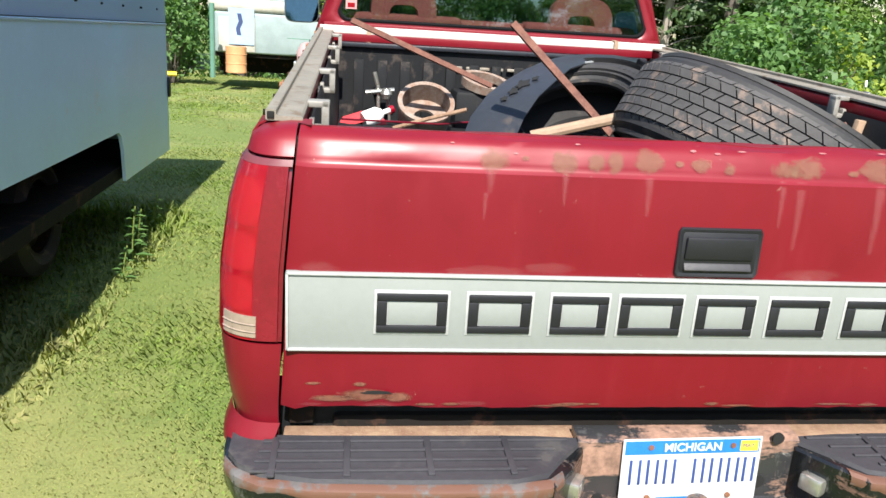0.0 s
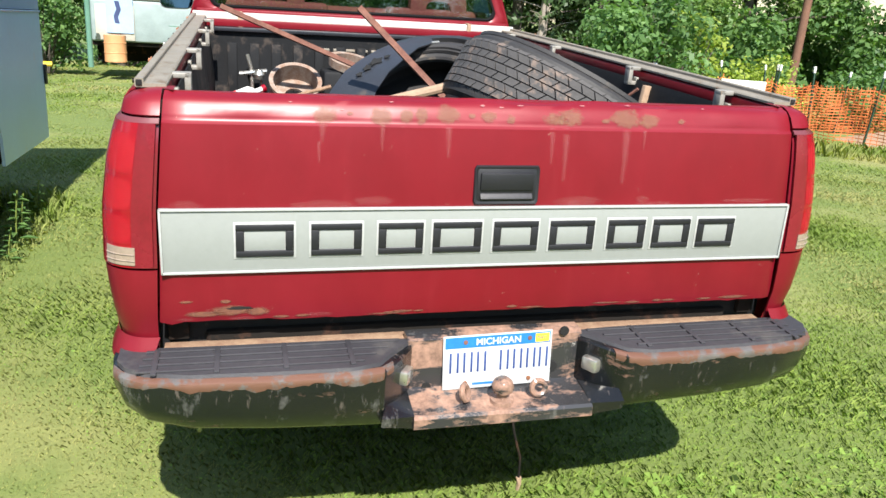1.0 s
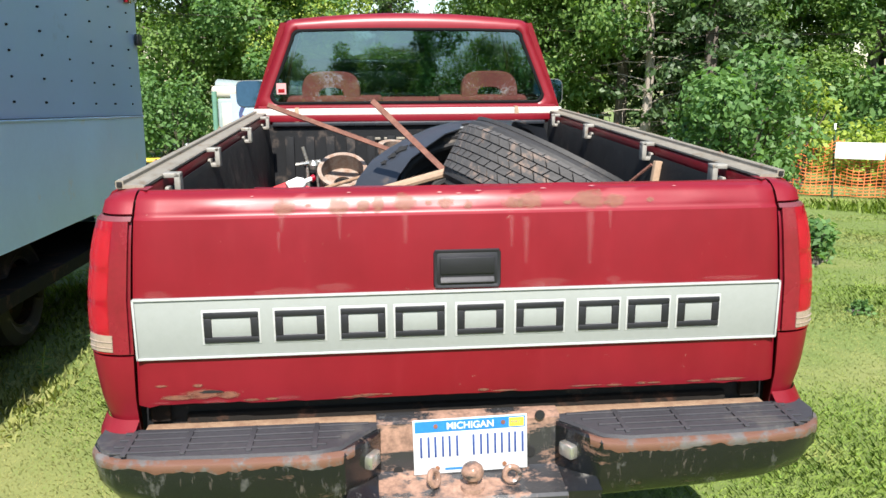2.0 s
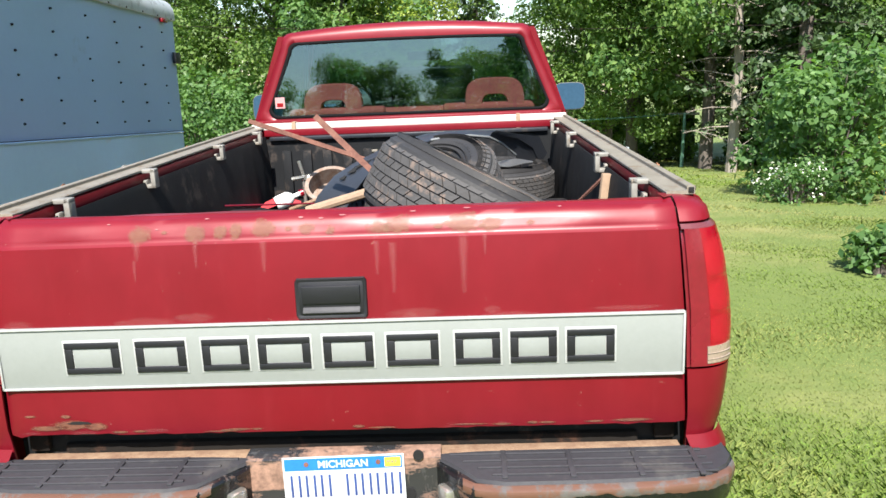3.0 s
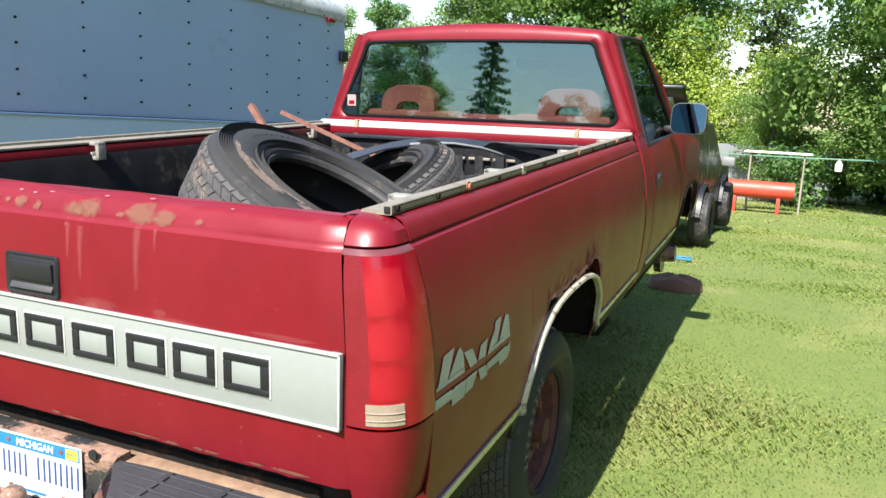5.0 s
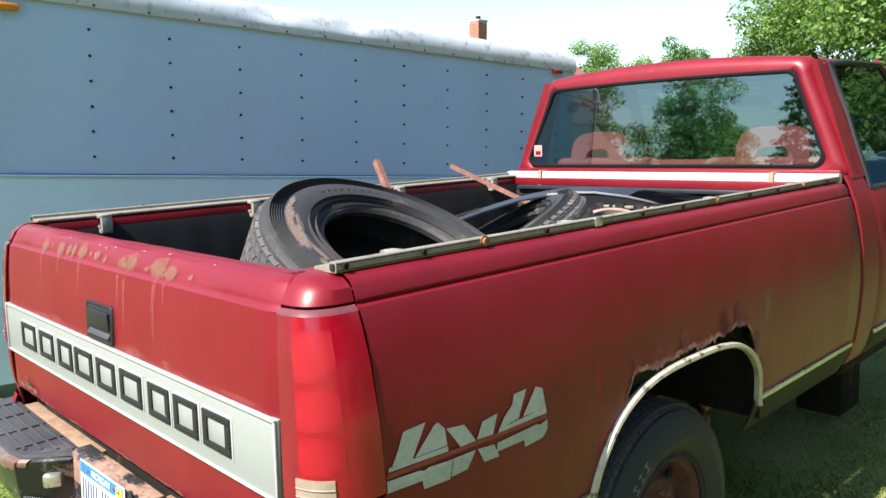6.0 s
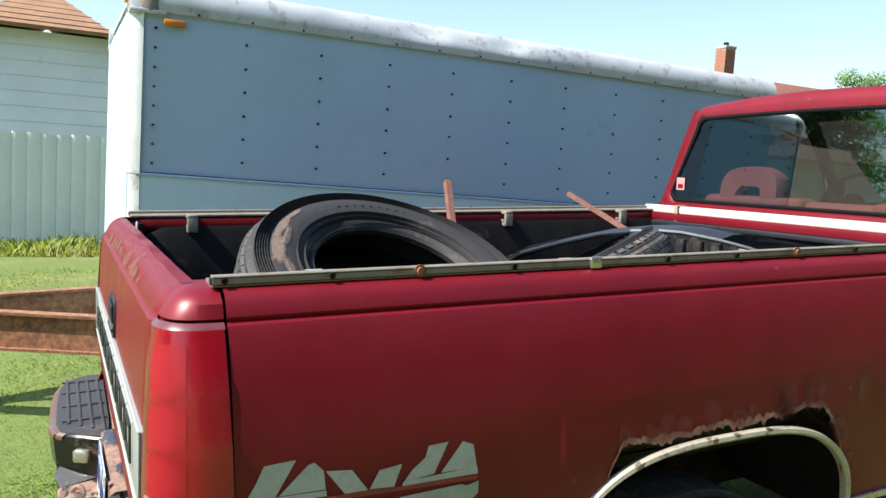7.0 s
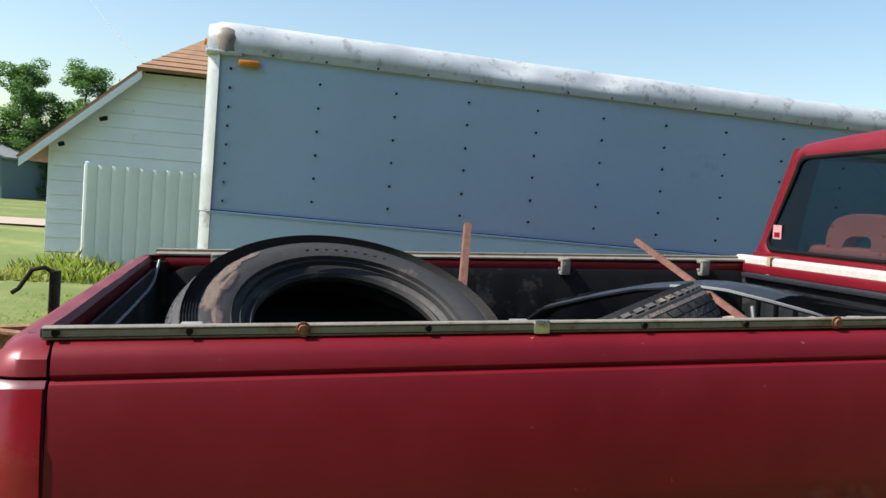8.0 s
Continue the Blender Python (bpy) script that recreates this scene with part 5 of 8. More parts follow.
# worn side decal: pale torn pieces with a red stripe left open between them
DECAL_PIECES = (
    ((0.036, 0.40), (0.085, 0.66), (0.127, 0.95), (0.20, 0.98), (0.269, 1.0), (0.175, 0.44)),
    ((0.19, 0.45), (0.319, 0.90), (0.345, 0.93), (0.384, 0.78), (0.392, 0.47)),
    ((0.014, 0.345), (0.020, 0.425), (0.394, 0.455), (0.396, 0.36)),
    ((0.0, 0.0), (0.0, 0.205), (0.215, 0.20), (0.24, 0.165), (0.27, 0.20), (0.42, 0.185), (0.402, -0.17), (0.238, -0.17), (0.228, 0.0)),
    ((0.392, 0.77), (0.50, 0.74), (0.565, 0.37), (0.47, 0.36)),
    ((0.57, 0.38), (0.61, 0.68), (0.70, 0.74), (0.668, 0.37)),
    ((0.425, 0.19), (0.41, -0.14), (0.51, -0.11), (0.56, 0.20)),
    ((0.572, 0.20), (0.673, 0.17), (0.703, -0.11), (0.612, -0.10)),
    ((0.705, 0.42), (0.74, 0.62), (0.79, 0.80), (0.804, 1.0), (0.88, 1.03), (0.824, 0.50)),
    ((0.85, 0.50), (0.935, 1.01), (0.976, 0.93), (0.988, 0.52)),
    ((0.70, 0.36), (0.703, 0.43), (0.99, 0.53), (0.992, 0.40)),
    ((0.69, 0.0), (0.69, 0.175), (0.93, 0.25), (0.95, 0.21), (0.995, 0.27), (0.995, 0.05), (0.97, -0.08), (0.86, -0.13), (0.855, 0.02)),
)


def on_side(shape, lift):
    """Lays a flat shape, along and up the decal, onto the curved bed side."""
    b = bmesh.new()
    b.faces.new([b.verts.new((0, 0.130 + 0.472 * (u - 0.25 * u * (1 - u)), 0.945 - 0.022 * u + 0.112 * v)) for u, v in shape])
    for k in range(14):
        bmesh.ops.bisect_plane(b, geom=b.verts[:] + b.edges[:] + b.faces[:], plane_co=(0, 0, 0.91 + 0.014 * k), plane_no=(0, 0, 1))
    for v in b.verts:
        v.co.x = side_x(v.co.z) + lift
    return b


decal = new("side_decal")
decal.parent = truck
decal["label"] = "torn silver four-wheel-drive decal with a red stripe"
for k, shape in enumerate(DECAL_PIECES):
    part("decal_piece", on_side(shape, 0.0020), DECAL, decal, smooth=0)
part("decal_stripe", on_side(((0.004, 0.235), (0.99, 0.30), (0.99, 0.375), (0.008, 0.32)), 0.0016), STRIPE, decal, "faded red stripe through the decal", smooth=0)
# rusted edge of the torn skin
edge = bmesh.new()
for k in range(150):
    y = lerp(0.892, 1.705, k / 149)
    h = 0.010 + 0.030 * abs(noise.noise((y * 37, 5, 5)))
    z0 = ragged(y)
    y1 = lerp(0.892, 1.705, (k + 1) / 149)
    z1 = ragged(y1)
    h1 = 0.010 + 0.030 * abs(noise.noise((y1 * 37, 5, 5)))
    q = [edge.verts.new((side_x(zz) + 0.0022, yy, zz)) for yy, zz in ((y, z0 - 0.002 - 0.6 * h), (y1, z1 - 0.002 - 0.6 * h1), (y1, z1 + 0.4 * h1), (y, z0 + 0.4 * h))]
    edge.faces.new(q)
bmesh.ops.remove_doubles(edge, verts=edge.verts, dist=0.0004)
part("rust_edge", edge, TORN, truck, "flaking rust along the torn wheel arch", smooth=60)
for k in range(34):
    y = 0.95 + 0.76 * rng.random()
    z = ragged(y) - 0.02
    h = 0.04 + 0.07 * rng.random() ** 1.5
    w = 0.02 + 0.05 * rng.random()
    q = bmesh.new()
    rows = [[q.verts.new((side_x(z + h * f) + 0.0030, y + d * w, z + h * f)) for d in (-0.5, 0.5)] for f in (0, 0.5, 1.0)]
    for r0, r1 in zip(rows, rows[1:]):
        q.faces.new((r0[0], r0[1], r1[1], r1[0]))
    part("rust_streak", q, FADE, truck)

part("liner_cord", tube([(-0.775, 0.128, 1.335), (-0.755, 0.124, 1.315), (-0.70, 0.122, 1.285), (-0.62, 0.122, 1.270), (-0.45, 0.122, 1.262), (0.0, 0.122, 1.262), (0.6, 0.122, 1.268), (0.78, 0.124, 1.29)], 0.005, 6), GREY_EDGE, truck, "loose pale edge of the bed liner")


# ---- ground ----
def ground():
    def axis(lo, hi):
        near = [lo + (hi - lo) * k / 90 for k in range(91)]
        far = [1.6 ** k * 3 for k in range(1, 13)]
        return [lo - f for f in reversed(far)] + near + [hi + f for f in far]
    xs, ys = axis(-14, 18), axis(-8, 24)
    verts = [(x, y, ground_z(x, y)) for y in ys for x in xs]
    n = len(xs)
    faces = [(j * n + i, j * n + i + 1, (j + 1) * n + i + 1, (j + 1) * n + i) for j in range(len(ys) - 1) for i in range(n - 1)]
    tagged(mesh_object("ground", verts, faces, LAWN, smooth=True), "sunlit mown lawn with dry patches", "ground", kind="structure")


ground()


def blades(name, n, area, h, w, mat, label, seed, avoid=None, clover=0.14, flat=0.0):
    """Many bent blades and small flat leaves in one mesh."""
    r = np.random.default_rng(seed)
    x = r.uniform(area[0], area[2], n)
    y = r.uniform(area[1], area[3], n)
    keep = np.ones(n, bool)
    if avoid is not None:
        keep = ~avoid(x, y)
    x, y = x[keep], y[keep]
    n = len(x)
    z = np.array([ground_z(a, b) for a, b in zip(x, y)]) - 0.004
    ang, lean = r.uniform(0, 2 * np.pi, n), r.uniform(0.1, 0.75, n) + flat
    patch_h = 0.75 + 0.5 * np.sin(x * 1.7 + 2 * np.sin(y * 1.3)) * np.cos(y * 1.9 + x)
    hh = h * r.uniform(0.5, 1.25, n) * np.clip(patch_h, 0.45, 1.5)
    ww = w * r.uniform(0.6, 1.4, n)
    low = r.random(n) < clover
    hh = np.where(low, hh * 0.55, hh)
    ww = np.where(low, ww * 3.0, ww)
    lean = np.where(low, 1.2, lean)
    cx, sx = np.cos(ang), np.sin(ang)
    v = np.empty((n, 4, 3))
    dx, dy = -sx * ww / 2, cx * ww / 2
    tipx, tipy = cx * hh * lean, sx * hh * lean
    v[:, 1] = np.stack([x - dx, y - dy, z], 1)
    v[:, 0] = np.stack([x + dx, y + dy, z], 1)
    m = np.where(low, 1.0, 0.55)
    k = np.where(low, 0.9, 0.35)
    v[:, 3] = np.stack([x + dx * m + tipx * k, y + dy * m + tipy * k, z + hh * 0.62], 1)
    v[:, 2] = np.stack([x + tipx, y + tipy, z + hh * np.where(low, 0.75, 1.0)], 1)
    ob = quad_mesh(name, v.reshape(-1, 3), n, mat, label, "grass")
    # thin rounded blades catch the light much like the turf as a whole
    up = r.normal(0, 0.30, (n, 3)) + np.array((0, 0, 1.0))
    up /= np.linalg.norm(up, axis=1)[:, None]
    ob.data.normals_split_custom_set_from_vertices(np.repeat(up, 4, axis=0).tolist())


def quad_mesh(name, verts, n, mat, label="", category="", parent=None):
    me = bpy.data.meshes.new(name)
    me.vertices.add(n * 4)
    me.vertices.foreach_set("co", np.ascontiguousarray(verts, dtype=np.float32).ravel())
    me.loops.add(n * 4)
    me.loops.foreach_set("vertex_index", np.arange(n * 4, dtype=np.int32))
    me.polygons.add(n)
    me.polygons.foreach_set("loop_start", np.arange(0, n * 4, 4, dtype=np.int32))
    me.update()
    me.validate()
    me.materials.append(mat)
    ob = new(name, me)
    if parent:
        ob.parent = parent
    elif label:
        tagged(ob, label, category, kind="stuff")
    return ob


def house_area(x, y):
    return (x < -2.2) & (x > -4.2) & (y > 0.3) & (y < 4.8)


NEAR = (-3.6, -2.6, 4.4, 3.6)


def near_lawn(x, y):
    """Where the finely mown blades give way to coarser ones, thinning out over a metre and more."""
    r = np.random.default_rng(77)
    wave = 0.35 * np.sin(1.9 * x + 0.7) + 0.35 * np.sin(2.3 * y)
    edge = np.minimum(np.minimum(x - NEAR[0], NEAR[2] - x), np.minimum(y - NEAR[1], NEAR[3] - y)) + wave
    return r.random(len(x)) < np.clip(edge / 1.5, 0.0, 1.0)


def mid_lawn(x, y):
    r = np.random.default_rng(78)
    edge = np.minimum(np.minimum(x + 5.5, 7.0 - x), np.minimum(y + 4.0, 8.5 - y))
    return r.random(len(x)) < np.clip(edge / 1.5, 0.0, 1.0)


blades("lawn_grass", 330000, NEAR, 0.025, 0.0040, GRASS, "short mown grass with clover", 11, lambda x, y: ~near_lawn(x, y) | house_area(x, y), flat=0.5)
blades("lawn_grass", 330000, (-5.5, -4.0, 7.0, 8.5), 0.024, 0.0068, GRASS, "mown grass round the truck", 17, lambda x, y: ~mid_lawn(x, y) | near_lawn(x, y) | house_area(x, y), flat=0.7)
blades("lawn_grass", 170000, (-9, -5, 10, 14), 0.028, 0.012, GRASS, "mown grass further off", 12, lambda x, y: mid_lawn(x, y) | house_area(x, y), flat=0.9)
blades("lawn_grass", 60000, (-16, 12, 18, 24), 0.040, 0.030, GRASS, "mown grass towards the trees", 13, flat=1.0)
blades("lawn_clover", 80000, NEAR, 0.026, 0.0036, CLOVER, "small clover leaves in the lawn", 21, lambda x, y: ~near_lawn(x, y) | house_area(x, y), 1.0)
blades("lawn_clover", 5200, (-1.9, -1.5, 2.4, 0.25), 0.050, 0.0085, CLOVER, "broad weed leaves among the grass", 22, house_area, 1.0)
blades("tall_weeds", 5000, (-2.9, 1.3, -1.9, 4.6), 0.085, 0.009, GRASS, "weeds under the trailer's edge", 14, clover=0.35)
blades("tall_weeds", 4500, (-11.6, -3.0, -10.2, 2.5), 0.30, 0.02, GRASS, "long grass along the metal fence", 15)
blades("tall_weeds", 6000, (6.2, 6.2, 9.8, 9.2), 0.22, 0.016, GRASS, "long grass along the orange fence", 16, lambda x, y: np.abs(x + 0.95 * y - 15.6) > 0.9)


def broad_weed(x, y, h, seed):
    """A leafy upright weed."""
    r = random.Random(seed)
    z = ground_z(x, y)
    w = thing("weed", "leafy green weed growing beside the trailer", "weed", pose(x, y, z), "weeds")
    part("stem", tube([(0, 0, -0.02), (0.01, 0, h * 0.5), (0.03, 0.01, h)], 0.004, 5), GRASS, w)
    b = bmesh.new()
    for k in range(16):
        f = k / 16
        a = k * 2.4
        ln = h * (0.35 - 0.2 * f) * r.uniform(0.8, 1.2)
        o = Vector((0.03 * f, 0.01 * f, h * (0.15 + 0.85 * f)))
        d = Vector((math.cos(a), math.sin(a), 0.25))
        s = Vector((-math.sin(a), math.cos(a), 0)) * ln * 0.17
        vs = [b.verts.new(p) for p in (o, o + d * ln * 0.45 + s, o + d * ln - Vector((0, 0, ln * 0.25)), o + d * ln * 0.45 - s)]
        b.faces.new(vs)
    part("foliage", b, LEAF_BUSH, w, smooth=0)


for i, (x, y, h) in enumerate(((-2.02, 3.30, 0.36), (-2.05, 3.55, 0.28), (-1.98, 2.95, 0.22), (-2.08, 4.1, 0.25), (-2.1, 2.4, 0.2))):
    broad_weed(x, y, h, i)


# ---- box trailer ----
TR_X, TR_Y0, TR_Y1, TR_W = -2.12, 0.17, 4.86, 2.0
trailer = thing("box_trailer", "blue-grey riveted box trailer with a dented aluminium roof edge", "trailer", pose(0, 2.5, 0, -0.4, 0, 0))
OFF = -2.5


def tr_box(x0, x1, y0, y1, z0, z1, bevel=0.0):
    return box(x1 - x0, y1 - y0, z1 - z0, ((x0 + x1) / 2, (y0 + y1) / 2 + OFF, (z0 + z1) / 2), bevel)


TR_TOP = 2.335


def seam(y):
    return 1.464 - 0.0159 * (y - 0.2)


SEAM = seam(0.2)
for side_at, sgn in ((TR_X, 1), (TR_X - TR_W, -1)):
    cols = []
    for k in range(48):
        y = lerp(TR_Y0 + 0.05, TR_Y1, k / 47)
        cols.append([(side_at + sgn * (0.006 * noise.noise((y * 1.6, z * 2.0, 3 * sgn)) - 0.026), y + OFF, z) for z in [lerp(seam(y), TR_TOP, q / 12) for q in range(13)]])
    wall = part("side_panel", thick(loft(cols, closed=False), 0.02), TRAILER, trailer, "blue-grey aluminium side panel with rows of rivets")
    if sgn > 0:
        holder = wall
# skirt with the wheel opening
cols = []
WELL0, WELL1, WELL_Z = 1.30, 3.62, 0.76
for y in sorted([TR_Y0 + 0.05, 0.7, 1.0, WELL0 - 0.001, WELL0 + 0.001, WELL0 + 0.08, 1.6, 2.0, 2.5, 3.0, WELL1 - 0.10, WELL1 - 0.05, WELL1 - 0.015, WELL1 + 0.001, WELL1 + 0.003, 3.8, 4.2, 4.6, TR_Y1]):
    low = 0.44
    if WELL0 < y <= WELL1:
        d = min((WELL1 + 0.002 - y) / 0.10, (y - WELL0 + 0.002) / 0.10, 1.0)
        low = 0.44 + (WELL_Z - 0.44) * (1 - (1 - max(0, d)) ** 2.5) ** 0.5
    cols.append([(TR_X - 0.022 + 0.004 * noise.noise((y * 2, z * 3, 8)), y + OFF, z) for z in [lerp(low, seam(y), q / 8) for q in range(9)]])
part("side_skirt", thick(loft(cols, closed=False), 0.02), TRAILER_LOW, trailer, "paler lower panel with a wheel opening")
part("side_skirt", tr_box(TR_X - TR_W, TR_X - TR_W + 0.02, TR_Y0, TR_Y1, 0.44, SEAM), TRAILER_LOW, trailer)
part("seam_moulding", loft([[(TR_X - 0.01, y + OFF, seam(y) - 0.009), (TR_X + 0.004, y + OFF, seam(y) - 0.009), (TR_X + 0.006, y + OFF, seam(y)), (TR_X + 0.002, y + OFF, seam(y) + 0.007), (TR_X - 0.01, y + OFF, seam(y) + 0.007)] for y in (TR_Y0 + 0.04, 2.5, TR_Y1)]), TRAILER, trailer, "raised seam strip")
part("seam_joint", loft([[(TR_X - 0.01, y + OFF, seam(y) + 0.007), (TR_X + 0.003, y + OFF, seam(y) + 0.007), (TR_X + 0.003, y + OFF, seam(y) + 0.011), (TR_X - 0.01, y + OFF, seam(y) + 0.011)] for y in (TR_Y0 + 0.04, 2.5, TR_Y1)]), HEAT, trailer)
part("front_panel", tr_box(TR_X - TR_W + 0.02, TR_X - 0.05, TR_Y0, TR_Y0 + 0.03, 0.44, TR_TOP), TRAILER_LOW, trailer)
part("rear_door", tr_box(TR_X - TR_W + 0.02, TR_X - 0.02, TR_Y1 - 0.03, TR_Y1, 0.44, TR_TOP), TRAILER, trailer)
part("trailer_floor", tr_box(TR_X - TR_W + 0.05, TR_X - 0.05, TR_Y0 + 0.1, TR_Y1 - 0.1, 0.44, 0.52), UNDER, trailer)
# rounded front corner post
post = loft([[(TR_X - 0.075 + 0.085 * math.cos(a), TR_Y0 + 0.085 + OFF - 0.085 * math.sin(a), z) for a in (lerp(0.30, 1.8, k / 10) for k in range(11))] for z in (0.44, 0.9, SEAM - 0.002)], closed=False)
part("corner_post", thick(post, 0.006), TRAILER_CAP, trailer, "rounded pale corner post")
post = loft([[(TR_X - 0.075 + 0.088 * math.cos(a), TR_Y0 + 0.085 + OFF - 0.088 * math.sin(a), z) for a in (lerp(0.30, 1.8, k / 10) for k in range(11))] for z in (SEAM, 1.9, TR_TOP)], closed=False)
part("corner_post", thick(post, 0.006), TRAILER_CAP, trailer, "rounded pale corner post")
# roof rail, rounded and dented
for sgn, cx in ((1, TR_X - 0.085), (-1, TR_X - TR_W + 0.085)):
    rings = []
    for k in range(80):
        y = lerp(TR_Y0 - 0.005, TR_Y1, k / 79)
        dent = -0.030 * math.exp(-((y - 1.85) / 0.16) ** 2) - 0.034 * math.exp(-((y - 2.45) / 0.13) ** 2) - 0.012 * math.exp(-((y - 2.15) / 0.10) ** 2) + 0.005 * noise.noise((y * 5, 0, 1))
        end = 0.055 * max(0, 1 - (y - TR_Y0) / 0.09) ** 2
        ring = []
        for q in range(9):
            a = lerp(0.0, math.pi / 2, q / 8)
            rr = 0.100 - end * 0.4 + dent * math.sin(a * 2) * (0.9 if a > 0.3 else 0.4)
            ring.append((cx + sgn * rr * math.cos(a), y + OFF, TR_TOP + 0.008 + (rr + 0.036) * math.sin(a)))
        ring += [(cx - sgn * 0.03, y + OFF, TR_TOP + 0.10), (cx - sgn * 0.03, y + OFF, TR_TOP - 0.02), (cx + sgn * 0.098, y + OFF, TR_TOP - 0.028)]
        rings.append(ring)
    part("roof_rail", loft(rings), TRAILER_CAP, trailer, "rounded aluminium roof edge with dents", smooth=50)
part("roof_sheet", tr_box(TR_X - TR_W + 0.08, TR_X - 0.08, TR_Y0 + 0.02, TR_Y1, TR_TOP + 0.09, TR_TOP + 0.112), TRAILER_CAP, trailer)
part("corner_cap", revolve([(0.0, 0.128), (0.05, 0.118), (0.088, 0.09), (0.106, 0.05), (0.108, -0.03), (0.0, -0.03)], 20, closed=False), ALU, trailer, "dull rounded roof corner cap", m=pose(TR_X - 0.085, TR_Y0 + 0.09 + OFF, TR_TOP))
part("cap_band", tr_box(TR_X - 0.08, TR_X + 0.022, TR_Y0 - 0.012, TR_Y0 + 0.17, TR_TOP - 0.045, TR_TOP - 0.022, 0.006), TRAILER_CAP, trailer)
# rivets
rivet_me = None
for c in range(10):
    y = 0.76 + c * 0.425
    for r in range(6):
        z = lerp(seam(y) + 0.10, 2.195, r / 5)
        if rivet_me is None:
            ob = part("rivet", revolve([(0.0, 0.007), (0.005, 0.005), (0.0072, 0.0), (0.0072, -0.012), (0.0, -0.012)], 8, closed=False), HEAT, holder)
            rivet_me = ob.data
        else:
            ob = new("rivet", rivet_me)
            ob.parent = holder
        ob.matrix_local = pose(TR_X + 0.001, y + OFF, z + 0.002 * math.sin(c * 7 + r * 3), 0, 90, 0)
for z in [SEAM + 0.06 + 0.10 * k for k in range(9)]:
    ob = new("rivet", rivet_me)
    ob.parent = holder
    ob.matrix_local = pose(TR_X + 0.010, TR_Y0 + 0.118 + OFF, z, 0, 90, 0)
for k in range(16):
    ob = new("rivet", rivet_me)
    ob.parent = holder
    ob.matrix_local = pose(TR_X + 0.014, 0.5 + k * 0.285 + OFF, TR_TOP - 0.018, 0, 90, 0)
for y, z, mt, lab in ((0.38, 2.258, AMBER, "amber side marker lamp"), (4.60, 2.288, LAMP_RED, "red side marker lamp")):
    mk = part("marker_lamp", tr_box(TR_X, TR_X + 0.030, y - 0.055, y + 0.055, z - 0.017, z + 0.017, 0.008), mt, trailer, lab)
part("marker_lamp", box(0.05, 0.03, 0.034, (TR_X - 0.10, TR_Y0 - 0.015 + OFF, 2.365), 0.008), AMBER, trailer, "amber front marker lamp")
part("latch", tr_box(TR_X + 0.002, TR_X + 0.03, TR_Y1 - 0.10, TR_Y1 + 0.02, 1.96, 2.05, 0.006), BLACK, trailer)
part("door_hinge", tr_box(TR_X - 0.002, TR_X + 0.016, TR_Y1 - 0.02, TR_Y1 + 0.03, 0.85, 1.0, 0.004), BLACK, trailer)
# tongue, jack, coupler
for x0 in (TR_X - 0.30, TR_X - TR_W + 0.30):
    a, bq = Vector((x0, TR_Y0 + 0.3 + OFF, 0.50)), Vector((TR_X - TR_W / 2, -1.15 + OFF, 0.50))
    d = bq - a
    ang = math.degrees(math.atan2(d.y, d.x))
    beam = bmesh.new()
    for dz, w, h in ((0.105, 0.085, 0.016), (-0.105, 0.085, 0.016), (0.0, 0.016, 0.20)):
        box(d.length, w, h, (d.length / 2, 0, dz), bm=beam)
    bmesh.ops.transform(beam, matrix=Matrix.Translation(a) @ pose(0, 0, 0, 0, 0, ang), verts=beam.verts)
    part("tongue_beam", beam, RUST, trailer, "rusty steel tongue beam")
jx, jy = TR_X - TR_W / 2 - 0.06, -0.72 + OFF
jack = part("tongue_jack", tube([(jx, jy, 0.05), (jx, jy, 0.98)], 0.034, 12), UNDER, trailer, "dark tongue jack with a crank")
part("jack_crank", tube([(jx, jy, 0.96), (jx + 0.02, jy - 0.06, 1.0), (jx + 0.03, jy - 0.13, 0.98), (jx + 0.03, jy - 0.20, 0.86), (jx + 0.03, jy - 0.24, 0.83)], 0.014, 8), UNDER, jack)
part("jack_foot", cyl(0.08, 0.02, (jx, jy, 0.05), 16), RUST, jack)
part("coupler", box(0.12, 0.28, 0.12, (TR_X - TR_W / 2, -1.22 + OFF, 0.52), 0.03, 3), RUST, trailer)
for y in (2.05, 2.90):
    for x, r in ((TR_X - 0.34, 90), (TR_X - TR_W + 0.34, -90)):
        w = new("wheel")
        w.parent = trailer
        w.matrix_local = pose(x, y + OFF, 0.38, 0, r, 0)
        part("tyre", tyre_mesh(0.34, 0.20, 0.20), RUBBER, w)
        part("rim", revolve([(0.205, 0.07), (0.18, 0.02), (0.10, 0.03), (0.06, 0.06), (0.0, 0.06), (0.0, 0.0), (0.18, -0.02), (0.2, -0.05)], 24), UNDER, w)
    part("trailer_axle", cyl(0.04, TR_W - 0.3, (TR_X - TR_W / 2, y + OFF, 0.38), 12, "X"), UNDER, trailer)
# black sheets stand in for the deep shade behind the wheel opening
part("well_shade_lining", tr_box(TR_X - 0.66, TR_X - 0.62, WELL0, WELL1, 0.42, 0.80), HEAT, trailer)
part("well_shade_lining", tr_box(TR_X - 0.64, TR_X - 0.02, WELL0, WELL1, 0.775, 0.795), HEAT, trailer)


# ---- load in the bed ----
def facing(at, normal, spin=0.0):
    q = Vector(normal).to_track_quat("Z", "Y").to_matrix().to_4x4()
    return Matrix.Translation(at) @ q @ pose(0, 0, 0, 0, 0, spin)


leaning = make_tyre(0.405, 0.220, 0.25, facing((0.392, 0.640, 1.222), (0.47, 0.06, 0.88), 40), "worn black all-terrain tyre leaning over the truck bed", False)


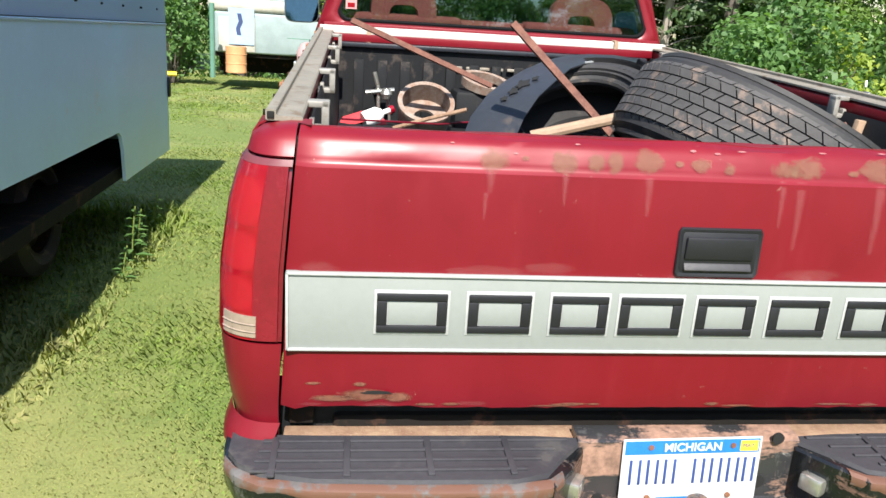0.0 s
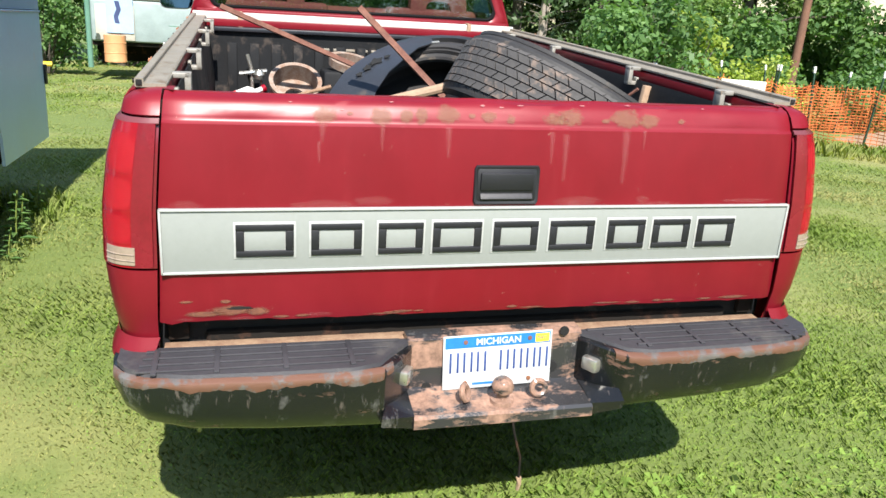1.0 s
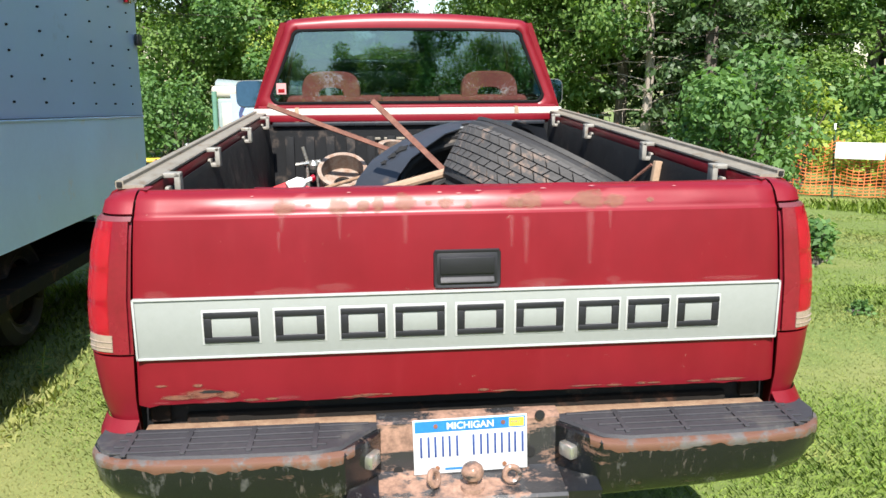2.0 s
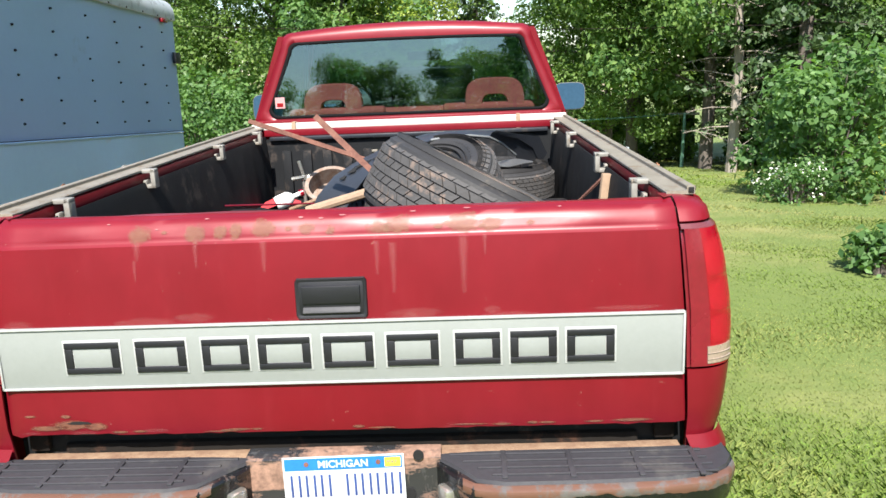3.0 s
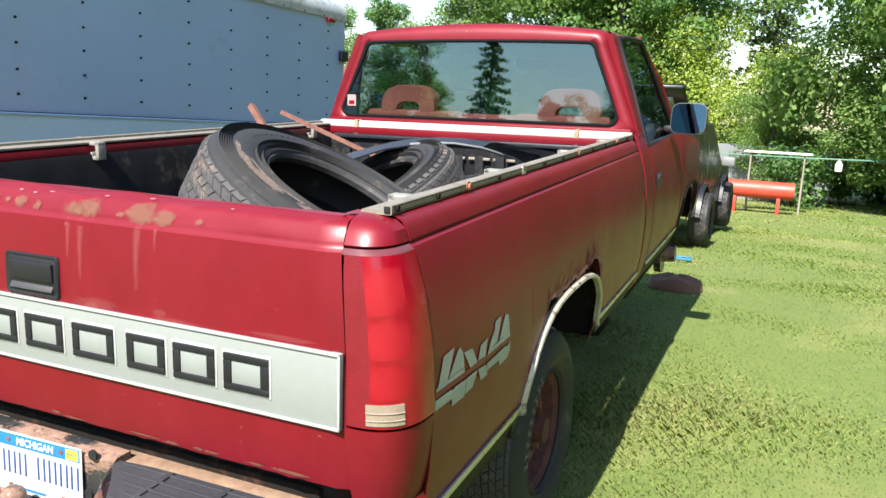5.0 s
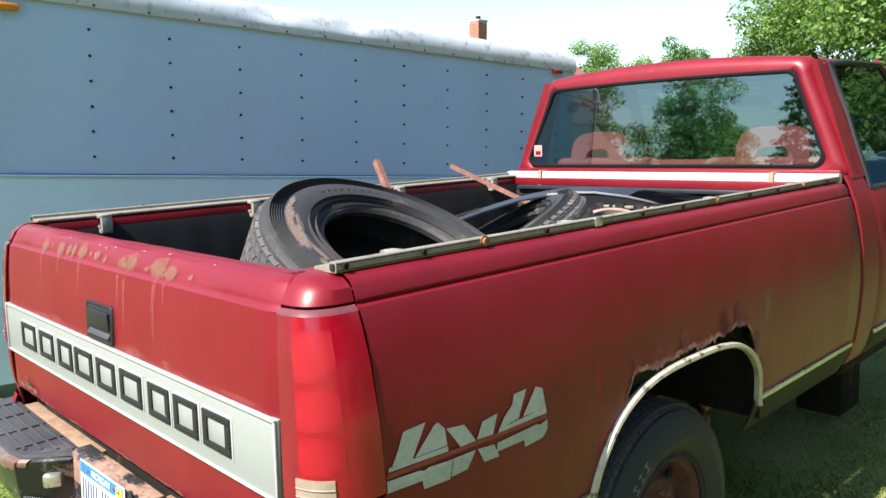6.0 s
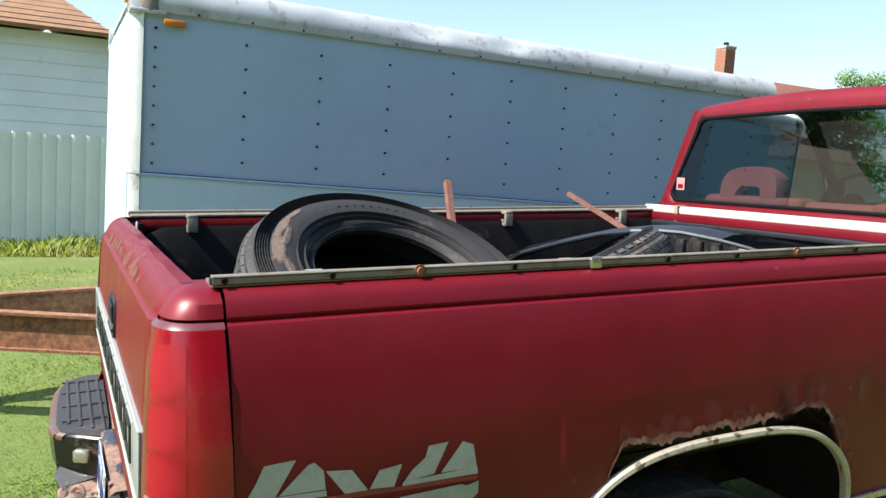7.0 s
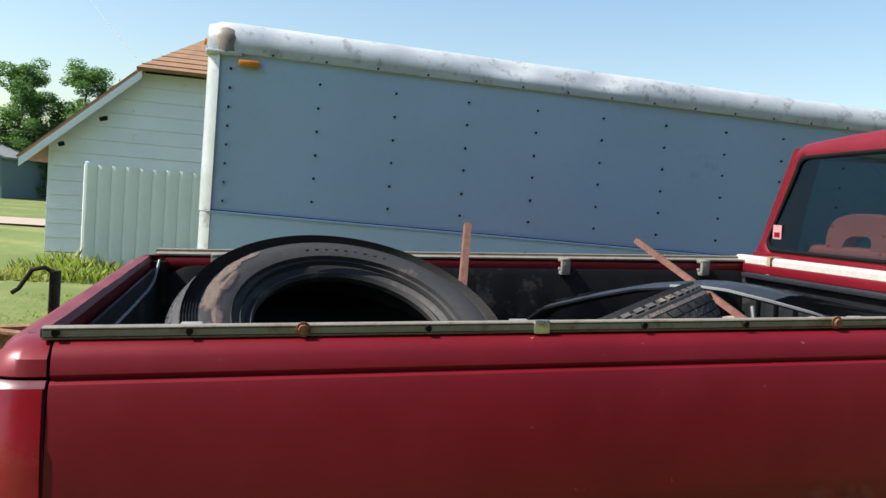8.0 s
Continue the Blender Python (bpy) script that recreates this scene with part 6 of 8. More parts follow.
def tyre_scuff(tyre, R, rim, W, turn, rad, long, wide, seed):
    """A dried-mud stain that follows the rounded sidewall."""
    b = blot(0.0, 0.0, long, wide, seed)
    h = W / 2
    prof = ((rim + 0.035, h - 0.012), (lerp(R, rim, 0.55), h + 0.004), (R - 0.07, h - 0.001), (R - 0.034, h - 0.012))
    bmesh.ops.subdivide_edges(b, edges=b.edges[:], cuts=2, use_grid_fill=True)
    for v in b.verts:
        q = min(max(math.hypot(rad + v.co.z, v.co.x), prof[0][0]), prof[3][0])
        for (r0, z0), (r1, z1) in zip(prof, prof[1:]):
            if r0 <= q <= r1:
                v.co.y = lerp(z0, z1, (q - r0) / (r1 - r0)) + 0.0035
    a = radians(turn)
    c, s = math.cos(a), math.sin(a)
    m = Matrix(((-s, 0, c, c * rad), (c, 0, s, s * rad), (0, 1, 0, 0), (0, 0, 0, 1)))
    part("mud_scuff", b, TYRE_DUST, tyre, "dried tan mud", m=m)


for turn, rad, long, wide, seed in ((124, 0.318, 0.075, 0.020, 3.0), (104, 0.322, 0.055, 0.013, 5.0), (138, 0.300, 0.040, 0.013, 7.0), (113, 0.300, 0.050, 0.010, 9.0), (90, 0.325, 0.045, 0.008, 11.0), (150, 0.318, 0.040, 0.015, 13.0)):
    tyre_scuff(leaning, 0.405, 0.220, 0.25, turn, rad, long, wide, seed)
make_tyre(0.37, 0.205, 0.23, facing((0.120, 1.44, 1.180), (-0.33, -0.38, 0.865), 15), "old black tyre lying tilted among scrap")
make_tyre(0.36, 0.205, 0.22, pose(0.02, 0.95, 0.995, 3, 2, 0), "black tyre lying flat on the bed liner")
# black plastic wheel-arch liner lying over the second tyre
fender = thing("fender_liner", "arched black plastic fender liner with a pale grey edge", "car part", Matrix(), "")


OUTER = [(-0.33, 1.38, 1.13), (-0.295, 1.42, 1.215), (-0.232, 1.47, 1.292), (-0.157, 1.55, 1.338), (-0.073, 1.63, 1.378), (0.04, 1.72, 1.420), (0.14, 1.77, 1.442), (0.23, 1.78, 1.450), (0.34, 1.79, 1.452), (0.463, 1.85, 1.442), (0.58, 2.06, 1.405), (0.66, 2.18, 1.35), (0.70, 2.25, 1.26)]
INNER = [(-0.165, 1.25, 1.10), (-0.155, 1.27, 1.175), (-0.125, 1.29, 1.242), (-0.070, 1.34, 1.310), (0.018, 1.45, 1.362), (0.093, 1.55, 1.402), (0.17, 1.62, 1.422), (0.25, 1.66, 1.432), (0.34, 1.69, 1.434), (0.43, 1.76, 1.420), (0.50, 1.98, 1.375), (0.57, 2.10, 1.31), (0.61, 2.17, 1.23)]
OUTER = [Vector(p) + Vector((-0.004, -0.04, 0.006)) * max(0.0, 1 - k / 6) for k, p in enumerate(OUTER)]
INNER = [Vector(p) + Vector((-0.004, -0.04, 0.006)) * max(0.0, 1 - k / 6) for k, p in enumerate(INNER)]
rings = []
for o, i in zip(OUTER, INNER):
    rings.append([o + Vector((0, 0.004, -0.012)), o, o.lerp(i, 0.12) + Vector((0, 0, 0.006)), o.lerp(i, 0.5) + Vector((0, 0, 0.010)), o.lerp(i, 0.88) + Vector((0, 0, 0.004)), i, i + Vector((0, 0.002, -0.006))])
part("liner_arm", thick(loft(rings, closed=False), 0.004), BLACKP, fender, "dull blue-black plastic arch", smooth=50)
# pale tube paints in the light caught along the fold
part("lit_liner_edge", tube([Vector(p) + Vector((0, -0.002, 0.002)) for p in INNER[6:12]], 0.005, 6), GREY_EDGE, fender, "folded edge painted pale grey as if lit", smooth=50)
for q, (u, v, rx_, rz_) in enumerate(((3.1, 0.50, 0.026, 0.040), (2.6, 0.46, 0.018, 0.028), (2.1, 0.42, 0.012, 0.018), (3.6, 0.62, 0.012, 0.02))):
    k = int(u)
    o = Vector(OUTER[k]).lerp(Vector(OUTER[k + 1]), u - k)
    i = Vector(INNER[k]).lerp(Vector(INNER[k + 1]), u - k)
    along = (Vector(OUTER[k + 1]) - Vector(OUTER[k])).normalized()
    across = (i - o).normalized()
    up = across.cross(along).normalized()
    up = up if up.z > 0 else -up
    c = o.lerp(i, v) + up * 0.0135
    b = bmesh.new()
    b.faces.new([b.verts.new(c + across * rx_ * math.cos(a) * (1 + 0.35 * math.sin(3 * a + q)) + along * rz_ * math.sin(a) * (1 + 0.3 * math.sin(5 * a + q))) for a in (2 * math.pi * n / 20 for n in range(20))])
    part("torn_patch", thick(b, 0.002), HEAT, fender, "torn hole", smooth=0)
# bars and handle
for a, b_, r, mt, nm, lab in (((-0.736, 1.997, 1.520), (-0.10, 2.117, 1.275), 0.015, ROD, "steel_bar", "rusty steel bar leaning in the bed"), ((-0.231, 1.104, 1.552), (0.10, 1.002, 1.232), 0.015, ROD, "steel_bar", "rusty steel bar leaning against a tyre"), ((-0.215, 0.78, 1.245), (0.050, 0.754, 1.320), 0.017, WOOD, "tool_handle", "weathered round wooden tool handle")):
    ob = part(nm, tube([a, Vector(a).lerp(Vector(b_), 0.5), b_], r, 4 if mt is ROD else 10), mt)
    tagged(ob, lab, "bar" if mt is ROD else "handle", "bars in the bed")
ring_ob = thing("brake_drum", "rusty pale brake drum lying on the bed", "brake drum", pose(-0.385, 2.20, 1.140, 38, 0, 0), "brake drums")
part("drum_ring", revolve([(0.115, -0.055), (0.122, -0.05), (0.124, 0.035), (0.131, 0.04), (0.131, 0.058), (0.110, 0.058), (0.110, -0.04), (0.05, -0.045), (0.05, -0.058)], 40), DRUM, ring_ob)
ring2 = thing("brake_drum", "rusty pale brake drum leaning against the front wall", "brake drum", pose(-0.075, 2.42, 1.262, 15, 8, 0), "brake drums")
part("drum_ring", revolve([(0.10, -0.02), (0.12, -0.02), (0.125, 0.02), (0.095, 0.02)], 36), DRUM, ring2)
support = thing("scrap_crate", "black plastic crate under loose scrap", "crate", Matrix(), "")
part("crate_body", box(0.50, 0.50, 0.18, (-0.36, 2.27, 0.960), 0.02), LINER, support)
jackt = thing("scissor_jack", "dull chrome jack standing in the bed", "jack", pose(-0.585, 2.50, 1.08), "")
part("jack_post", tube([(0.0, 0, -0.12), (-0.01, 0, 0.13), (-0.03, 0, 0.20)], 0.010, 8), CHROME, jackt)
part("jack_bar", tube([(-0.07, -0.01, 0.10), (0.07, -0.02, 0.12)], 0.012, 8), CHROME, jackt)
part("jack_knob", revolve([(0.0, 0.03), (0.02, 0.024), (0.03, 0.0), (0.02, -0.024), (0.0, -0.03)], 14, closed=False), CHROME, jackt, m=pose(0.03, -0.03, 0.10))
part("jack_leg", tube([(0.04, 0, 0.10), (0.06, -0.01, -0.12)], 0.007, 6), CHROME, jackt)
part("jack_base", box(0.16, 0.10, 0.02, (0, 0, -0.13), 0.005), UNDER, jackt)
rag = part("red_rag", loft([[(-0.665 + 0.11 * math.cos(a) * q, 2.24 + 0.10 * math.sin(a) * q, 1.062 + 0.04 * (1 - q) + 0.02 * math.sin(a * 3)) for a in (2 * math.pi * k / 12 for k in range(12))] for q in (1.0, 0.7, 0.35, 0.08)]), material("red_cloth", (0.50, 0.04, 0.05), 0.85, bumps=0.3))
tagged(rag, "crumpled red cloth among the scrap", "cloth")
jug = thing("white_jug", "small white plastic jug lying in the bed", "jug", pose(-0.625, 2.16, 1.105, 0, 70, 20))
part("jug_body", revolve([(0.0, -0.05), (0.034, -0.048), (0.038, -0.035), (0.038, 0.02), (0.022, 0.045), (0.012, 0.05), (0.012, 0.09), (0.0, 0.09)], 18, closed=False), WHITE, jug)
part("jug_cap", cyl(0.019, 0.02, (0, 0, 0.095), 12), LAMP_RED, jug)
pale = part("paper_box", box(0.05, 0.06, 0.10, (-0.70, 1.70, 1.02), 0.006, rot=(4, 8, 20)), WHITE)
tagged(pale, "small white carton standing on the liner", "carton")
tray = part("scrap_tray", box(0.30, 0.42, 0.19, (-0.66, 2.20, 0.965), 0.02), LINER)
tagged(tray, "dark plastic tray holding odds and ends", "tray")
wire = part("electric_wire", tube([(-0.76, 1.6, 1.16), (-0.55, 1.75, 1.14), (-0.35, 1.9, 1.12), (-0.15, 2.0, 1.13)], 0.004, 6), LAMP_DARK)
tagged(wire, "thin reddish wire slung across the bed", "wire")
hose = part("black_hose", tube([(-0.10 + 0.20 * math.cos(a), 0.36 + 0.10 * math.sin(a), 0.935 + 0.02 * a) for a in (0.3 * k for k in range(28))], 0.014, 8), BLACKP)
tagged(hose, "coiled black hose behind the tailgate", "hose")
bag = part("scrap_bag", loft([[(0.02 + 0.34 * q * math.cos(a) * (1 + 0.1 * math.sin(3 * a)), 1.52 + 0.40 * q * math.sin(a), 0.875 + h) for a in (2 * math.pi * k / 18 for k in range(18))] for q, h in ((0.9, 0.0), (1.0, 0.08), (0.95, 0.16), (0.7, 0.22), (0.3, 0.24))]), LINER)
tagged(bag, "black rubbish bag full of scrap", "bag")
for z, turn in ((0.965, 0), (1.168, 40)):
    make_tyre(0.30, 0.185, 0.20, pose(0.465, 2.14, z, 2, -2, turn), "small worn black tyre stacked flat in the bed", False)
cloth = part("grey_scrap_panel", thick(loft([[(x, y, 1.283 + 0.010 * math.sin(x * 25 + y * 9)) for x in (0.40, 0.46, 0.52, 0.57, 0.60, 0.64)] for y in (1.90, 1.97, 2.04, 2.10)], closed=False), 0.004), SCRAP_GREY)
tagged(cloth, "crumpled grey scrap sheet", "scrap")
thin_rod = part("steel_bar", tube([(0.60, 1.10, 1.066), (0.70, 0.98, 1.20), (0.795, 0.86, 1.325)], 0.006, 6), ROD)
tagged(thin_rod, "thin rusty rod leaning on the bed wall", "bar", "bars in the bed")
chip = part("wood_offcut", box(0.030, 0.020, 0.30, (0.778, 0.80, 1.195), 0.003, rot=(6, 4, 10)), WOOD)
tagged(chip, "pale wooden offcut standing against the liner", "offcut")

stick = part("tool_handle", tube([(-0.545, 1.92, 1.090), (-0.40, 1.90, 1.140), (-0.24, 1.88, 1.190)], 0.009, 8), RUST_PALE)
tagged(stick, "thin weathered wooden stick among the scrap", "stick", "bars in the bed")
plinth = part("scrap_bin", box(0.30, 0.22, 0.36, (-0.08, 2.44, 1.045), 0.02), LINER)
tagged(plinth, "black plastic bin under a loose brake plate", "bin")


# ---- buildings ----
def garage():
    """A gabled garage whose gable is clipped by a small sloping hip."""
    g = thing("garage", "white-sided garage with a brown shingle roof", "garage", pose(-15.0, -3.35, 0, 0, 0, 0))
    L, W, H, R, C = 5.8, 7.0, 2.25, 4.85, 3.80
    slope = (R - H) / (L / 2)
    yc = (C - H) / slope
    part("wall", loft([[(x, 0, -0.1), (x, L, -0.1), (x, L, H), (x, L - yc, C - 0.02), (x, yc, C - 0.02), (x, 0, H)] for x in (0, -W)]), SIDING, g, smooth=0)
    for k in range(13):
        z = 0.18 + k * 0.29
        half = L / 2 if z < H else L / 2 - (z + 0.1 - H) / slope
        part("siding_board", box(0.03, half * 2 - 0.02, 0.285, (0.012, L / 2, z), 0.0, rot=(0, -3.0, 0)), SIDING, g, smooth=0)
    hip = 1.5
    for s in (0, 1):
        def yy(y):
            return y if s == 0 else L - y
        z0 = H - 0.45 * slope
        top = [(0.35, yy(-0.45), z0), (0.35, yy(yc), C), (-hip, yy(L / 2), R), (-W - 0.3, yy(L / 2), R), (-W - 0.3, yy(-0.45), z0)]
        b = bmesh.new()
        b.faces.new([b.verts.new(p) for p in top])
        part("roof_slope", thick(b, 0.08), SHINGLE, g, smooth=0)
        for dy, dz, w in ((1.05, 0.55, 0.16), (0.30, -0.02, 0.12)):
            part("torn_soffit", box(0.03, w, 0.09, (0.345, yy(dy), H + dz - 0.02), 0.02, rot=(18, 0, 0)), UNDER, g, "dark gap where the soffit has come away")
        part("barge_board", loft([[(x, yy(-0.45), z0 - 0.14), (x, yy(yc), C - 0.14), (x, yy(yc), C + 0.02), (x, yy(-0.45), z0 + 0.02)] for x in (0.33, 0.37)]), SIDING, g, smooth=0)
    b = bmesh.new()
    b.faces.new([b.verts.new(p) for p in ((0.40, yc - 0.10, C), (0.40, L - yc + 0.10, C), (-hip, L / 2, R + 0.02))])
    part("hip_slope", thick(b, 0.08), SHINGLE, g, smooth=0)
    for k in range(7):
        f = (k + 0.5) / 8
        half = (L / 2 - yc + 0.1) * (1 - f)
        part("shingle_course", box(0.02, half * 2, 0.02, (lerp(0.42, -hip, f), L / 2, lerp(C, R, f) + 0.09)), SHINGLE, g, smooth=0)


garage()


def sheet_fence():
    """Upright ribbed metal sheets."""
    f = thing("metal_fence", "white ribbed sheet-metal fence", "fence", pose(-11.5, -2.05, 0.05, 0, 0, 1.5))
    for i in range(8):
        w = 0.42
        pts = []
        for k in range(2):
            y = i * w + k * w / 2
            pts += [(0, y), (0.012, y + 0.012), (0.020, y + 0.05), (0.022, y + 0.10), (0.020, y + 0.15), (0.012, y + 0.192), (0, y + 0.204)]
        pts.append((0, (i + 1) * w - 0.003))
        b = loft([[(x, y, z) for x, y in pts] for z in (0.0, 1.75 + 0.02 * math.sin(i * 3))], closed=False)
        part("sheet", thick(b, 0.004), SHEET, f, smooth=0)
    part("fence_rail", box(0.05, 3.3, 0.08, (-0.05, 1.68, 1.35)), SIDING, f)
    part("fence_rail", box(0.05, 3.3, 0.08, (-0.05, 1.68, 0.45)), SIDING, f)
    part("fence_post", box(0.07, 0.07, 1.8, (-0.06, 0.04, 0.9), 0.01), SIDING, f)


sheet_fence()


def far_house():
    h = thing("house", "house with a long red-brown shingle roof and a brick chimney", "house", pose(-17, 15.0, 0, 0, 0, 0))
    L, W, H, R = 14.5, 8.0, 3.0, 6.0
    part("wall", loft([[(0, y, -0.1), (0, y, H), (-W / 2, y, R - 0.1), (-W, y, H), (-W, y, -0.1)] for y in (0, L)]), SIDING, h, smooth=0)
    for s in (1, -1):
        x0 = -W / 2 + s * (W / 2 + 0.4)
        z0 = H - 0.4 * (R - H) / (W / 2)
        b = loft([[(x0, y, z0), (-W / 2, y, R), (-W / 2, y, R + 0.1), (x0, y, z0 + 0.1)] for y in (-0.4, L + 0.4)])
        part("roof", b, SHINGLE_RED, h, smooth=0)
    ch = part("chimney", box(0.80, 0.80, 2.4, (-2.6, 7.1, 5.55)), MORTAR, h, "red brick chimney")
    b = bmesh.new()
    part("chimney_cap", box(0.90, 0.90, 0.10, (-2.6, 7.1, 6.80), 0.02), MORTAR, ch)
    part("flue", cyl(0.16, 0.16, (-2.6, 7.1, 6.92), 14), UNDER, ch)
    ch.matrix_local = Matrix.Translation((-2.6 * 0.4, 7.1 * 0.4, 0)) @ Matrix.Diagonal((0.6, 0.6, 1, 1))
    me = None
    for row in range(13):
        for face in range(4):
            for k in range(3):
                if me is None:
                    o = part("brick", box(0.24, 0.022, 0.062, (0, 0, 0), 0.004, 1), BRICK, ch)
                    me = o.data
                else:
                    o = new("brick", me)
                    o.parent = ch
                u = -0.205 + 0.205 * k + (0.03 if row % 2 else -0.03)
                o.matrix_local = pose(-2.6, 7.1, 5.74 + row * 0.078) @ pose(0, 0, 0, 0, 0, face * 90) @ pose(u * 1.28, -0.405, 0)
    for y in (3.0, 10.5):
        w = part("window", box(0.06, 1.1, 1.2, (0.02, y, 1.6), 0.01), SIDING, h)
        part("pane", box(0.02, 0.95, 1.05, (0.055, y, 1.6)), INTERIOR, w)


far_house()


def small_shed(x, y, m, name, label, wall, roof, L=5.0, W=4.0, H=1.9, R=2.9):
    s = thing(name, label, "shed", m)
    part("wall", loft([[(q, 0, -0.1), (q, L, -0.1), (q, L, H), (q, L / 2, R - 0.06), (q, 0, H)] for q in (0, -W)]), wall, s, smooth=0)
    for k in (0, 1):
        y0, y1 = (-0.3, L / 2) if k == 0 else (L + 0.3, L / 2)
        z0 = H - 0.3 * (R - H) / (L / 2)
        part("roof", loft([[(q, y0, z0), (q, y1, R), (q, y1, R + 0.1), (q, y0, z0 + 0.1)] for q in (0.3, -W - 0.3)]), roof, s, smooth=0)
    part("shed_door", box(0.05, 1.4, 1.7, (0.02, L / 2, 0.85), 0.01), wall, s)


def white_house():
    """A white-sided house across the yard, with sash windows."""
    h = thing("house", "white-sided house with sash windows behind the yard", "house", pose(-15.5, -21.0, 0, 0, 0, 20))
    L, W, H, R = 9.0, 7.0, 3.4, 6.0
    part("wall", loft([[(0, y, -0.1), (0, y, H), (-W / 2, y, R - 0.1), (-W, y, H), (-W, y, -0.1)] for y in (0, L)]), SIDING, h, smooth=0)
    for s in (1, -1):
        x0 = -W / 2 + s * (W / 2 + 0.4)
        z0 = H - 0.4 * (R - H) / (W / 2)
        part("roof", loft([[(x0, y, z0), (-W / 2, y, R), (-W / 2, y, R + 0.1), (x0, y, z0 + 0.1)] for y in (-0.4, L + 0.4)]), SHINGLE, h, smooth=0)
    for y in (1.6, 4.5, 7.4):
        w = part("window", box(0.08, 1.1, 1.5, (0.02, y, 1.9), 0.01), WHITE, h)
        for z in (1.56, 2.24):
            part("pane", box(0.02, 0.86, 0.58, (0.062, y, z)), INTERIOR, w)


white_house()
small_shed(0, 0, pose(-46, -18, -0.1, 0, 0, -10), "far_shed", "dark teal shed across the field", TEAL, GREY_WALL, 6.0, 6.0, 2.4, 3.4)
road = part("gravel_track", loft([[(-30, -60, 0.08), (-27, -60, 0.08)], [(-26, -10, 0.08), (-22.5, -10, 0.08)], [(-27, 30, 0.08), (-23, 30, 0.08)]], closed=False), GRAVEL)
tagged(road, "pale dirt track beyond the garage", "track", kind="structure")


# ---- trees ----
def leaf_cloud(r, clumps, per, size, squash=0.8):
    """Leaf quads spread through clumps, each given as centre and radius."""
    vs = []
    for c, rad in clumps:
        n = max(20, int(per * rad * rad))
        d = r.normal(size=(n, 3))
        d /= np.linalg.norm(d, axis=1)[:, None]
        dist = rad * r.uniform(0.35, 1.08, n) ** 0.6
        p = np.array(c) + d * dist[:, None] * np.array([1, 1, squash])
        s = size * r.uniform(0.55, 1.4, n)
        nrm = d * 0.6 + r.normal(size=(n, 3)) * 0.55 + np.array([0, 0, 0.45])
        nrm /= np.linalg.norm(nrm, axis=1)[:, None]
        u = np.cross(nrm, r.normal(size=(n, 3)))
        u /= np.linalg.norm(u, axis=1)[:, None]
        w = np.cross(nrm, u)
        s = s[:, None]
        vs.append(np.stack([p - u * s * 0.5, p + w * s * 0.34 + nrm * s * 0.06, p + u * s * 0.62, p - w * s * 0.34 + nrm * s * 0.06], 1))
    return np.concatenate(vs).reshape(-1, 3)


def tree(seed, H, crown_r, trunk_r, leaf, leaf_size, per, label, first=0.25, limbs=26, name="tree", clump=0.30):
    r = np.random.default_rng(seed)
    t = thing(name, label, "tree", Matrix(), "trees round the yard")
    b = bmesh.new()
    bend = [(0.03 * H * math.sin(k * 1.1 + seed) * k / 6, 0.03 * H * math.cos(k * 0.9 + seed) * k / 6, H * 0.92 * k / 6) for k in range(7)]
    tube([(bend[0][0], bend[0][1], -0.2)] + bend[1:], trunk_r, 10, bm=b, taper=trunk_r * 0.18)
    clumps = []
    for k in range(limbs):
        f = first + (1 - first) * (k + r.uniform(0, 1)) / limbs
        z = H * f * 0.92
        base = Vector(bend[min(5, int(f * 6))]).lerp(Vector(bend[min(6, int(f * 6) + 1)]), f * 6 % 1)
        a = k * 2.399 + r.uniform(-0.4, 0.4)
        prof = math.sin(min(1, max(0.08, (1.02 - f) / (1.02 - first))) * math.pi * 0.62 + 0.25)
        ln = crown_r * prof * r.uniform(0.65, 1.12)
        tip = base + Vector((math.cos(a) * ln, math.sin(a) * ln, ln * r.uniform(0.05, 0.55)))
        mid = base.lerp(tip, 0.5) + Vector((0, 0, ln * 0.08))
        tube([base, mid, tip], trunk_r * 0.28 * (1.1 - f), 5, bm=b, taper=0.01)
        for q in (0.45, 0.75, 1.0):
            c = base.lerp(tip, q) + Vector(r.normal(size=3)) * crown_r * 0.07
            clumps.append((tuple(c), crown_r * clump * r.uniform(0.55, 1.05)))
    part("trunk", b, BARK, t)
    v = leaf_cloud(r, clumps, per, leaf_size)
    quad_mesh("crown", v, len(v) // 4, leaf, parent=t)
    return t


def conifer(seed, H, R0, label):
    r = np.random.default_rng(seed)
    t = thing("spruce", label, "tree", Matrix(), "trees round the yard")
    b = bmesh.new()
    tube([(0, 0, -0.2), (0, 0, H * 0.5), (0, 0, H)], H * 0.018, 8, bm=b, taper=0.02)
    clumps = []
    for k in range(int(H * 7)):
        f = 0.12 + 0.86 * k / (H * 7)
        a = k * 2.4
        ln = R0 * (1.03 - f) * r.uniform(0.8, 1.15)
        tip = Vector((math.cos(a) * ln, math.sin(a) * ln, H * f - ln * 0.18))
        tube([(0, 0, H * f), tip], 0.02, 4, bm=b, taper=0.006)
        for q in (0.35, 0.65, 0.95):
            c = Vector((0, 0, H * f)).lerp(tip, q)
            clumps.append((tuple(c), 0.16 * R0 * (0.6 + 0.5 * (1 - f))))
    part("trunk", b, BARK, t)
    v = leaf_cloud(r, clumps, 420, 0.14, 0.45)
    quad_mesh("crown", v, len(v) // 4, LEAF_DARK, parent=t)
    return t


def put(t, x, y, s=1.0, turn=0.0, stretch=1.0):
    t.matrix_world = pose(x, y, ground_z(x, y) - 0.05, 0, 0, turn) @ Matrix.Diagonal((s, s, s * stretch, 1))
    return t


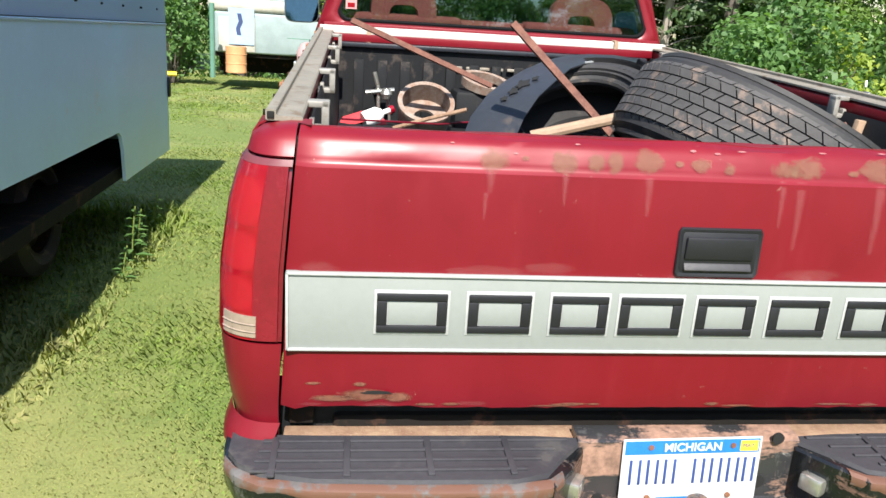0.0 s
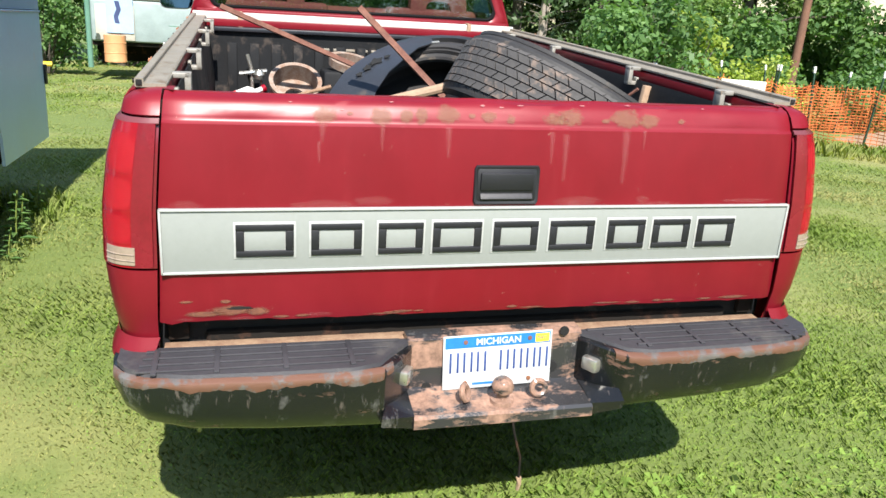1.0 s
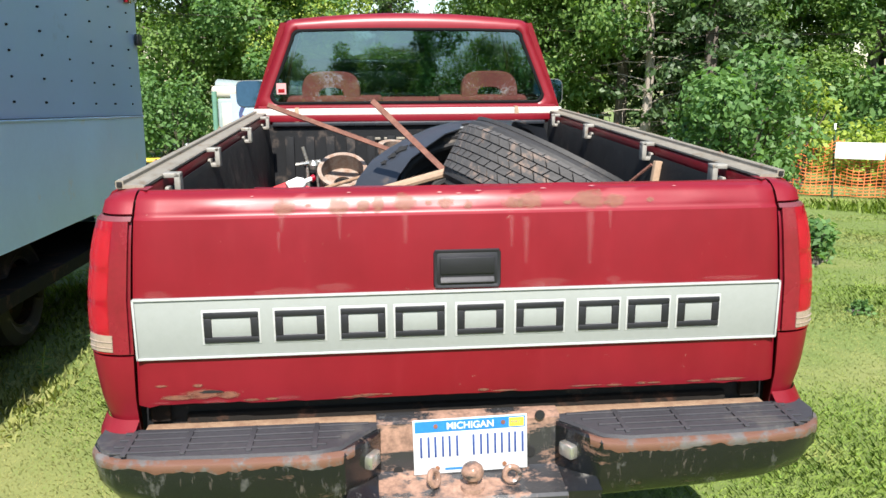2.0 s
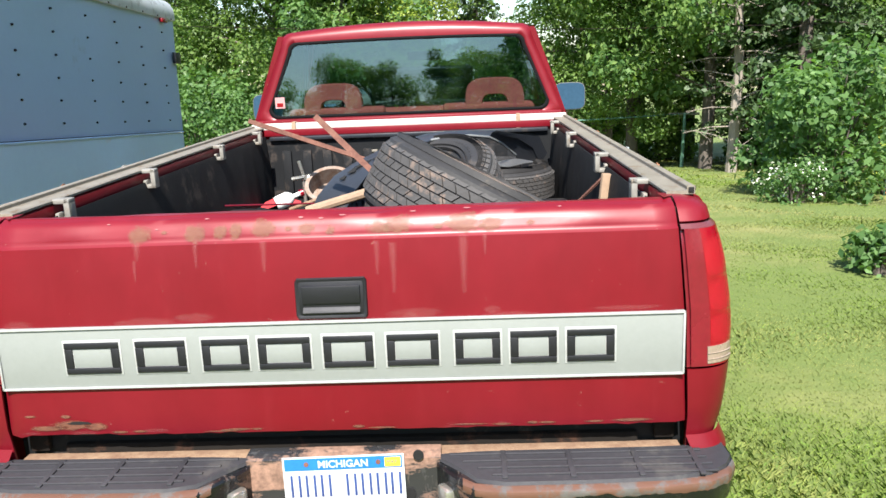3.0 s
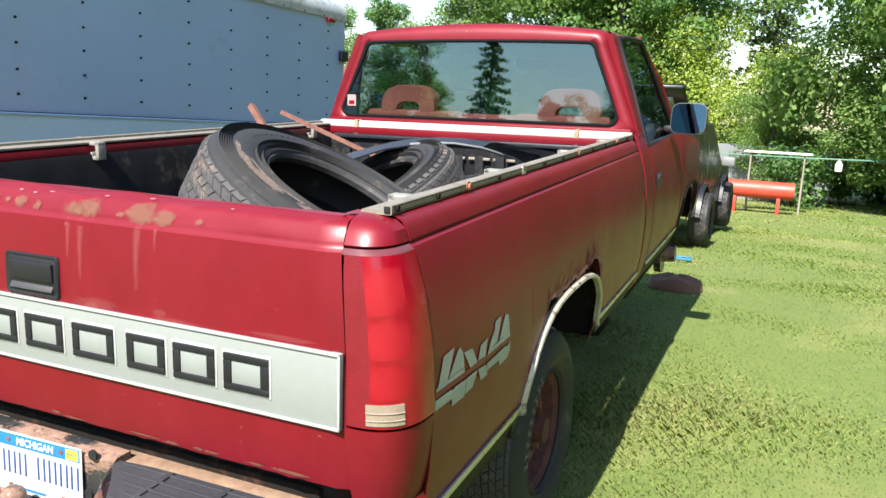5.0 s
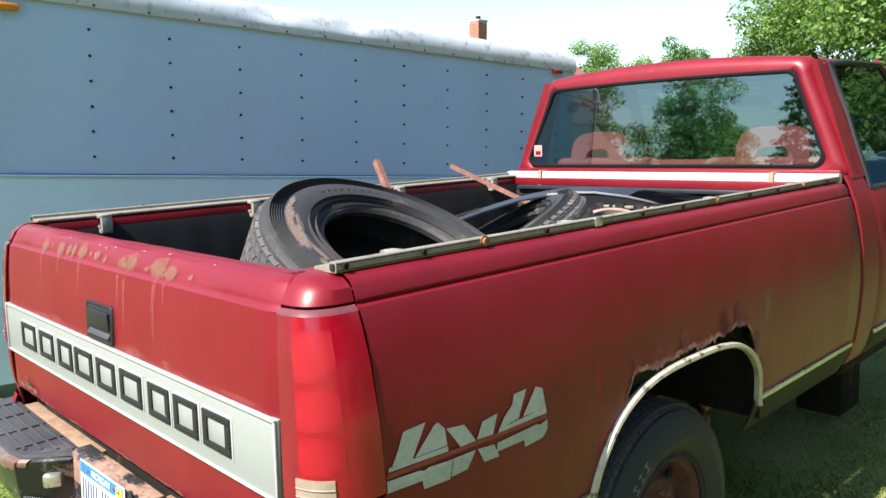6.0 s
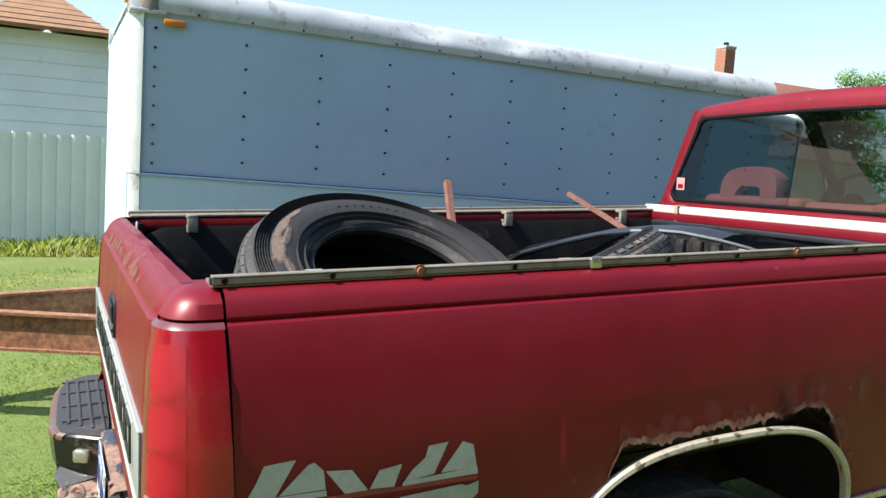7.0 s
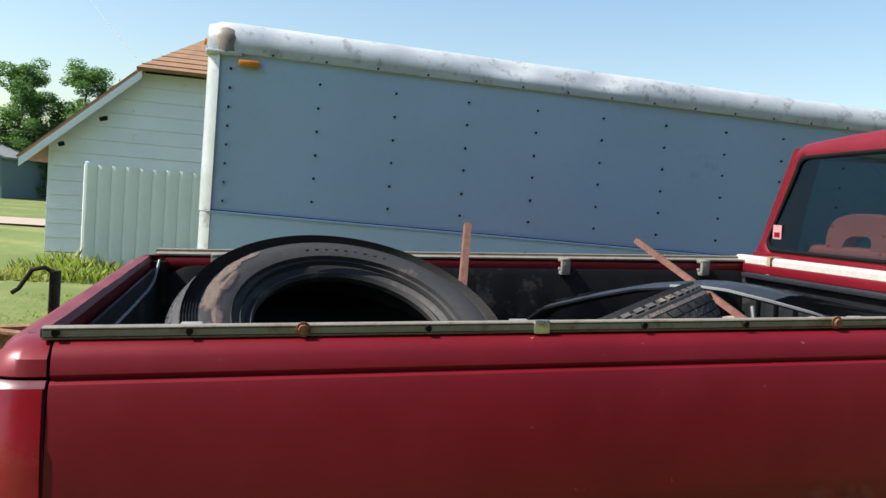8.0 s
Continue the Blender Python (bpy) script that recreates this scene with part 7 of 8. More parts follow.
def again(t, x, y, s=1.0, turn=0.0, stretch=1.0):
    c = copy_thing(t, pose(x, y, ground_z(x, y) - 0.05, 0, 0, turn))
    c.scale = (s, s, s * stretch)
    return c


maple = put(tree(3, 12.5, 4.4, 0.20, LEAF, 0.132, 640, "large leafy maple with a pale trunk at the lawn's edge", 0.16, 34), 4.8, 19.7, 0.86, 20, 1.3)
oak = put(tree(8, 13, 4.6, 0.26, LEAF, 0.140, 470, "tall broadleaf tree in the far wood", 0.18, 26), -6.3, 27)
ash = put(tree(15, 11, 3.6, 0.18, LEAF, 0.140, 500, "lighter green tree at the wood's edge", 0.12, 26), 1.2, 22, 0.36)
poplar = put(tree(21, 15, 3.4, 0.22, LEAF_BUSH, 0.18, 420, "slender dark green tree in the wood", 0.15, 28), 9.5, 20.5)
spruce = put(conifer(5, 11, 2.5, "dark spruce with drooping boughs"), 8.0, 16.5)
for i, (src, x, y, s, turn, st) in enumerate((
        (ash, -29.5, 44, 0.92, 40, 1.0), (ash, -26.6, 44, 0.80, 140, 1.0), (poplar, -20.4, 40, 0.62, 140, 1.0), (oak, -3.8, 28.5, 1.0, 100, 0.95), (ash, -11.2, 30, 0.74, 75, 1.0), (ash, -8.9, 29.5, 0.95, 160, 1.0), (poplar, -3.7, 25, 0.9, 10, 0.95), (ash, -4.0, 28, 1.0, 200, 1.0), (spruce, 0.75, 30, 0.8, 200, 1.25),
        (poplar, 6.2, 25, 0.9, 300, 1.0), (ash, 4.2, 20, 0.62, 50, 0.9), (oak, 7.2, 23, 1.0, 150, 1.0), (poplar, 6.4, 18.4, 0.8, 70, 1.0), (spruce, 9.0, 19, 1.0, 90, 1.05),
        (oak, 12.5, 22, 0.95, 20, 1.0), (poplar, 15.5, 21.5, 0.95, 190, 0.95), (oak, 17.5, 24, 1.0, 240, 1.0), (poplar, 20.5, 19.5, 1.0, 33, 1.0), (oak, 24, 18, 1.0, 77, 1.0), (poplar, 26, 12.5, 1.0, 120, 1.0), (oak, 31, 16, 1.15, 10, 1.0), (ash, 11.5, 21.0, 0.8, 310, 0.9),
        # row out of view at +x: dims the truck's side, mirrors in its glass
        (oak, 27, 6, 1.4, 60, 1.1), (oak, 29, -3, 1.45, 200, 1.1), (poplar, 23, 1.5, 1.2, 15, 0.9), (poplar, 22, 8.5, 1.15, 310, 0.9), (oak, 25, -8, 1.35, 250, 1.1), (poplar, 22, -3.5, 1.1, 120, 0.9), (poplar, 23, -13, 1.2, 80, 0.95),
        (oak, 1.5, -50, 0.9, 40, 0.9), (ash, -5.5, -52, 1.0, 240, 0.9), (ash, 3.8, -55, 1.12, 200, 0.9), (oak, -9.5, -54, 0.94, 10, 0.9), (oak, 8.8, -52, 1.0, 310, 0.9), (poplar, -11.5, -40, 0.55, 80, 0.9), (spruce, -11.2, -27, 0.85, 140, 1.0), (poplar, -1.6, -57, 0.88, 30, 0.9), (poplar, 3.0, -36, 0.78, 30, 1.0), (ash, 13, -50, 1.0, 130, 0.9), (oak, 17, -46, 0.88, 220, 0.9),
        (spruce, -21, -24, 1.25, 15, 1.0), (oak, -27, -22, 0.8, 70, 0.9), (ash, -17, -29, 0.9, 33, 0.9), (oak, -22, -40, 0.8, 15, 0.85), (poplar, -14, -46, 0.42, 66, 0.8), (oak, -7, -45, 0.45, 66, 0.85), (poplar, -10.5, -44, 0.40, 12, 0.8), (poplar, -4.2, -47, 0.34, 212, 0.8), (ash, -1, -46, 0.42, 266, 0.9), (oak, 6, -46, 0.38, 300, 0.85), (oak, 14, -44, 0.42, 100, 0.9), (spruce, 22, -36, 0.9, 20, 1.0), (oak, -30, -34, 0.75, 100, 0.9),
        (poplar, -52, -13.2, 0.71, 30, 0.84), (poplar, -50.5, -11.9, 0.57, 200, 0.84), (poplar, -52, -9.4, 0.76, 130, 0.81), (poplar, -54, -7.4, 0.6, 300, 0.84), (spruce, -53, -15.6, 0.80, 10, 0.95), (oak, -56, -10.6, 0.6, 75, 0.82), (oak, -48, -24, 0.7, 200, 0.85), (spruce, -53, -18, 0.9, 30, 0.9), (spruce, -51, -16.5, 0.8, 77, 0.9), (poplar, -44, -30, 0.85, 10, 0.8), (oak, -55, -4, 0.85, 280, 0.85), (ash, -36, -34, 0.9, 80, 0.9), (oak, -26, -30, 0.9, 5, 0.9))):
    again(src, x, y, s, turn, st)


def bush(seed, x, y, rx, h, leaf, size, per, label, name="bush", flowers=False):
    r = np.random.default_rng(seed)
    t = thing(name, label, "bush", pose(x, y, ground_z(x, y) - 0.03), "bushes round the yard")
    b = bmesh.new()
    clumps = []
    for k in range(26):
        a, f = k * 2.4, r.uniform(0.15, 1.0)
        q = rx * r.uniform(0.2, 0.85) * math.sin(math.pi * (0.2 + 0.62 * f))
        c = (math.cos(a) * q, math.sin(a) * q, h * f * 0.85)
        clumps.append((c, rx * r.uniform(0.22, 0.42)))
        tube([(0.1 * math.cos(a), 0.1 * math.sin(a), 0), (c[0] * 0.6, c[1] * 0.6, c[2] * 0.7), c], 0.02, 5, bm=b, taper=0.006)
    part("stem", b, BARK, t)
    v = leaf_cloud(r, clumps, per, size, 0.9)
    quad_mesh("foliage", v, len(v) // 4, leaf, parent=t)
    if flowers:
        v = leaf_cloud(r, [((c[0] * 1.1, c[1] * 1.1, c[2] + 0.05), q * 0.9) for c, q in clumps[::2]], 260, 0.045, 0.9)
        quad_mesh("blossom", v, len(v) // 4, PETAL, parent=t)
    return t


bush(31, 6.15, 11.0, 1.6, 2.7, LEAF_BUSH, 0.11, 900, "large round dark green bush on the lawn")
bush(32, 7.35, 11.3, 0.80, 2.3, LEAF_YELLOW, 0.10, 700, "yellow-green bush beside the dark one")
bush(33, 5.2, 9.9, 0.62, 0.75, LEAF_BUSH, 0.06, 1500, "low bush covered in white blossom", "flower_bush", True)
bush(34, 3.60, 4.42, 0.34, 0.40, LEAF_BUSH, 0.07, 2200, "low clump of weeds on the lawn", "weed_clump")
bush(35, 3.1, 2.9, 0.13, 0.10, LEAF_BUSH, 0.028, 5200, "small dry clump of weeds", "weed_clump")
bush(36, 10.5, 13.5, 1.3, 1.5, LEAF_YELLOW, 0.10, 600, "tall weeds behind the orange fence", "weed_clump")
bush(37, 12.5, 12.5, 1.4, 1.6, LEAF_BUSH, 0.10, 600, "tall weeds behind the orange fence", "weed_clump")
bush(38, -5.2, 19, 1.5, 2.6, LEAF_BUSH, 0.11, 600, "dense green shrub behind the trailer")
bush(39, -6.6, 18, 1.4, 2.9, LEAF_BUSH, 0.12, 600, "dense green shrub behind the trailer")
for i, (x, y, q, h) in enumerate(((2.4, 23.5, 1.5, 1.9), (0.2, 24.5, 1.6, 2.1), (6.4, 22.5, 1.4, 1.8), (8.4, 20.5, 1.4, 1.9), (-1.8, 25, 1.6, 2.2), (-4.0, 24, 1.6, 2.4), (10.6, 18.5, 1.5, 2.2))):
    bush(50 + i, x, y, q, h, LEAF_BUSH if i % 2 else LEAF, 0.14, 420, "undergrowth at the edge of the wood", "undergrowth")


bush(57, 1.85, 20.6, 1.15, 1.7, LEAF_BUSH, 0.12, 520, "undergrowth in front of the block wall", "undergrowth")
bush(71, -1.4, 24.5, 2.6, 6.0, LEAF_YELLOW, 0.085, 950, "tall yellow-green thicket behind the parked car", "thicket")
bush(72, 1.2, 24.8, 2.3, 5.0, LEAF_YELLOW, 0.085, 950, "tall yellow-green thicket behind the parked car", "thicket")
shrub = bush(70, 12.8, 17.5, 1.9, 3.0, LEAF_BUSH, 0.17, 330, "dense undergrowth below the far trees", "undergrowth")
for i, (x, y, q) in enumerate(((15.5, 21.5, 1.1), (18.5, 18.5, 1.1), (21.5, 16, 1.2), (24, 13, 1.2), (25, 9, 1.2), (14.6, 24, 1.3), (19.5, 22.5, 1.4), (27, 17, 1.5), (4.4, 25.5, 1.1), (10.8, 22.5, 1.2), (26.5, 4, 1.2), (24, -1.0, 1.2), (24.5, -5.5, 1.2), (23.5, 5.5, 1.1), (-8.0, 25, 1.2), (-12, 26, 1.2), (-51, -13, 1.6), (-51.5, -10.5, 1.6), (-53, -8.3, 1.7))):
    again(shrub, x, y, q, 57 * i)


# ---- things on the lawn ----
def t_post(f, x, y, h, lean):
    p = part("fence_post", box(0.026, 0.026, h, (0, 0, h / 2)), POST_GREEN, f, m=pose(x, y, ground_z(x, y) - 0.05, lean, lean * 0.6, 0))
    part("post_tip", box(0.036, 0.036, 0.11, (0, 0, h - 0.02), 0.008), WHITE, p)


def orange_fence(pts, label):
    f = thing("orange_fence", label, "fence", Matrix(), "orange mesh fences")
    for i, (x, y) in enumerate(pts):
        t_post(f, x, y, 1.30, (2, -3, 4, -1, 3, -4)[i % 6])
    for (x0, y0), (x1, y1) in zip(pts, pts[1:]):
        n, rows = 26, 15
        b = bmesh.new()
        d = Vector((x1 - x0, y1 - y0, 0))
        nn = Vector((-d.y, d.x, 0)).normalized()

        def at(u, v):
            sag = -0.10 * math.sin(math.pi * u) * v + 0.03 * math.sin(7 * u + x0) * v
            wob = 0.05 * math.sin(9 * u + 4 * v)
            x, y = x0 + d.x * u, y0 + d.y * u
            return Vector((x, y, ground_z(x, y) + 0.05 + v * 0.92 + sag)) + nn * wob
        for r in range(rows + 1):
            v = r / rows
            hw = 0.0065
            for k in range(n):
                p0, p1 = at(k / n, v), at((k + 1) / n, v)
                up = Vector((0, 0, hw))
                b.faces.new([b.verts.new(q) for q in (p0 - up, p1 - up, p1 + up, p0 + up)])
        cols = int(d.length / 0.09)
        for k in range(cols + 1):
            u = k / cols
            side = d.normalized() * 0.005
            for r in range(0, rows, 4):
                p0, p1 = at(u, r / rows), at(u, (r + 4) / rows)
                b.faces.new([b.verts.new(q) for q in (p0 - side, p0 + side, p1 + side, p1 - side)])
        part("mesh_net", b, ORANGE, f, "torn orange plastic mesh", smooth=0)
    return f


orange_fence([(8.5, 10.3), (8.85, 9.6), (9.3, 8.8), (9.9, 7.8), (10.8, 6.4)], "sagging orange mesh fence on green metal posts")
orange_fence([(8.5, 10.3), (9.8, 12.2), (11.4, 11.9), (13.4, 11.0), (15.6, 9.8)], "sagging orange mesh fence on green metal posts further off")
orange_fence([(7.15, 11.1), (7.8, 10.75), (8.5, 10.3)], "short stretch of orange mesh fence behind the bush")
sign = part("blank_sign", box(0.75, 0.02, 0.28, (0, 0, 0), 0.004), WHITE, m=pose(8.0, 10.42, 0.60, 4, 0, -28))
tagged(sign, "plain white sign board on the orange fence", "sign")
dirt = part("bare_soil", loft([[(12.2 + 2.4 * math.cos(a) * q, 9.6 + 1.7 * math.sin(a) * q, -0.30 + 0.55 * (1 - q)) for a in (2 * math.pi * k / 24 for k in range(24))] for q in (1.0, 0.6, 0.15)]), DIRT)
tagged(dirt, "heap of bare tan soil inside the orange fence", "soil", kind="structure")
pole = thing("utility_pole", "brown wooden utility pole with wires", "utility pole", pose(12.55, 15.0, -0.5, 0, 1.5, 0))
part("pole_shaft", tube([(0, 0, -0.3), (0, 0, 4.5), (0, 0, 9.0)], 0.105, 12, taper=0.09), POLE, pole)
part("cross_arm", box(1.8, 0.10, 0.12, (0, 0, 8.4), 0.01), POLE, pole)


def cable(name, a, b, sag, r, label, mat=None):
    a, b = Vector(a), Vector(b)
    pts = [a.lerp(b, k / 16) - Vector((0, 0, sag * 4 * (k / 16) * (1 - k / 16))) for k in range(17)]
    tagged(part(name, tube(pts, r, 5), mat or UNDER), label, "cable")


cable("overhead_cable", (12.6, 15.0, 2.85), (-30, 24, 6.4), 0.9, 0.008, "dark overhead cable across the yard")
cable("overhead_cable", (12.6, 15.0, 2.85), (40, 6, 6.0), 0.6, 0.008, "dark overhead cable across the yard")
cable("service_cable", (-14.75, -1.60, 3.90), (-26, -7.5, 12.0), 0.5, 0.005, "thin service cable rising from the garage roof", ALU)
cable("overhead_cable", (-16.0, -3.7, 2.45), (-30, -16.0, 3.9), 0.3, 0.010, "dark cable running to the garage eave")
cl = thing("clothesline_pole", "pale green steel T-shaped clothesline pole", "clothesline", pose(5.97, 19.0, -0.52, 0, 2.0, 0))
part("upright", tube([(0, 0, -0.1), (0, 0, 1.46)], 0.045, 10), POST_PALE, cl)
part("cross_bar", tube([(-0.40, 0.10, 1.44), (0.36, -0.08, 1.46)], 0.035, 8), ALU, cl)
for dx, dy in ((-0.25, 0.07), (0.1, -0.02), (0.25, -0.06)):
    cable("clothesline_wire", (5.99 + dx, 19.0 + dy, 0.94), (-2.0 + dx, 18.0 + dy, 0.86), 0.06, 0.010, "thin green clothesline wire over the lawn", POST_PALE)
bottle = thing("hanging_bottle", "white plastic bottle hung on the clothesline", "bottle", pose(2.69, 18.6, 0.70))
part("bottle_body", revolve([(0.0, -0.13), (0.075, -0.12), (0.08, 0.04), (0.04, 0.11), (0.02, 0.16), (0.0, 0.16)], 16, closed=False), WHITE, bottle)
part("bottle_hook", tube([(0, 0, 0.15), (0, 0, 0.22)], 0.006, 6), UNDER, bottle)
dead = thing("dead_tree", "bare grey dead tree with broken twigs", "tree", pose(6.6, 17.0, -0.5))
db = bmesh.new()
tube([(0, 0, -0.2), (0.1, 0, 2.5), (0.05, 0.1, 5.0), (0.2, 0, 7.5)], 0.14, 8, bm=db, taper=0.04)
tr = random.Random(4)
for k in range(46):
    z = 0.6 + 6.6 * k / 46
    a = k * 2.3
    ln = 1.5 * (1 - z / 10) * tr.uniform(0.6, 1.2)
    p = Vector((math.cos(a) * ln, math.sin(a) * ln, z + ln * tr.uniform(-0.25, 0.35)))
    tube([(0.08, 0, z), Vector((0.08, 0, z)).lerp(p, 0.5) + Vector((0, 0, 0.06)), p], 0.022, 4, bm=db, taper=0.006)
    for q in range(4):
        o = Vector((0.08, 0, z)).lerp(p, 0.4 + 0.15 * q)
        tube([o, o + Vector((tr.uniform(-0.35, 0.35), tr.uniform(-0.35, 0.35), tr.uniform(-0.3, 0.25)))], 0.008, 3, bm=db, taper=0.003)
part("dead_wood", db, DEADWOOD, dead)

# car with its tailgate raised
car = thing("off_road_car", "dark green boxy off-road car with its tailgate raised", "car", pose(-0.27, 9.05, -0.11, 0, 0, -2))
body = [(0.0, 0.46), (0.0, 0.95), (0.03, 1.02), (0.10, 1.58), (0.16, 1.64), (2.1, 1.66), (2.3, 1.60), (2.75, 1.06), (3.9, 0.96), (3.98, 0.85), (3.98, 0.46)]
rings = []
for x, q in ((-0.83, 0.97), (-0.80, 0.995), (-0.70, 1.0), (0.70, 1.0), (0.80, 0.995), (0.83, 0.97)):
    rings.append([(x * (0.88 if z > 1.2 else 1.0), y, 0.46 + (z - 0.46) * q) for y, z in body])
part("body", loft(rings), JEEP, car)
part("cargo_opening", box(1.30, 0.02, 0.74, (0, -0.012, 1.14), 0.02), HEAT, car)
part("cargo_frame", loft([[(x * w, -0.014, 1.12 + z * h) for x, z in ((-1, -1), (1, -1), (0.9, 1), (-0.9, 1))] for w, h in ((0.72, 0.43), (0.66, 0.38))], caps=False), JEEP, car)
gate2 = part("raised_tailgate", box(1.40, 0.88, 0.07, (0, -0.33, 1.88), 0.03, rot=(-26, 0, 0)), JEEP, car)
part("tailgate_glass", box(1.10, 0.46, 0.012, (0, -0.348, 1.843), 0.004, rot=(-26, 0, 0)), PALE_GLASS, gate2, "pale sky-lit tailgate glass")
part("bumper", box(1.60, 0.14, 0.14, (0, -0.06, 0.60), 0.03, 3), CHROME, car)
for s in (1, -1):
    tl = part("tail_lamp", box(0.16, 0.03, 0.22, (s * 0.74, -0.012, 0.84), 0.008), LAMP_RED, car)
    part("amber_lens", box(0.15, 0.012, 0.08, (s * 0.74, -0.030, 0.79), 0.004), AMBER, tl)
    part("side_glass", box(0.012, 0.85, 0.40, (s * 0.748, 0.72, 1.36), 0.004, rot=(0, -s * 4, 0)), PANE, car)
    part("side_glass", box(0.012, 0.95, 0.40, (s * 0.748, 1.70, 1.36), 0.004, rot=(0, -s * 4, 0)), PANE, car)
    for y in (0.75, 3.2):
        w = new("wheel")
        w.parent = car
        w.matrix_local = pose(s * 0.86, y, 0.36, 0, 90 * s, 0)
        part("tyre", tyre_mesh(0.37, 0.20, 0.26), RUBBER, w)
        part("tread", tread_mesh(0.37, 0.26, 5, 30), RUBBER, w)
        part("rim", revolve([(0.205, 0.09), (0.18, 0.03), (0.10, 0.05), (0.06, 0.08), (0.0, 0.08), (0.0, 0.0), (0.18, -0.02), (0.2, -0.07)], 24), UNDER, w)
        part("wheel_flare", loft([[(s * (0.80 + d * 0.9), y + 0.45 * math.sin(a), 0.36 + 0.45 * math.cos(a) + e) for a in (lerp(-1.4, 1.4, k / 12) for k in range(13))] for d, e in ((0.0, 0.0), (0.10, 0.0), (0.10, 0.03), (0.0, 0.05))], closed=False), BLACK, car)
    part("side_mirror", box(0.20, 0.10, 0.14, (s * 0.95, 2.55, 1.08), 0.03), GREY_EDGE, car, "pale side mirror")
    part("door_gap", box(0.006, 0.012, 0.62, (s * 0.832, 1.55, 0.80)), HEAT, car)
    part("side_strip", box(0.012, 2.6, 0.05, (s * 0.835, 1.8, 0.72), 0.004), BLACK, car)
wall = tagged(part("block_wall", box(3.6, 0.3, 1.75, (0.9, 22.0, 0.10), 0.0), GREY_WALL), "long grey block wall at the wood's edge", "wall", kind="structure")
tank = thing("red_tank", "long faded red steel tank lying on the grass", "tank", pose(0.62, 17.2, -0.42, 0, 0, 0))
part("tank_shell", cyl(0.19, 2.4, (0, 0, 0.56), 24, "X"), RED_TANK, tank)
for x in (-0.9, 0.0, 0.9):
    part("tank_leg", box(0.08, 0.3, 0.40, (x, 0, 0.20), 0.01), RED_TANK, tank)
hose2 = part("blue_hose", tube([(0.55 + 0.11 * math.cos(a) + 0.004 * a, 8.0 + 0.09 * math.sin(a), -0.01 + 0.006 * math.sin(3 * a)) for a in (0.35 * k for k in range(40))], 0.010, 6), BLUE_TARP)
tagged(hose2, "coiled blue hose on the grass", "hose")
scrap = part("scrap_lump", loft([[(0.78 + 0.24 * q * math.cos(a), 6.0 + 0.16 * q * math.sin(a), 0.02 + h + 0.02 * math.sin(3 * a)) for a in (2 * math.pi * k / 20 for k in range(20))] for q, h in ((1.0, 0.0), (1.02, 0.05), (0.85, 0.11), (0.45, 0.14), (0.1, 0.145))]), ROCK)
tagged(scrap, "faded reddish lump of scrap on the grass", "scrap")

# camper and clutter behind the trailer
camper = thing("camper_shell", "white and green camper with a covered top behind the lawn", "camper", pose(-3.05, 18.6, -0.12, 0, 0, 3))
part("camper_body", box(3.0, 1.6, 0.95, (0.55, 0.6, 1.02), 0.05, 3), GREY_TARP, camper)
part("camper_front", box(0.85, 0.04, 0.80, (-0.42, -0.22, 0.98), 0.01), CREAM_PAINT, camper)
part("camper_top", box(2.6, 1.6, 0.30, (0.2, 0.6, 1.66), 0.10, 3), CREAM_PAINT, camper)
part("camper_cover", loft([[(x, 0.6 + 0.7 * math.cos(a), 1.82 + 0.14 * math.sin(a) * (1 + 0.2 * math.sin(5 * x))) for a in (2 * math.pi * k / 14 for k in range(14))] for x in (-1.0, -0.5, 0.0, 0.5, 1.0, 1.5)]), GREY_TARP, camper)
# dark board added in place of the black shade below the camper
part("camper_shadow_board", box(2.8, 0.04, 0.52, (0.4, 1.30, 0.26), 0.01), UNDER, camper)
part("camper_frame", box(2.8, 1.4, 0.10, (0.4, 0.6, 0.50), 0.01), UNDER, camper)
for x in (-0.75, 1.6):
    part("camper_leg", box(0.10, 0.10, 0.48, (x, 0.3, 0.24)), UNDER, camper)
sheet = thing("hanging_sheet", "pale blue sheet with a dark blue pattern", "sheet", pose(-3.35, 18.32, 1.05))
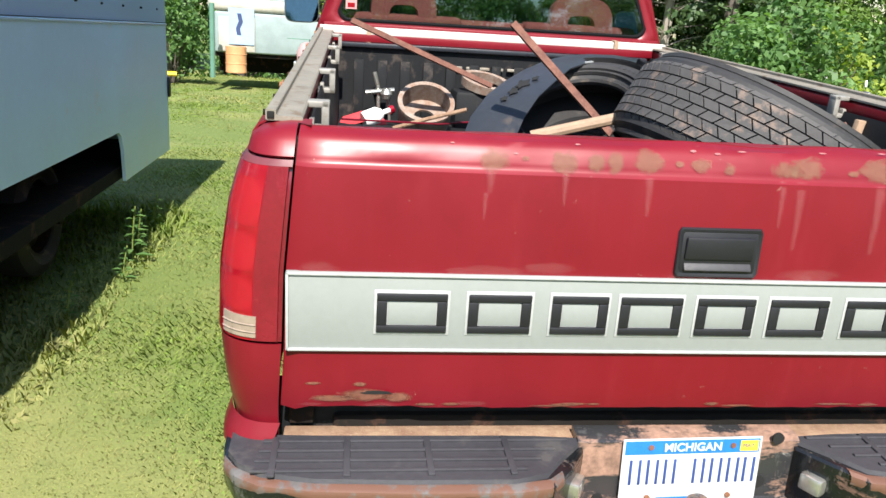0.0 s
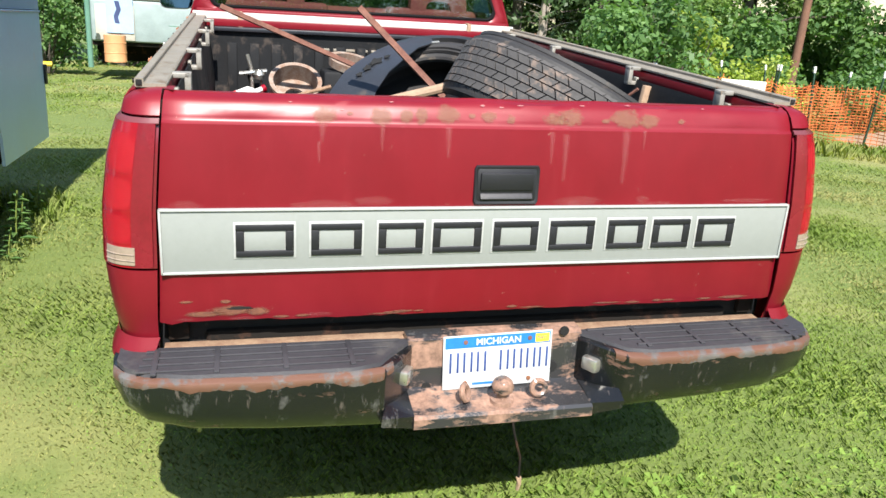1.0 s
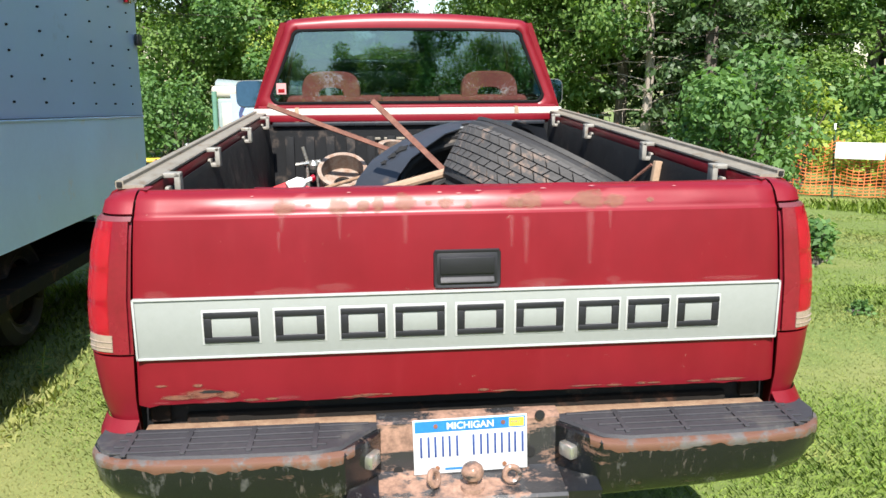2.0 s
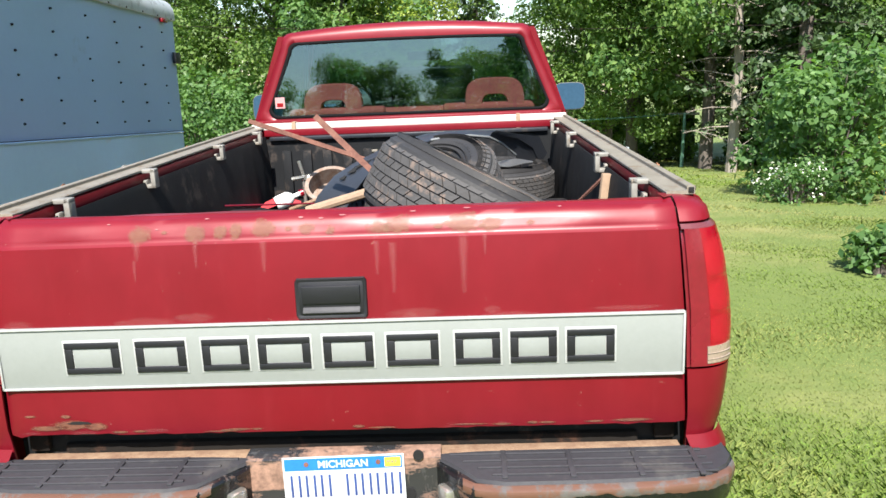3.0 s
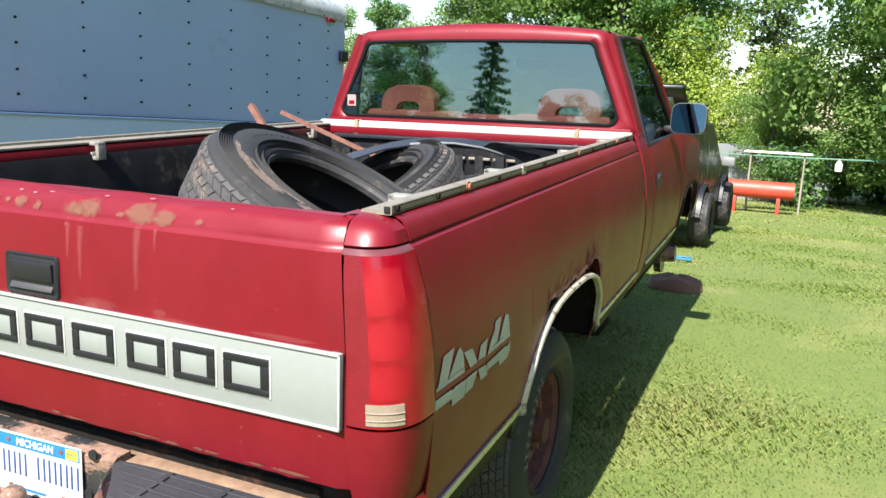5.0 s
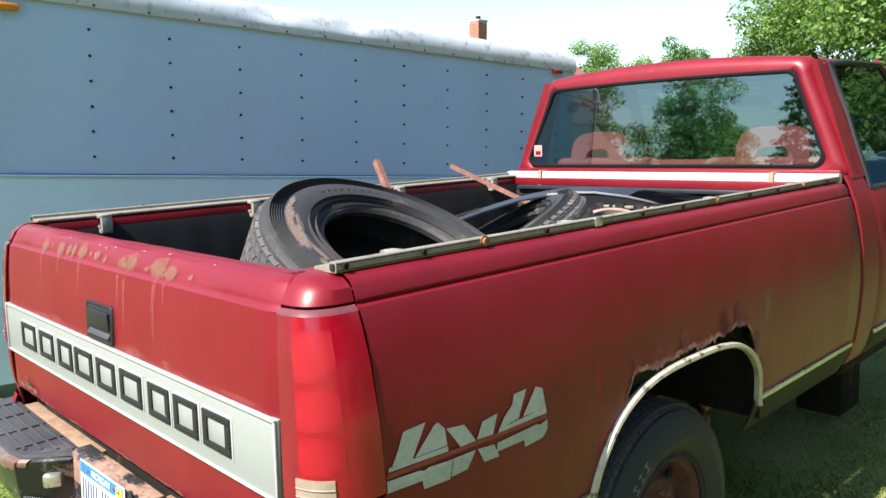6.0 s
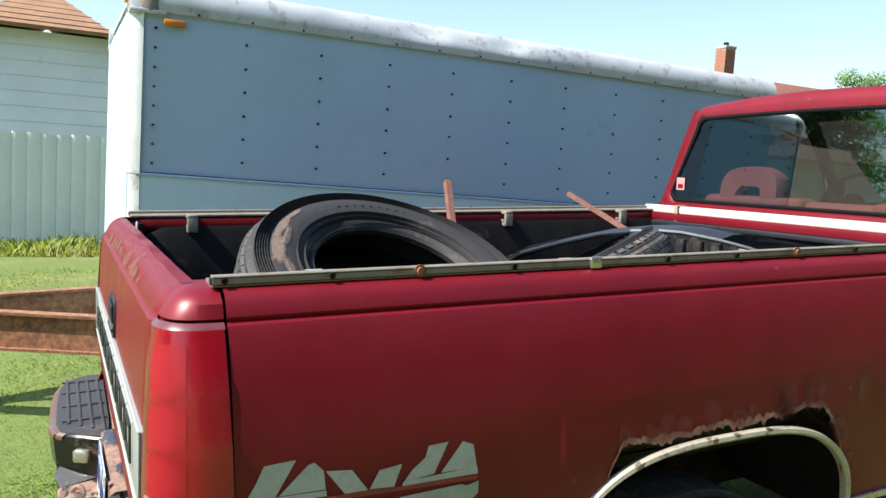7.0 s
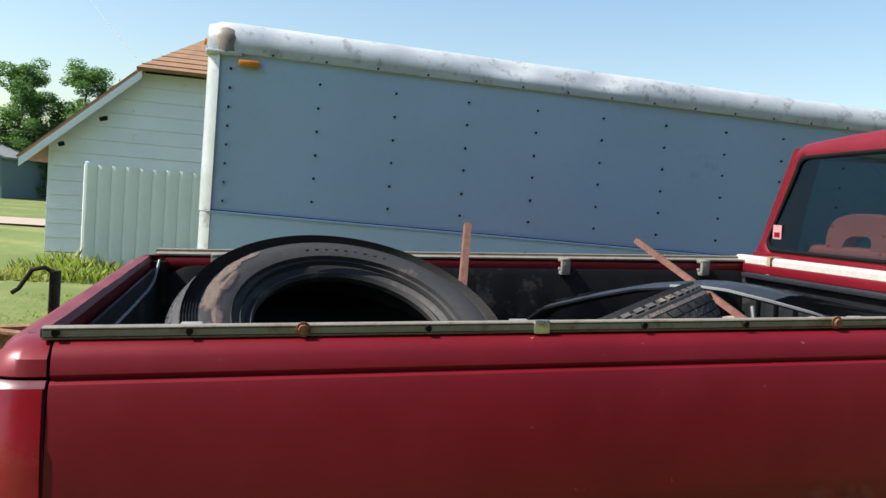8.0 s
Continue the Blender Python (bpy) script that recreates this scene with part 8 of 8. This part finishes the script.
cl_b = loft([[(x, 0.02 * math.sin(x * 9 + z), z) for z in (-0.42, -0.2, 0.0, 0.2, 0.42)] for x in (-0.30, -0.15, 0.0, 0.15, 0.30)], closed=False)
part("cloth", thick(cl_b, 0.006), PALE_BLUE, sheet)
part("dark_pattern", thick(loft([[(-0.05 + dx + w, -0.022, z) for w in (-0.05, 0.05)] for dx, z in ((0.0, 0.30), (0.04, 0.12), (-0.03, -0.05), (0.0, -0.2))], closed=False), 0.003), INK_BLUE, sheet)
gp = part("green_post", tube([(-3.88, 17.4, -0.1), (-3.88, 17.4, 1.55)], 0.06, 10), POST_PALE)
tagged(gp, "green steel clothesline post", "post")
drum = thing("rusty_drum", "orange rusty drum under the camper", "drum", pose(-3.42, 17.9, 0.0))
part("drum_shell", revolve([(0.0, 0.0), (0.24, 0.0), (0.245, 0.02), (0.24, 0.04), (0.24, 0.20), (0.25, 0.21), (0.24, 0.22), (0.24, 0.42), (0.25, 0.43), (0.24, 0.44), (0.24, 0.60), (0.0, 0.60)], 28, closed=False), BARREL, drum)
yb = thing("yellow_frame", "yellow steel A-frame lying by the bushes", "frame", pose(-4.9, 15.5, 0.0, 0, 0, 10))
part("frame_beam", tube([(-0.7, 0, 0.08), (0.6, 0, 0.08)], 0.05, 6), YELLOW_PAINT, yb)
part("frame_brace", tube([(-0.55, 0, 0.10), (-0.95, 0.05, 0.62)], 0.04, 6), YELLOW_PAINT, yb)
pink = part("pink_bundle", loft([[(-1.72 + 0.24 * q * math.cos(a), 17.2 + 0.2 * q * math.sin(a), 0.45 + h) for a in (2 * math.pi * k / 12 for k in range(12))] for q, h in ((0.7, -0.45), (1.0, -0.1), (1.0, 0.15), (0.6, 0.34), (0.1, 0.38))]), STICKER)
tagged(pink, "pink covered bundle beside the camper", "bundle")

bench = thing("trestle_table", "pale trestle table at the lawn's far edge", "table", pose(1.40, 17.7, -0.45))
part("tabletop", box(1.40, 0.60, 0.03, (0, 0, 1.40), 0.01), WHITE, bench)
for x in (-0.55, 0.55):
    for y in (-0.22, 0.22):
        part("leg", box(0.03, 0.03, 1.40, (x, y, 0.68)), DEADWOOD, bench)
